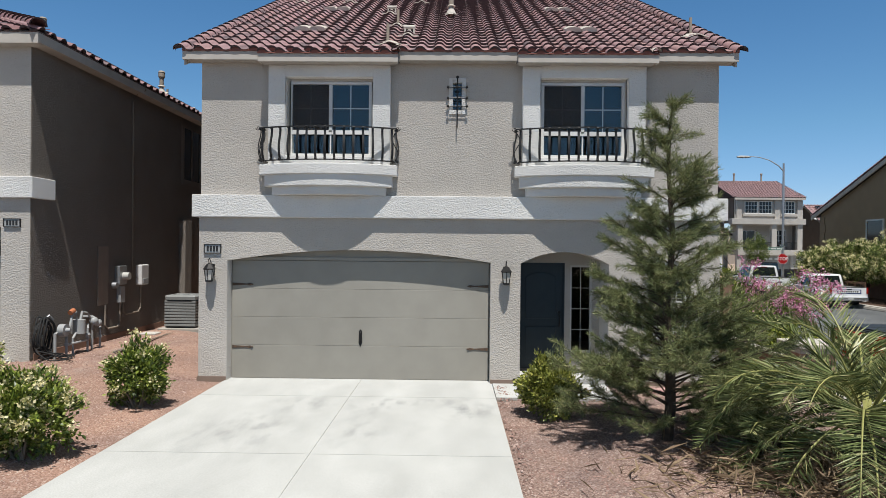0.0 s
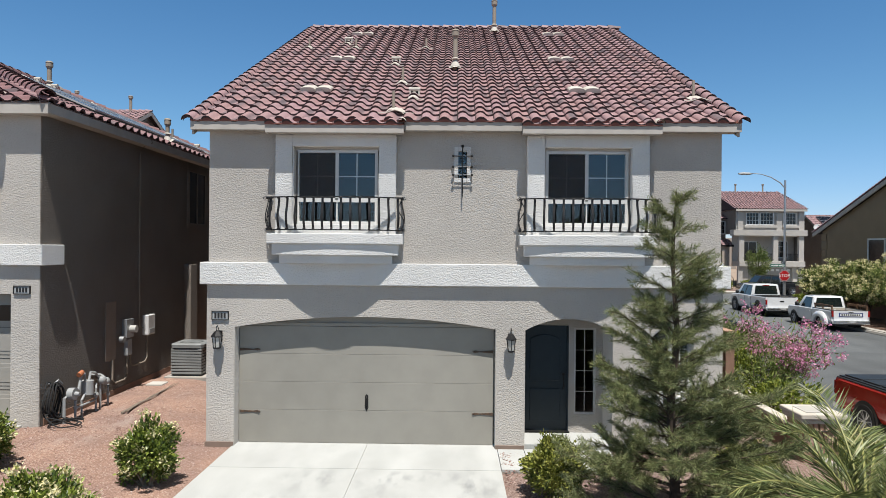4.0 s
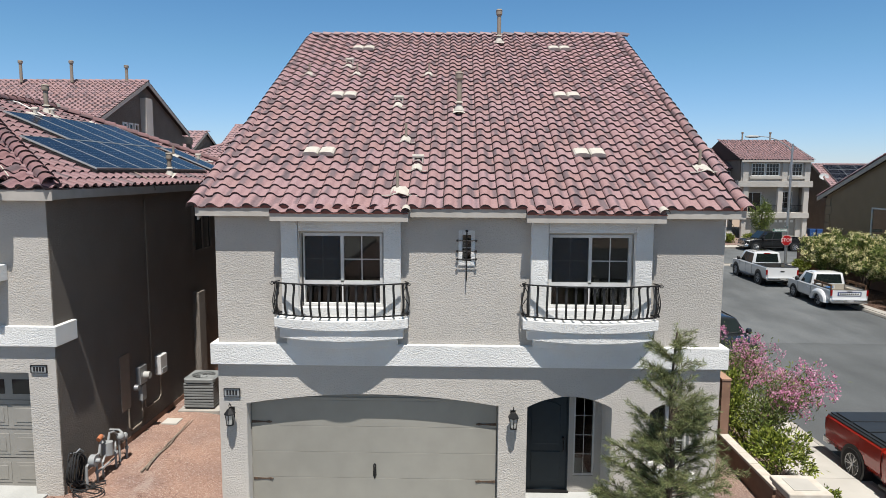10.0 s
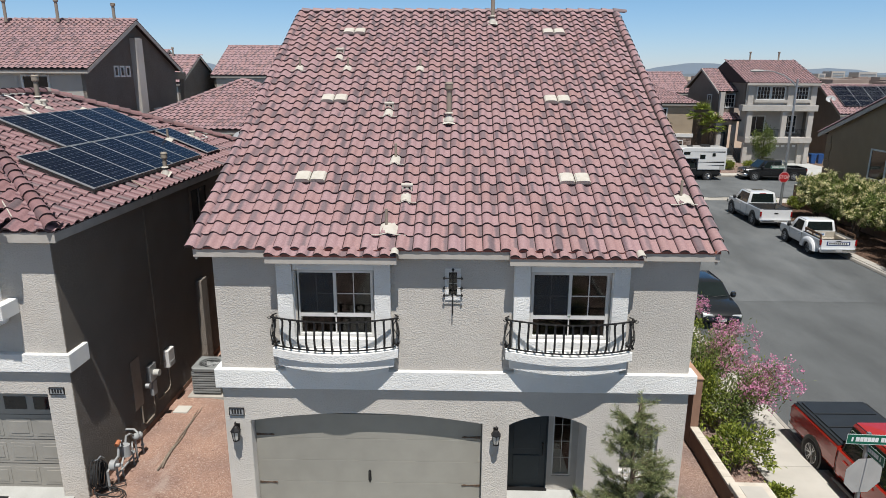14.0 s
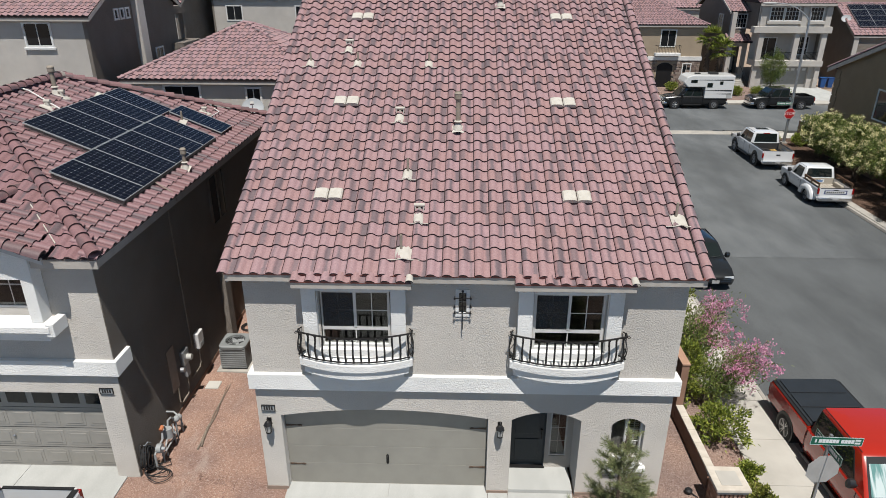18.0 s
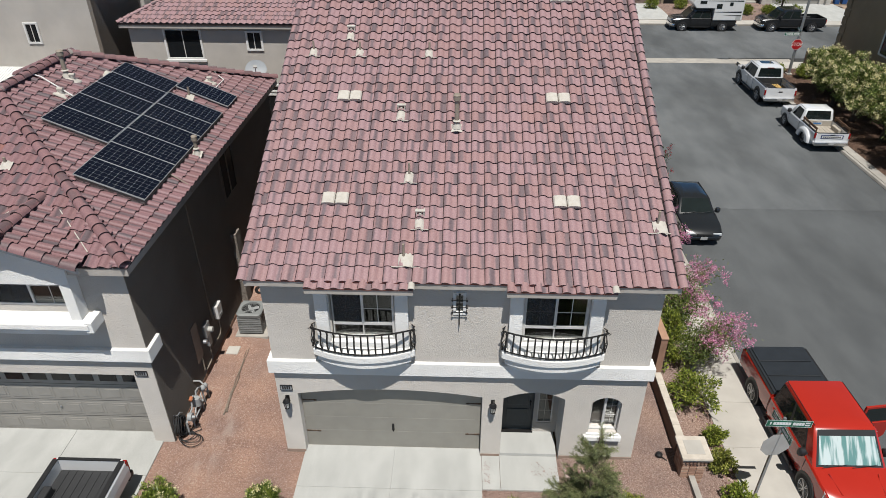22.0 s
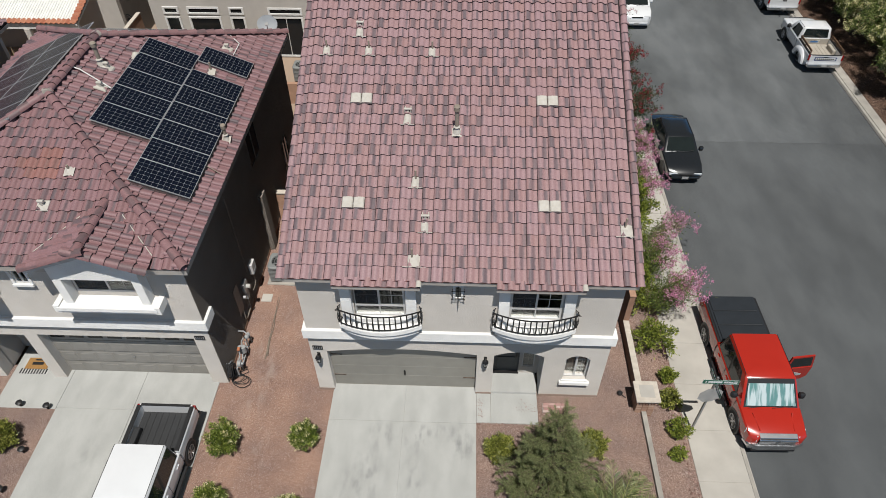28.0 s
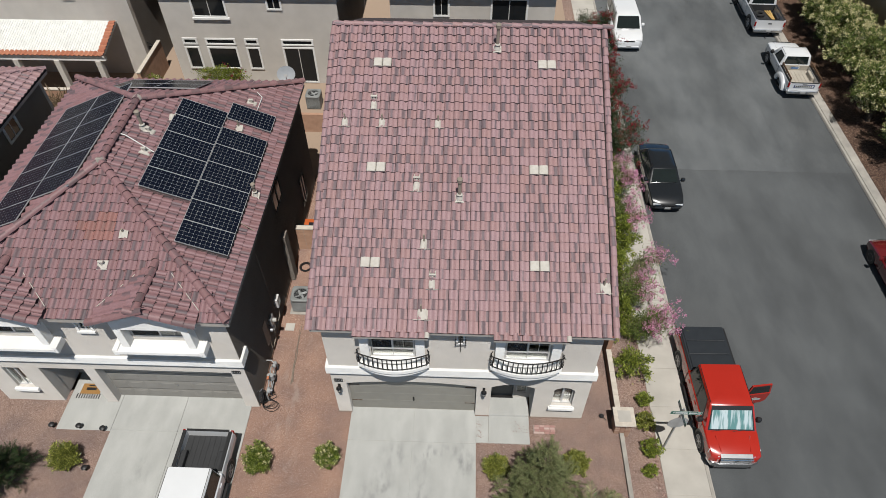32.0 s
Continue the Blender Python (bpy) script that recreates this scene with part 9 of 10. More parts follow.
def sedan(label, mat, m, L=4.75, W=0.89, H=1.42, wagon=False, van=False, name="sedan", group="parked cars"):
    """A car: lofted lower body, greenhouse, lamps, wheels."""
    t = thing(name, (0, 0, 0), label, "car" if not van else "van", group)
    F, R = L / 2, -L / 2
    belt = 0.92 if not van else 1.15
    nose = 0.70 if not van else 0.95
    st = [(F - 0.02, W * 0.72, 0.36, nose - 0.14), (F - 0.15, W * 0.90, 0.24, nose), (F - 0.6, W * 0.97, 0.22, nose + 0.12), (F - 1.35, W, 0.22, belt - 0.02), (0.0, W, 0.22, belt), (R + 1.0, W, 0.22, belt), (R + 0.25, W * 0.96, 0.24, belt - 0.03), (R + 0.02, W * 0.80, 0.36, belt - 0.12)]
    part("body", Build().loft([ring(y, w, z0, z1, 0.03) for y, w, z0, z1 in st]), mat, t, smooth=True)
    if van:
        greenhouse(t, mat, R + 0.05, F - 1.05, R + 0.15, F - 1.75, W * 0.95, W * 0.82, belt - 0.02, H, ((0.03, 0.32), (0.36, 0.62), (0.66, 0.86)))
    else:
        greenhouse(t, mat, R + 0.62, F - 1.38, R + 1.20, F - 2.05, W * 0.93, W * 0.74, belt - 0.02, H, ((0.12, 0.46), (0.50, 0.86)))
    for s in (-1, 1):
        part("head_lamp", Build().box(*sorted((s * W * 0.42, s * W * 0.86)), F - 0.20, F - 0.06, nose - 0.16, nose - 0.05), HEADLIGHT, t, bevel=0.02)
        part("tail_lamp", Build().box(*sorted((s * W * 0.48, s * W * 0.88)), R + 0.01, R + 0.12, belt - 0.28, belt - 0.14), TAIL, t, bevel=0.02)
        mirror(t, s * W * 0.93, F - 1.62, belt + 0.06, mat)
        for y in (0.55, -0.5):
            part("door_seam", Build().box(*sorted((s * (W + 0.004), s * (W + 0.0135))), y - 0.005, y + 0.005, 0.3, belt - 0.06), BLACK, t)
            part("door_handle", Build().box(*sorted((s * (W + 0.008), s * (W + 0.03))), y - 0.25, y - 0.12, belt - 0.16, belt - 0.13), mat, t)
    part("grille", Build().box(-W * 0.36, W * 0.36, F - 0.14, F - 0.01, nose - 0.16, nose - 0.07), BLACK, t, bevel=0.01)
    part("bumper_trim", Build().box(-W * 0.72, W * 0.72, F - 0.10, F + 0.02, 0.40, 0.50), mat, t, bevel=0.02)
    part("plate", Build().box(-0.15, 0.15, F + 0.02, F + 0.03, 0.38, 0.52), PLATE, t)
    part("underbody", Build().box(-W * 0.85, W * 0.85, R + 0.3, F - 0.3, 0.16, 0.3), BLACK, t)
    wr = 0.31 if not van else 0.35
    for y in (F - 0.92, R + 1.0):
        for s in (-1, 1):
            part("wheel_arch", Build().cyl((s * (W - 0.22), y, wr + 0.01), (s * (W + 0.014), y, wr + 0.01), wr + 0.06, n=22), BLACK, t)
            wheel(t, s * (W - 0.09), y, wr, 0.2, 7, None, s)
    t.matrix_basis = m
    return t


sedan("black four-door sedan parked at the kerb", DARK_P, pose(10.62, 26.75, ROAD_Z, 0, 0, 180), 4.85)
sedan("dark red sedan parked at the far kerb", paint("maroon_paint", (0.13, 0.01, 0.012)), pose(20.75, 19.9, ROAD_Z, 0, 0, 0), 4.7)
sedan("white van parked at the kerb beside tall shrubs", WHITE_P, pose(11.0, 42.6, ROAD_Z, 0, 0, 180), 5.1, 0.98, 1.85, van=True, name="van")
bt = pickup("black crew-cab pickup parked across the street", BLACK_P, pose(30.4, 63.7, ROAD_Z, 0, 0, 90), 5.9, 1.0)
ct = pickup("black pickup carrying a white slide-in camper", BLACK_P, pose(22.2, 63.7, ROAD_Z, 0, 0, 90), 5.9, 1.0)
camper = thing("truck_camper", (23.5, 63.7, 0.3), "white slide-in truck camper with cab-over bunk and dark stripes", "camper")
CW = paint("camper_white", (0.70, 0.70, 0.69), 0.4)
cm = pose(22.2, 63.7, ROAD_Z, 0, 0, 90)
shell = part("shell", Build().prism([(-3.35, 1.0), (-0.72, 1.0), (-0.72, 2.05), (0.95, 2.05), (1.30, 2.45), (1.10, 2.95), (0.6, 3.12), (-3.35, 3.12)], "x", -1.08, 1.08, cm), CW, camper, bevel=0.06)
for s in (-1, 1):
    for y0, y1, z0, z1 in ((-1.35, -0.85, 2.05, 2.45), (0.1, 0.7, 2.45, 2.7), (-2.3, -2.0, 2.3, 2.6)):
        part("camper_window", Build().box(*sorted((s * 1.085, s * 1.095)), y0, y1, z0, z1, cm), CARGLASS, shell)
    for k, (y0, y1, z, h) in enumerate(((-3.2, 0.9, 2.72, 0.05), (-3.2, -0.2, 1.75, 0.07), (-3.2, -1.6, 1.45, 0.05))):
        part("stripe", Build().prism([(y0, z - h), (y1, z), (y0, z + h)], "x", *sorted((s * 1.082, s * 1.089)), cm), BLACK, shell)
    part("hatch", Build().box(*sorted((s * 1.085, s * 1.10)), -3.2, -2.75, 1.05, 1.4, cm), PLATE, shell)
part("roof_unit", Build().box(-0.35, 0.35, -2.0, -1.2, 3.12, 3.30, cm).box(-0.2, 0.2, -0.4, 0.1, 3.12, 3.22, cm), BLACK, camper, bevel=0.03)


# ---- plants ----
def leaf_mesh(name, centres, dirs, length, width, mat, seed=0, curl=0.25):
    """Folded leaves, one island each: centres and directions as arrays."""
    r = np.random.RandomState(seed)
    n = len(centres)
    c = np.asarray(centres, float)
    d = np.asarray(dirs, float)
    d /= np.linalg.norm(d, axis=1)[:, None] + 1e-9
    ref = r.normal(size=(n, 3))
    side = np.cross(d, ref)
    side /= np.linalg.norm(side, axis=1)[:, None] + 1e-9
    up = np.cross(side, d)
    L = (length * r.uniform(0.65, 1.2, n))[:, None] if np.isscalar(length) else np.asarray(length)[:, None]
    W = (width * r.uniform(0.7, 1.15, n))[:, None]
    base, tip = c, c + d * L + up * L * curl * r.uniform(-1, 1, (n, 1))
    mid = c + d * L * 0.45
    a, b = mid + side * W * 0.5 + up * W * 0.15, mid - side * W * 0.5 + up * W * 0.15
    V = np.stack([base, a, tip, b], 1).reshape(-1, 3)
    idx = np.arange(n)[:, None] * 4
    F = np.concatenate([idx + np.array([[0, 1, 2]]), idx + np.array([[0, 2, 3]])], 1).reshape(-1, 3)
    me = bpy.data.meshes.new(name)
    me.from_pydata(V.tolist(), [], F.tolist())
    me.materials.append(mat)
    return me


def clumped(r, n, centre, radii, clumps, spread, shell=0.55, low=-0.9):
    """Points gathered in clumps in an ellipsoid, most of them near its skin."""
    k = r.normal(size=(clumps, 3))
    k /= np.linalg.norm(k, axis=1)[:, None]
    k[:, 2] = np.clip(k[:, 2], low, 1)
    k *= (shell + (1 - shell) * r.rand(clumps, 1)) * r.uniform(0.78, 1.12, (clumps, 1))
    pick = r.randint(clumps, size=n)
    p = k[pick] + r.normal(size=(n, 3)) * spread
    out = p + r.normal(size=(n, 3)) * 0.55 + (0, 0, 0.35)
    return p * np.array(radii) + np.array(centre), out, k * np.array(radii) + np.array(centre)


LIGUSTRUM = varied("privet_leaf", [(0, (0.035, 0.062, 0.010)), (0.45, (0.105, 0.150, 0.022)), (0.8, (0.23, 0.28, 0.045)), (1, (0.38, 0.42, 0.11))], 0.38, "island", 0.12, 0.5)
YELLOWGREEN = varied("golden_leaf", [(0, (0.055, 0.075, 0.012)), (0.5, (0.19, 0.21, 0.035)), (1, (0.46, 0.45, 0.12))], 0.4, "island", 0.12, 0.5)
FLOWER_W = varied("cream_flower", [(0, (0.62, 0.55, 0.27)), (1, (0.84, 0.79, 0.52))], 0.7, "island", 0.3)
FLOWER_P = varied("pink_flower", [(0, (0.50, 0.16, 0.30)), (0.6, (0.70, 0.32, 0.48)), (1, (0.84, 0.56, 0.66))], 0.7, "island", 0.3)
FLOWER_R = varied("dark_red_flower", [(0, (0.16, 0.012, 0.018)), (1, (0.33, 0.03, 0.04))], 0.7, "island", 0.2)
OLEANDER = varied("oleander_leaf", [(0, (0.045, 0.072, 0.018)), (0.5, (0.125, 0.170, 0.040)), (1, (0.27, 0.31, 0.085))], 0.45, "island", 0.1)
OLEANDER_D = varied("dark_oleander_leaf", [(0, (0.018, 0.032, 0.014)), (0.5, (0.040, 0.062, 0.024)), (1, (0.085, 0.11, 0.045))], 0.45, "island", 0.2)
SHRUB = varied("bright_shrub_leaf", [(0, (0.050, 0.075, 0.014)), (0.45, (0.165, 0.210, 0.032)), (1, (0.37, 0.40, 0.075))], 0.42, "island", 0.12)
NEEDLE = varied("pine_needle", [(0, (0.070, 0.090, 0.036)), (0.5, (0.180, 0.210, 0.088)), (0.9, (0.32, 0.345, 0.155)), (1, (0.38, 0.33, 0.18))], 0.5, "island", 0.15)
PALM = varied("palm_leaflet", [(0, (0.055, 0.078, 0.026)), (0.5, (0.155, 0.192, 0.068)), (0.85, (0.29, 0.325, 0.135)), (1, (0.42, 0.385, 0.19))], 0.38, "island", 0.12)
RACHIS = material("palm_rachis", (0.30, 0.30, 0.10), 0.6)
DRY = varied("dry_thatch", [(0, (0.13, 0.085, 0.05)), (1, (0.30, 0.22, 0.14))], 0.9)


def shrub(name, label, x, y, z, rx, ry, h, leaf, n, ll, lw, seed, flower=None, fn=0, category="shrub", group="", clumps=84, spread=0.105, fl=0.05, stems=7):
    r = np.random.RandomState(seed)
    t = thing(name, (x, y, z), label, category, group)
    c = (x, y, z + h * 0.54)
    p, d, k = clumped(r, int(n * 1.7), c, (rx, ry, h * 0.5), clumps, spread)
    pi, di, _ = clumped(r, n // 2, c, (rx * 0.7, ry * 0.7, h * 0.38), 30, 0.25, 0.2)
    p, d = np.concatenate([p, pi]), np.concatenate([d, di])
    keep = p[:, 2] > z + 0.01
    part("foliage", leaf_mesh("foliage", p[keep], d[keep], ll, lw, leaf, seed), leaf, t, kind="stuff")
    b = Build()
    for i in range(min(stems * 3, len(k))):
        q = k[i]
        if q[2] > z + 0.1:
            b.tube([(x + (q[0] - x) * 0.12, y + (q[1] - y) * 0.12, z - 0.03), (x + (q[0] - x) * 0.55, y + (q[1] - y) * 0.55, z + (q[2] - z) * 0.55), tuple(q)], [0.016, 0.010, 0.004], 5)
    part("stem", b, TWIG, t, kind="stuff")
    if flower:
        top = k[k[:, 2] > c[2] - h * 0.25]
        pick = top[r.randint(len(top), size=max(1, fn // 14))]
        fp = np.repeat(pick + (pick - np.array(c)) * 0.24 + (0, 0, 0.02), 14, 0) + r.normal(size=(len(pick) * 14, 3)) * 0.035
        part("blossom", leaf_mesh("blossom", fp, r.normal(size=fp.shape) + (0, 0, 0.5), fl, fl * 0.75, flower, seed + 1), flower, t, "clusters of small flowers", kind="stuff")
    return t


g = "privet shrubs"
shrub("privet_shrub", "rounded privet shrub with cream flower clusters, on red gravel", -4.86, 9.98, LOT, 0.44, 0.43, 0.95, LIGUSTRUM, 2900, 0.075, 0.038, 1, FLOWER_W, 700, group=g)
shrub("privet_shrub", "broad privet shrub with many cream flowers, on red gravel", -5.0, 7.50, LOT, 0.56, 0.50, 0.98, LIGUSTRUM, 3700, 0.075, 0.038, 2, FLOWER_W, 2300, group=g)
shrub("privet_shrub", "privet shrub with cream flowers near the neighbour's drive", -7.34, 9.68, lift(-7.34), 0.52, 0.50, 0.85, LIGUSTRUM, 3400, 0.075, 0.036, 3, FLOWER_W, 700, group=g)
shrub("privet_shrub", "privet shrub with cream flowers between the drives", -7.24, 7.63, lift(-7.24), 0.50, 0.50, 0.85, LIGUSTRUM, 3000, 0.075, 0.036, 4, FLOWER_W, 600, group=g)
shrub("golden_shrub", "low yellow-green variegated shrub beside the driveway", 1.42, 9.82, LOT, 0.48, 0.44, 0.82, YELLOWGREEN, 3200, 0.075, 0.038, 5)
shrub("golden_shrub", "small yellow-green shrub behind the pine", 4.43, 10.1, LOT, 0.44, 0.44, 0.75, YELLOWGREEN, 2600, 0.07, 0.034, 6)
shrub("golden_shrub", "pale yellow-green shrub in the neighbour's gravel", -14.5, 9.50, NEXT, 0.55, 0.52, 0.8, YELLOWGREEN, 3000, 0.08, 0.045, 7)
# planting strip along the pavement
strip = (("green_shrub", "leafy bright green shrub beside the low wall", 7.25, 14.5, -0.42, 0.85, 0.75, 1.15, SHRUB, 1900, 0.085, 0.036, 11, None, 0),
         ("green_shrub", "small bright green shrub in the planting strip", 7.5, 13.1, -0.45, 0.32, 0.32, 0.6, SHRUB, 1100, 0.06, 0.03, 12, None, 0),
         ("green_shrub", "small bright green shrub in the planting strip", 7.38, 12.1, -0.45, 0.42, 0.40, 0.7, YELLOWGREEN, 1600, 0.06, 0.03, 13, None, 0),
         ("green_shrub", "small bright green shrub in the planting strip", 7.45, 10.95, -0.45, 0.38, 0.40, 0.7, SHRUB, 1400, 0.06, 0.03, 14, None, 0),
         ("green_shrub", "tiny bright green shrub in the planting strip", 7.25, 10.1, -0.45, 0.30, 0.24, 0.45, SHRUB, 800, 0.06, 0.03, 15, None, 0),
         ("green_shrub", "tall leafy bright green shrub against the boundary wall", 7.0, 19.3, -0.45, 0.6, 1.0, 2.4, SHRUB, 3600, 0.09, 0.04, 16, None, 0),
         ("green_shrub", "broad bright green shrub spilling over the pavement edge", 7.45, 21.2, -0.45, 0.85, 1.1, 2.3, SHRUB, 4200, 0.09, 0.04, 17, None, 0),
         ("green_shrub", "rounded green shrub along the boundary wall", 7.2, 23.6, -0.45, 0.8, 1.1, 2.1, SHRUB, 4000, 0.09, 0.04, 19, None, 0),
         ("green_shrub", "leafy green shrub near the black sedan", 7.2, 26.3, -0.45, 0.8, 1.0, 2.0, SHRUB, 3600, 0.09, 0.04, 20, None, 0),
         ("green_shrub", "dense green shrub under the oleanders", 7.0, 16.7, -0.45, 0.60, 1.0, 1.75, SHRUB, 2300, 0.10, 0.03, 18, None, 0))
for s in strip:
    s = list(s)
    s[9], s[10], s[11] = int(s[9] * 0.55), s[10] * 1.35, s[11] * 1.45
    shrub(*s, group="planting strip shrubs", clumps=48, spread=0.085)


def oleander(label, x, y, z, h, spread, flower, leaf, n, fn, seed, lean=(0, 0)):
    """Many stems that fan out, long leaves, flowers at the tips."""
    r = np.random.RandomState(seed)
    t = thing("oleander", (x, y, z), label, "shrub", "flowering oleanders")
    b, P, D, FP = Build(), [], [], []
    for i in range(26):
        a, s = r.uniform(0, 6.28), spread * r.uniform(0.25, 1.1)
        top = np.array([x + lean[0] * r.uniform(0.3, 1) + s * math.cos(a), y + lean[1] * r.uniform(0.3, 1) + s * math.sin(a), z + h * r.uniform(0.55, 1.05) - 0.25 * s * s])
        mid = np.array([x, y, z]) * 0.5 + top * 0.5 + np.array([0, 0, 0.18 * h])
        pts = [np.array([x + 0.1 * math.cos(a), y + 0.1 * math.sin(a), z - 0.05]), mid, top]
        b.tube([tuple(p) for p in pts], [0.018, 0.011, 0.005], 5)
        k = n // 26
        for u in r.uniform(0.25, 1.0, k):
            p = pts[0] * (1 - u) ** 2 + 2 * u * (1 - u) * mid + pts[2] * u * u
            P.append(p + r.normal(size=3) * 0.17)
            D.append(r.normal(size=3) * 0.7 + (0, 0, 0.5) + (top - mid) * 0.5)
        m = fn // 14 if top[0] > x + 0.2 + 0.3 * lean[0] else 0
        for _ in range(m // 24):
            q = top + r.normal(size=3) * (0.20, 0.20, 0.12)
            FP += [q + r.normal(size=3) * 0.055 for _ in range(24)]
    part("stem", b, TWIG, t, kind="stuff")
    part("foliage", leaf_mesh("foliage", P, D, 0.14, 0.034, leaf, seed), leaf, t, kind="stuff")
    if fn:
        part("blossom", leaf_mesh("blossom", FP, r.normal(size=(len(FP), 3)) + (0, 0, 0.4), 0.055, 0.05, flower, seed + 1), flower, t, "flower clusters", kind="stuff")


oleander("pink-flowering oleander leaning over the pavement", 7.45, 16.2, -0.45, 2.15, 0.85, FLOWER_P, OLEANDER, 3400, 2500, 21, (1.1, 0.0))
oleander("pink-flowering oleander beside the boundary wall", 7.40, 17.9, -0.45, 2.5, 0.75, FLOWER_P, OLEANDER, 3800, 2400, 22, (0.6, 0.2))
oleander("sparse pink-flowering oleander reaching over the kerb", 7.8, 19.8, -0.45, 1.9, 0.5, FLOWER_P, OLEANDER, 900, 700, 23, (1.7, 0.1))
oleander("pink-flowering oleander beside the black sedan", 7.3, 22.4, -0.45, 2.5, 0.8, FLOWER_P, OLEANDER, 5200, 2700, 24, (0.9, 0))
oleander("pink-flowering oleander beside the boundary wall", 7.3, 25.0, -0.45, 2.6, 0.9, FLOWER_P, OLEANDER, 6200, 3100, 25, (1.1, 0.3))
for i, y in enumerate((27.6, 30.0, 32.4, 34.8, 37.2, 39.6)):
    oleander("dark-red flowering oleander in a tall row along the wall", 7.7, y, -0.45, 3.0, 1.25, FLOWER_R, OLEANDER_D, 9600, 1750, 30 + i, (0.8, 0))
# hedge of white-flowering small trees across the side street
HEDGE = varied("hedge_leaf", [(0, (0.040, 0.065, 0.016)), (0.5, (0.13, 0.175, 0.04)), (1, (0.30, 0.33, 0.11))], 0.45, "island", 0.1)
for i, (x, y, s, h) in enumerate(((25.0, 44.9, 1.4, 3.0), (24.7, 42.4, 1.7, 3.4), (24.5, 39.4, 1.8, 3.5), (24.6, 36.2, 2.0, 3.6), (24.2, 32.6, 1.9, 3.5), (24.6, 29.0, 1.9, 3.5))):
    r = np.random.RandomState(50 + i)
    t = thing("flowering_tree", (x, y, WALK_Z), "small multi-stemmed tree covered in creamy white flowers", "tree", "white-flowering hedge trees")
    p, d, k = clumped(r, 13000, (x, y, WALK_Z + h * 0.64), (s, s * 1.05, h * 0.40), 120, 0.085, 0.55, -0.8)
    part("crown", leaf_mesh("crown", p, d, 0.13, 0.07, HEDGE, 50 + i), HEDGE, t, kind="stuff")
    fk = k[k[:, 2] > WALK_Z + h * 0.45]
    fp = np.repeat(fk[r.randint(len(fk), size=300)], 22, 0)
    fp = fp + (fp - np.array((x, y, WALK_Z + h * 0.6))) * 0.10 + np.repeat(r.normal(size=(300, 3)) * 0.16, 22, 0) + r.normal(size=fp.shape) * 0.055
    part("blossom", leaf_mesh("blossom", fp, r.normal(size=fp.shape) + (0, 0, 0.6), 0.085, 0.075, FLOWER_W, 60 + i), FLOWER_W, t, "creamy flower heads", kind="stuff")
    b = Build()
    for j in range(16):
        q = k[j]
        b.tube([(x + 0.12 * math.cos(j), y + 0.12 * math.sin(j), WALK_Z - 0.05), (x + (q[0] - x) * 0.3, y + (q[1] - y) * 0.3, WALK_Z + h * 0.4), tuple(q)], [0.06, 0.035, 0.012], 6)
    part("trunk", b, BARK, t, smooth=True)
for i, (x, y) in enumerate(((23.2, 48.6), (25.3, 48.3))):
    shrub("golden_shrub", "low bright green shrub by the street lamp", x, y, WALK_Z, 0.7, 0.6, 1.0, SHRUB, 1500, 0.1, 0.05, 70 + i)


def pine(label, x, y, z, h, spread, needles, seed, name="pine_tree", whorls=21, mat=NEEDLE, nl=0.14, nw=0.0065, leader=True):
    """A young pine: tapered trunk, rising limbs with side twigs, tufts of needles."""
    r = np.random.RandomState(seed)
    t = thing(name, (x, y, z), label, "tree")
    wob = [(x + 0.03 * math.sin(k * 1.3), y + 0.03 * math.cos(k * 1.7), z - 0.05 + (h + 0.02) * k / 10) for k in range(11)]
    part("trunk", Build().tube(wob, [0.075 * (1 - k / 10.6) + 0.006 for k in range(11)], 8), BARK, t, smooth=True)
    limbs, tips, dirs = Build(), [], []

    def twig(p, q, rad):
        limbs.tube([tuple(p), tuple((p + q) / 2 + np.array([0, 0, 0.02])), tuple(q)], [rad, rad * 0.7, rad * 0.35], 4)
        n = max(3, int(np.linalg.norm(q - p) / 0.05))
        for u in np.linspace(0.25, 1.0, n):
            tips.append(p + (q - p) * u)
            dirs.append((q - p) / np.linalg.norm(q - p))
    for w in range(whorls):
        s = (w + 0.5) / whorls
        zz = z + h * (0.025 + 0.935 * s)
        reach = spread * (1 - s) ** 1.45 * (0.86 + 0.14 * min(1, s * 5)) + 0.16
        for k in range(8 if s < 0.35 else 5 if s < 0.8 else 3):
            a = r.uniform(0, 6.28)
            L = reach * r.uniform(0.55, 1.2)
            rise = r.uniform(-0.02, 0.50) + 0.65 * s
            p = np.array([x, y, zz + r.uniform(-0.08, 0.08)])
            q = p + np.array([math.cos(a) * L, math.sin(a) * L, rise * L])
            q[2] = max(q[2], z + 0.06)
            twig(p, q, 0.016 * (1 - 0.6 * s))
            for j in range(int(3 + L * 7)):
                u = r.uniform(0.3, 0.95)
                b0 = p + (q - p) * u
                aa = a + r.choice([-1, 1]) * r.uniform(0.4, 1.1)
                l2 = r.uniform(0.16, 0.42) * (0.6 + 0.5 * (1 - s))
                twig(b0, b0 + np.array([math.cos(aa) * l2, math.sin(aa) * l2, r.uniform(0.0, 0.8) * l2]), 0.005)
    part("limb", limbs, BARK, t, kind="stuff")
    tips, dirs = np.array(tips), np.array(dirs)
    pick = r.randint(len(tips), size=needles)
    P = tips[pick] + r.normal(size=(needles, 3)) * 0.012
    D = dirs[pick] * 0.9 + r.normal(size=(needles, 3)) * 0.55
    part("crown", leaf_mesh("needles", P, D, nl, nw, mat, seed, 0.12), mat, t, "grey-green needle tufts", kind="stuff")


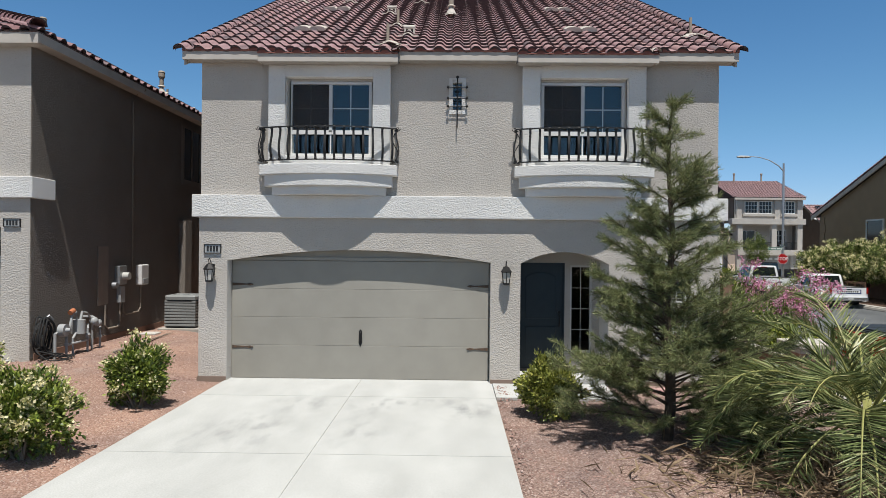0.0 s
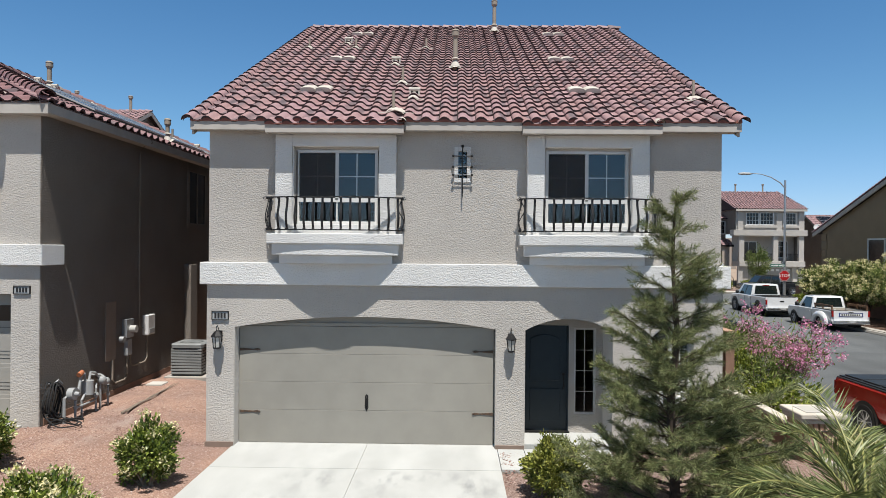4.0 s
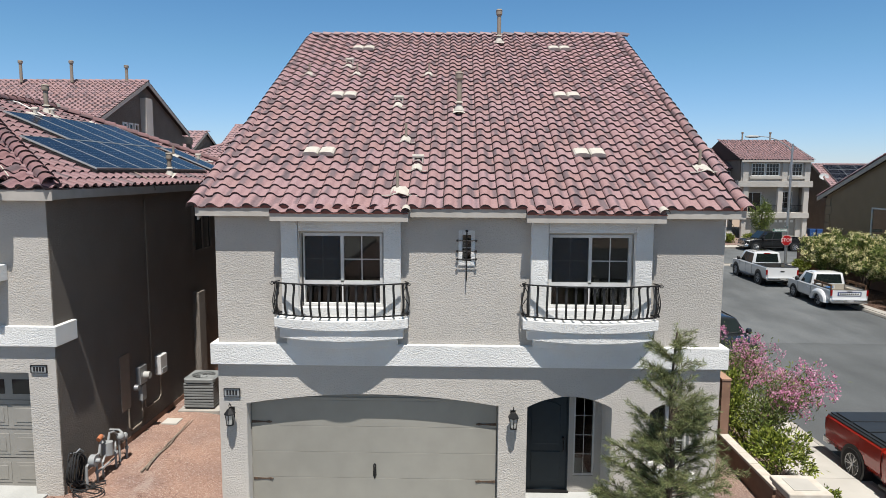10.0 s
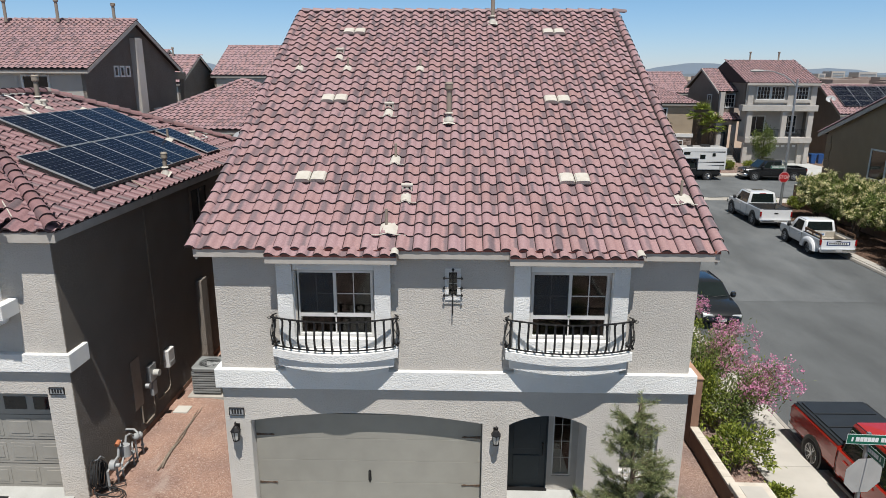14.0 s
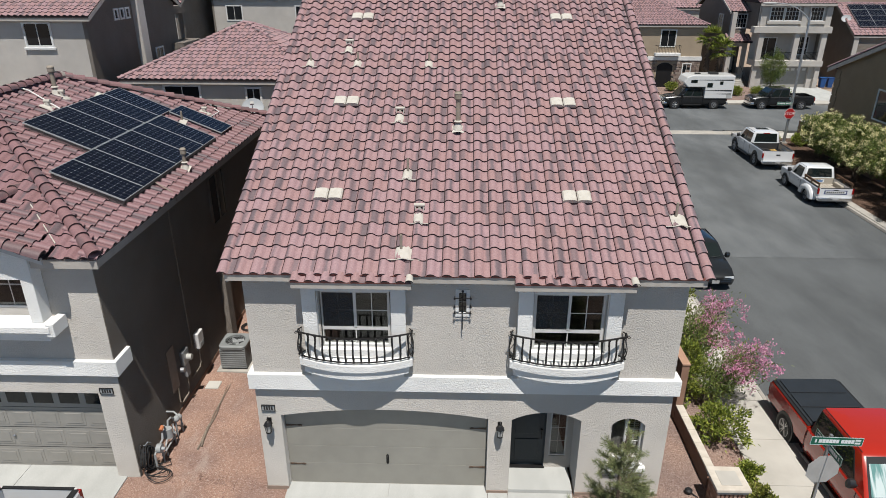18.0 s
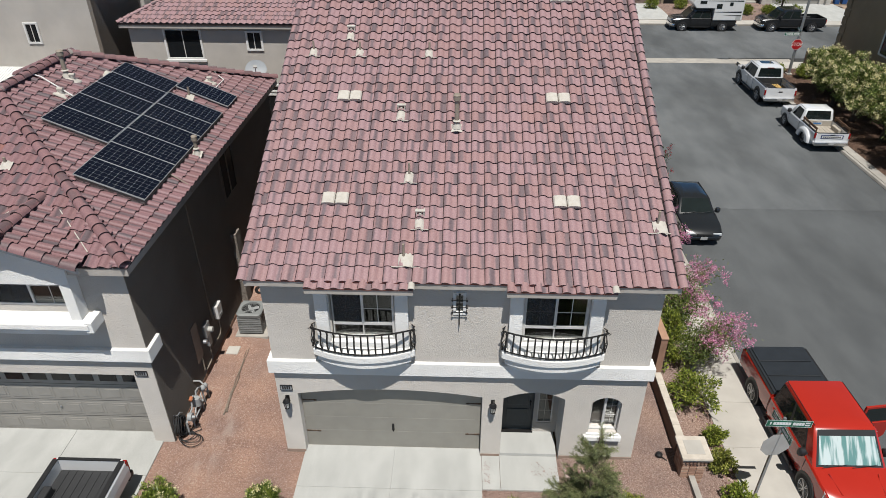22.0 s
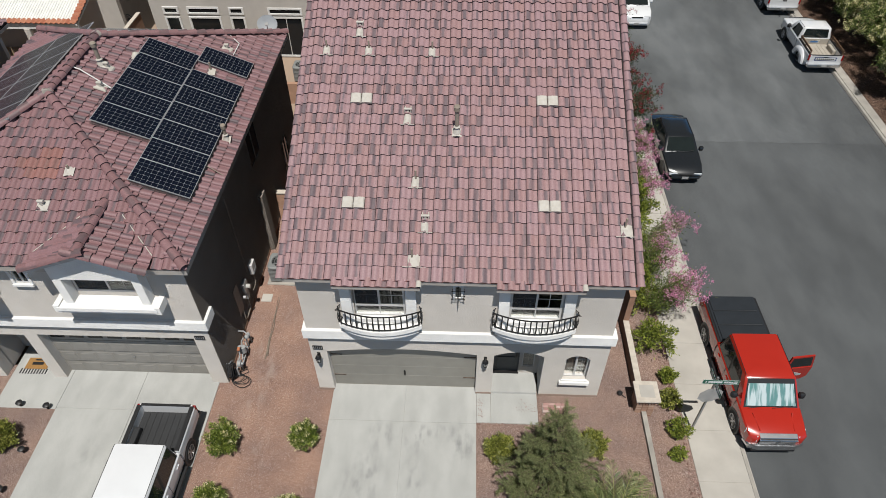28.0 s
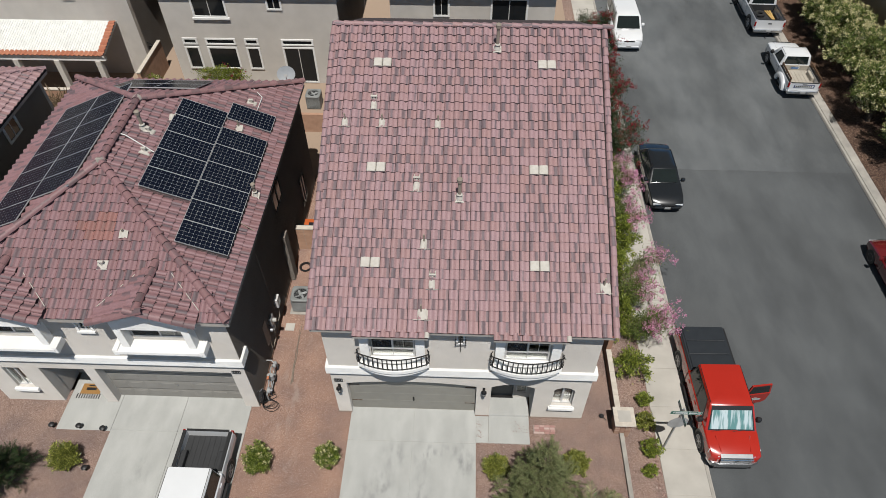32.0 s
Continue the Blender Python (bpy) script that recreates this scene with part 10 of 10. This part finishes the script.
pine("young grey-green pine with wispy limbs down to the ground", 2.85, 8.78, LOT, 4.56, 1.50, 140000, 80, whorls=23, nl=0.095, nw=0.0065)
CONIFER = varied("conifer_needle", [(0, (0.012, 0.030, 0.010)), (0.6, (0.030, 0.062, 0.018)), (1, (0.065, 0.10, 0.03))], 0.5, "island", 0.15)
pine("dense dark green conifer in the neighbour's gravel", -16.5, 8.6, NEXT, 3.0, 1.15, 26000, 81, "conifer_tree", 16, CONIFER, 0.12, 0.012)


def palm(label, x, y, z, trunk, fronds, length, seed, droop=1.0, name="palm", rough=True, leaflets=34, ll=0.30, lw=0.022):
    """A feather palm: boots on the stem, arching fronds with two ranks of leaflets."""
    r = np.random.RandomState(seed)
    t = thing(name, (x, y, z), label, "palm tree")
    b = Build().cyl((x, y, z - 0.05), (x, y, z + trunk), 0.13, 0.16, 10)
    for k in range(40):
        a, hh = k * 2.4, trunk * (k + 0.5) / 40
        b.tube([(x + 0.12 * math.cos(a), y + 0.12 * math.sin(a), z + hh), (x + 0.24 * math.cos(a), y + 0.24 * math.sin(a), z + hh + 0.14)], [0.03, 0.012], 5)
    part("trunk", b, BARK, t)
    P, D = [], []
    for i in range(fronds):
        a = i * 2.399 + r.uniform(-0.25, 0.25)
        e = r.uniform(0.30, 1.40) if i < fronds * 0.75 else r.uniform(-0.25, 0.3)
        L = length * r.uniform(0.8, 1.12)
        pts, p, el = [], np.array([x + 0.08 * math.cos(a), y + 0.08 * math.sin(a), z + trunk]), e
        n = 12
        for k in range(n + 1):
            pts.append(p.copy())
            p = p + np.array([math.cos(a) * math.cos(el), math.sin(a) * math.cos(el), math.sin(el)]) * L / n
            el -= droop * (0.05 + 0.20 * (k / n)) * r.uniform(0.7, 1.2)
            if p[2] < z + 0.04:
                p[2] = z + 0.04
        part("frond", Build().tube([tuple(q) for q in pts], [0.016 * (1 - k / (n + 2)) + 0.002 for k in range(n + 1)], 5), RACHIS, t)
        side = np.array([-math.sin(a), math.cos(a), 0])
        for k in range(leaflets):
            u = 0.14 + 0.86 * k / leaflets
            j = min(int(u * n), n - 1)
            q = pts[j] + (pts[j + 1] - pts[j]) * (u * n - j)
            along = (pts[j + 1] - pts[j]) / np.linalg.norm(pts[j + 1] - pts[j])
            for s in (-1, 1):
                P.append(q)
                D.append((side * s * 0.85 + along * (0.45 + 0.5 * u) + np.array([0, 0, 0.35 - 0.25 * u]) + r.normal(size=3) * 0.10) )
    P, D = np.array(P), np.array(D)
    u = np.tile(np.repeat(np.linspace(0, 1, leaflets), 2), fronds)
    lens = ll * (0.55 + 0.75 * np.sin(np.pi * np.clip(u * 0.9 + 0.12, 0, 1))) * r.uniform(0.85, 1.1, len(P))
    part("leaf_blade", leaf_mesh("leaf_blade", P, D, lens, lw, PALM, seed, 0.12), PALM, t, "grey-green feathery leaflets", kind="stuff")
    return t


palm("pygmy date palm with arching feathery fronds, on red gravel", 4.55, 7.35, LOT, 0.70, 34, 1.85, 90, 1.05, ll=0.33, lw=0.013, leaflets=70)
palm("small pygmy date palm beside a larger one", 3.85, 8.0, LOT, 0.18, 16, 1.15, 91, 0.9, ll=0.24, lw=0.013, leaflets=46)
dead = thing("dry_thatch", (4.4, 7.3, LOT), "dead brown palm litter heaped under the fronds", "palm litter")
r = np.random.RandomState(9)
p = r.normal(size=(3600, 3)) * (0.85, 0.55, 0.07) + (4.3, 7.2, LOT + 0.06)
part("litter", leaf_mesh("litter", p, r.normal(size=(3600, 3)) * (1, 1, 0.3), 0.3, 0.014, DRY, 5), DRY, dead, kind="stuff")


def fan_palm(x, y, z, h, seed):
    r = np.random.RandomState(seed)
    t = thing("fan_palm", (x, y, z), "tall fan palm with shaggy trunk across the street", "palm tree", "fan palms")
    b = Build().tube([(x, y, z - 0.1), (x + 0.05, y, z + h * 0.5), (x, y, z + h)], [0.22, 0.20, 0.24], 9)
    for k in range(110):
        a, hh = k * 2.4, h * (k + 1) / 112
        b.tube([(x + 0.2 * math.cos(a), y + 0.2 * math.sin(a), z + hh), (x + 0.36 * math.cos(a), y + 0.36 * math.sin(a), z + hh - 0.12)], [0.05, 0.02], 4)
    part("trunk", b, BARK, t)
    P, D = [], []
    for i in range(34):
        a, e = i * 2.399, r.uniform(-0.7, 1.3)
        d = np.array([math.cos(a) * math.cos(e), math.sin(a) * math.cos(e), math.sin(e)])
        hub = np.array([x, y, z + h]) + d * 0.75
        side = np.array([-math.sin(a), math.cos(a), 0])
        upv = np.cross(d, side)
        for k in range(17):
            f = (k - 8) / 8 * 1.25
            P.append(hub)
            D.append(d * math.cos(f) + side * math.sin(f) + np.array([0, 0, -0.15]))
    part("crown", leaf_mesh("fans", np.array(P), np.array(D), 0.75, 0.07, SHRUB, seed, 0.2), SHRUB, t, kind="stuff")


fan_palm(25.2, 69.6, -0.5, 5.6, 95)
fan_palm(26.3, 69.2, -0.5, 4.6, 96)
for i, (nm, lab, x, y, h, s, lf) in enumerate((("street_tree", "small dark green tree beside the steps", 32.0, 69.5, 4.4, 1.1, OLEANDER), ("yard_tree", "dark green tree between the rear houses", -18.9, 52.0, 7.0, 1.8, OLEANDER), ("yard_tree", "green tree behind the far houses", 28.0, 92.0, 5.5, 2.0, OLEANDER))):
    r = np.random.RandomState(100 + i)
    t = thing(nm, (x, y, -0.5), lab, "tree", "street trees")
    p, d, k = clumped(r, 5000, (x, y, -0.5 + h * 0.62), (s, s, h * 0.40), 60, 0.14, 0.5, -0.9)
    part("crown", leaf_mesh("crown", p, d, 0.16, 0.07, lf, 100 + i), lf, t, kind="stuff")
    b = Build().tube([(x, y, -0.6), (x + 0.05, y, h * 0.3), (x, y, h * 0.6)], [0.10, 0.08, 0.03], 7)
    for j in range(10):
        b.tube([(x, y, h * 0.25), tuple(k[j])], [0.04, 0.01], 5)
    part("trunk", b, BARK, t)
for i, (x, y) in enumerate(((28.4, 69.0), (30.4, 68.6), (33.0, 68.6), (22.5, 71.5), (19.5, 71.5))):
    shrub("low_shrub", "low green shrub in the yard across the street", x, y, -0.5, 0.7, 0.6, 1.0, SHRUB, 900, 0.14, 0.06, 120 + i, group="far shrubs")
shrub("bougainvillea", "red-flowering bougainvillea under the rear windows", -15.2, 34.3, -0.12, 1.7, 0.5, 1.5, SHRUB, 2600, 0.1, 0.05, 130, FLOWER_R, 500, fl=0.07)
shrub("white_shrub", "white-flowering shrub by the rear wall", -18.6, 32.6, -0.12, 0.7, 0.5, 1.9, SHRUB, 1500, 0.1, 0.05, 131, FLOWER_W, 420, fl=0.07)
pot = thing("potted_plant", (-23.0, 29.6, -0.12), "dry twiggy plant in a terracotta pot", "potted plant")
part("pot", Build().loft([[(-23.0 + rr * math.cos(a), 29.6 + rr * math.sin(a), zz) for a in [j * math.pi / 8 for j in range(16)]] for rr, zz in ((0.25, -0.12), (0.36, 0.35), (0.40, 0.36), (0.40, 0.45), (0.33, 0.45))]), BLOCK, pot, smooth=True)
r = np.random.RandomState(3)
p = r.normal(size=(260, 3)) * (0.35, 0.3, 0.5) + (-23.0, 29.6, 1.2)
part("twigs", leaf_mesh("twigs", p, r.normal(size=(260, 3)) * 0.4 + (0, 0, 1), 0.9, 0.03, DRY, 6), DRY, pot, kind="stuff")


# ---- main roof tiles ----
S = 1 / math.sqrt(1 + PITCH * PITCH)
m = slope_frame((-5.10, ROOF_Y0, ROOF_Z0), (1, 0, 0), (0, S, PITCH * S))
EAVE_EXTRA = 0.08      # the eave course is laid longer
tile_slope(roof, m, 10.375, (RIDGE_Y - ROOF_Y0) / S, lambda x, y: x < 10.15, singles=300, seed=4, start=EAVE_EXTRA)
for x0, x1, xc in BUMPS:
    m2 = slope_frame((x0, 11.64, ROOF_Z0 - 0.082), (1, 0, 0), (0, S, PITCH * S))
    tile_slope(roof, m2, x1 - x0, 0.26, singles=20, seed=int(xc * 7))
for x0, x1, xc in BUMPS:
    c = cap_mesh(0.085, 0.2, "corner_tile")
    c.materials[0] = VENT
    put("corner_tile", c, slope_frame((x1 - 0.04, 11.63, ROOF_Z0 - 0.06), (1, 0, 0), (0, S, PITCH * S)), roof, "cream-painted corner tile")
cap_line(roof, (-5.0, RIDGE_Y, RIDGE_Z + 0.03), (5.05, RIDGE_Y, RIDGE_Z + 0.03), 0.37)
for x in (-5.02, 5.08):
    cap_line(roof, (x, ROOF_Y0 - 0.02, ROOF_Z0 - 0.0), (x, RIDGE_Y - 0.2, RIDGE_Z - 0.1), TILE_E, name="rake_tile", drop=0.01)


# ---- neighbour's roof tiles ----
def clear(p):
    return not any(in_gablet(p, xc, half, 1.75) for xc, half in GABLETS)


A, Bc, C, D = (EX0, EY0, EZ), (EX1, EY0, EZ), (EX1, EY1, EZ), (EX0, EY1, EZ)
F3, G3 = (*AF, RZ), (*AB, RZ)
def newer(p):
    """The mended patch of brighter tiles."""
    return (-13.36 < p.x < -11.86 and 14.55 < p.y < 15.02) or (-12.50 < p.x < -11.90 and 15.02 <= p.y < 15.35) or (-12.80 < p.x < -11.92 and 14.10 < p.y <= 14.55)


hip_tiles(nroof, A, Bc, F3, F3, 150, 7, lambda p: clear(p) and not newer(p), 8, TILE_N)
hip_tiles(nroof, A, Bc, F3, F3, 40, 7, newer, 8, (NEW_TILE, NEW_TILE))
for x, y in (AF, AB):
    part("ridge_mortar", Build().ball((x, y, RZ + 0.10), 0.19, 12, 0.75), MORTAR, nroof, "grey mortar where the ridges meet", smooth=True)
hip_tiles(nroof, Bc, C, G3, F3, 130, 8, None, 7, TILE_N)
hip_tiles(nroof, C, D, G3, G3, 0, 9, None, 6, TILE_N)
hip_tiles(nroof, D, A, F3, G3, 0, 10, None, 6, TILE_N)
for a, c in ((A, F3), (Bc, F3), (C, G3), (D, G3), (F3, G3)):
    cap_line(nroof, (a[0], a[1], a[2] + 0.11), (c[0], c[1], c[2] + 0.11), 0.36, CAP_N)
for xc, half in GABLETS:
    sl = (GZ1 - GZ0) / half
    k2 = 1 / math.sqrt(1 + sl * sl)
    L = half / k2
    tile_slope(nroof, slope_frame((xc + half, 11.45, GZ0), (0, 1, 0), (-k2, 0, sl * k2)), 2.31, L, lambda x, y, L=L: x < 0.55 + 1.75 * y / L, 40, 7, seed=31, mat=TILE_N)
    tile_slope(nroof, slope_frame((xc - half, 13.76, GZ0), (0, -1, 0), (k2, 0, sl * k2)), 2.31, L, lambda x, y, L=L: x > 1.76 - 1.75 * y / L, 40, 7, seed=32, mat=TILE_N)
    cap_line(nroof, (xc, 11.43, GZ1 + 0.06), (xc, 13.75, GZ1 + 0.06), 0.36, CAP_N)
    for sg in (-1, 1):
        part("valley_flashing", Build().tube([(xc + sg * half * (1 - u), 12.05 + 1.78 * u, GZ0 + (GZ1 - GZ0) * u + 0.075) for u in (0.0, 0.5, 1.0)], 0.014, 6), VENT, nroof, "pale metal valley strip")
    cap_line(nroof, (xc + half + 0.05, 11.47, GZ0 + 0.03), (xc, 11.47, GZ1 + 0.04), 0.36, CAP_N, "rake_tile")
    cap_line(nroof, (xc - half - 0.05, 11.47, GZ0 + 0.03), (xc, 11.47, GZ1 + 0.04), 0.36, CAP_N, "rake_tile")

# ---- roof vents and pipes of the main house ----
def main_z(y):
    return ROOF_Z0 + PITCH * (y - ROOF_Y0)


vdat, vf, vu = tile_data(TILE_W, 0.36, 8)
GRID_W = 10.375 / 31
vprof = [(q * GRID_W, z) for q, z in ((0.01, -0.005), (0.02, 0.045), (0.10, 0.076), (0.30, 0.088), (0.66, 0.088), (0.87, 0.076), (0.96, 0.045), (0.97, -0.005))]
vmesh = Build().loft([[(x, y, z + lift_) for x, z in vprof] for y, lift_ in ((0.0, 0.050), (0.35, 0.016))]).mesh("vent_tile", smooth=True)
vmesh.materials.append(VENT)
# a skirt dressed over one barrel of the tiles, ragged at its lower edge
bar_prof = [(x, z) for x, z in ((v[0], v[2]) for v in vdat[1:len(vf) // 2 + 1]) if x < 0.24]
rng = random.Random(77)
SKIRTS = []
for k in range(4):
    V, nb_ = [], len(bar_prof)
    for j in range(4):
        for x, z in bar_prof:
            V.append((x * 1.06 - 0.006 + rng.uniform(-0.008, 0.008), j * 0.11 + (rng.uniform(-0.05, 0.02) if j in (0, 3) else 0), z + 0.014 - 0.052 * (j * 0.11 / 0.4) + (0.0 if j else -0.012)))
    sk = Build().add(V, [(j * nb_ + i, j * nb_ + i + 1, (j + 1) * nb_ + i + 1, (j + 1) * nb_ + i) for j in range(3) for i in range(nb_ - 1)])
    sk.tube([(-0.10, -0.005, 0.058), (0.0, -0.012, 0.068), (0.10, -0.014, 0.125), (0.20, -0.012, 0.075), (0.32, -0.005, 0.055)], 0.010, 5)
    me = sk.mesh("skirt", smooth=True)
    me.materials.append(VENT)
    SKIRTS.append(me)


def on_grid(x, y, shift=0.0):
    """Frame of the main-roof tile nearest to a place, its corner at the tile's."""
    i, j = round((x + 5.10) / GRID_W - shift), max(1, round(((y - ROOF_Y0) / S - EAVE_EXTRA) / TILE_E))
    yy = ROOF_Y0 + (j * TILE_E + EAVE_EXTRA) * S
    return slope_frame((-5.10 + i * GRID_W, yy, main_z(yy)), (1, 0, 0), (0, S, PITCH * S))


for x, y in ((-3.42, 13.66), (2.42, 13.66), (-3.40, 16.88), (2.42, 16.88), (-3.46, 20.56), (2.73, 20.60)):
    t = thing("attic_vent", (x + 0.33, y, main_z(y) + 0.05), "pair of cream-painted attic vent tiles in the roof", "roof vent", "attic vents")
    f = on_grid(x, y)
    for i in range(2):
        put("vent_tile", vmesh, f @ Matrix.Translation((i * GRID_W, 0, 0.004)), t)
vent_pipe("flue", -0.14, 15.95, main_z(15.95), 0.86, 0.062, "tall tan flue pipe with a cap on the main roof")
vent_pipe("flue", 1.11, 21.2, main_z(21.2), 0.95, 0.062, "tall tan flue pipe near the ridge")
for k, (x, y, h) in enumerate(((-1.43, 12.2, 0.36), (4.65, 13.25, 0.36), (-1.37, 14.42, 0.33), (-4.48, 18.6, 0.26), (-2.96, 18.6, 0.26), (-1.07, 18.6, 0.26))):
    f = on_grid(x, y - 0.12, 0.33)
    p = f @ Vector((0.33 * GRID_W, 0.24, 0))
    t = vent_pipe("plumbing_vent", p.x, p.y, p.z + 0.05, h, 0.03, "thin plumbing vent with cream flashing on the main roof", False, False)
    put("flashing", SKIRTS[k % 4], f @ (Matrix.Diagonal((1.6, 1.15, 1, 1)) if k < 2 else Matrix.Identity(4)), t, "cream painted flashing")
for k, (x, y) in enumerate(((-0.86, 13.40), (-1.49, 16.55), (-3.48, 19.25))):
    f = on_grid(x, y - 0.22, 0.33)
    p = f @ Vector((0.33 * GRID_W, 0.37, 0))
    t = thing("exhaust_vent", tuple(p), "cream hooded exhaust vent on the main roof", "roof vent", "exhaust vents")
    part("hood", Build().cyl((p.x - 0.12, p.y + 0.02, p.z + 0.185), (p.x + 0.12, p.y + 0.02, p.z + 0.185), 0.040, n=14).box(p.x - 0.105, p.x - 0.075, p.y - 0.01, p.y + 0.2, p.z, p.z + 0.17).box(p.x + 0.075, p.x + 0.105, p.y - 0.01, p.y + 0.2, p.z, p.z + 0.17), VENT, t, smooth=True)
    part("deflector", Build().prism([(p.x - 0.055, p.z + 0.06), (p.x + 0.055, p.z + 0.06), (p.x + 0.025, p.z + 0.13), (p.x - 0.025, p.z + 0.13)], "y", p.y - 0.03, p.y + 0.03), VENT, t)
    part("throat", Build().box(p.x - 0.089, p.x + 0.089, p.y + 0.06, p.y + 0.10, p.z, p.z + 0.17), BLACK, t)
    put("apron", SKIRTS[(k + 1) % 4], f, t)


# ---- the neighbouring house and its yard things stand on the higher lot ----
for ob in [o for o in bpy.data.objects if o.parent is None]:
    kind_of = ob.name.split(".")[0]
    if kind_of in ("neighbour_house", "gas_meter", "garden_hose", "bollard_light", "door_mat") or kind_of == "number_plaque" and ob.location.x < -7:
        ob.location.z += NEXT
    elif kind_of == "electric_panel":
        ob.location += Vector((0, -0.35, 0.05))
    if kind_of in ("gas_meter", "garden_hose"):
        ob.location.y -= 0.5 if kind_of == "gas_meter" else 0.28
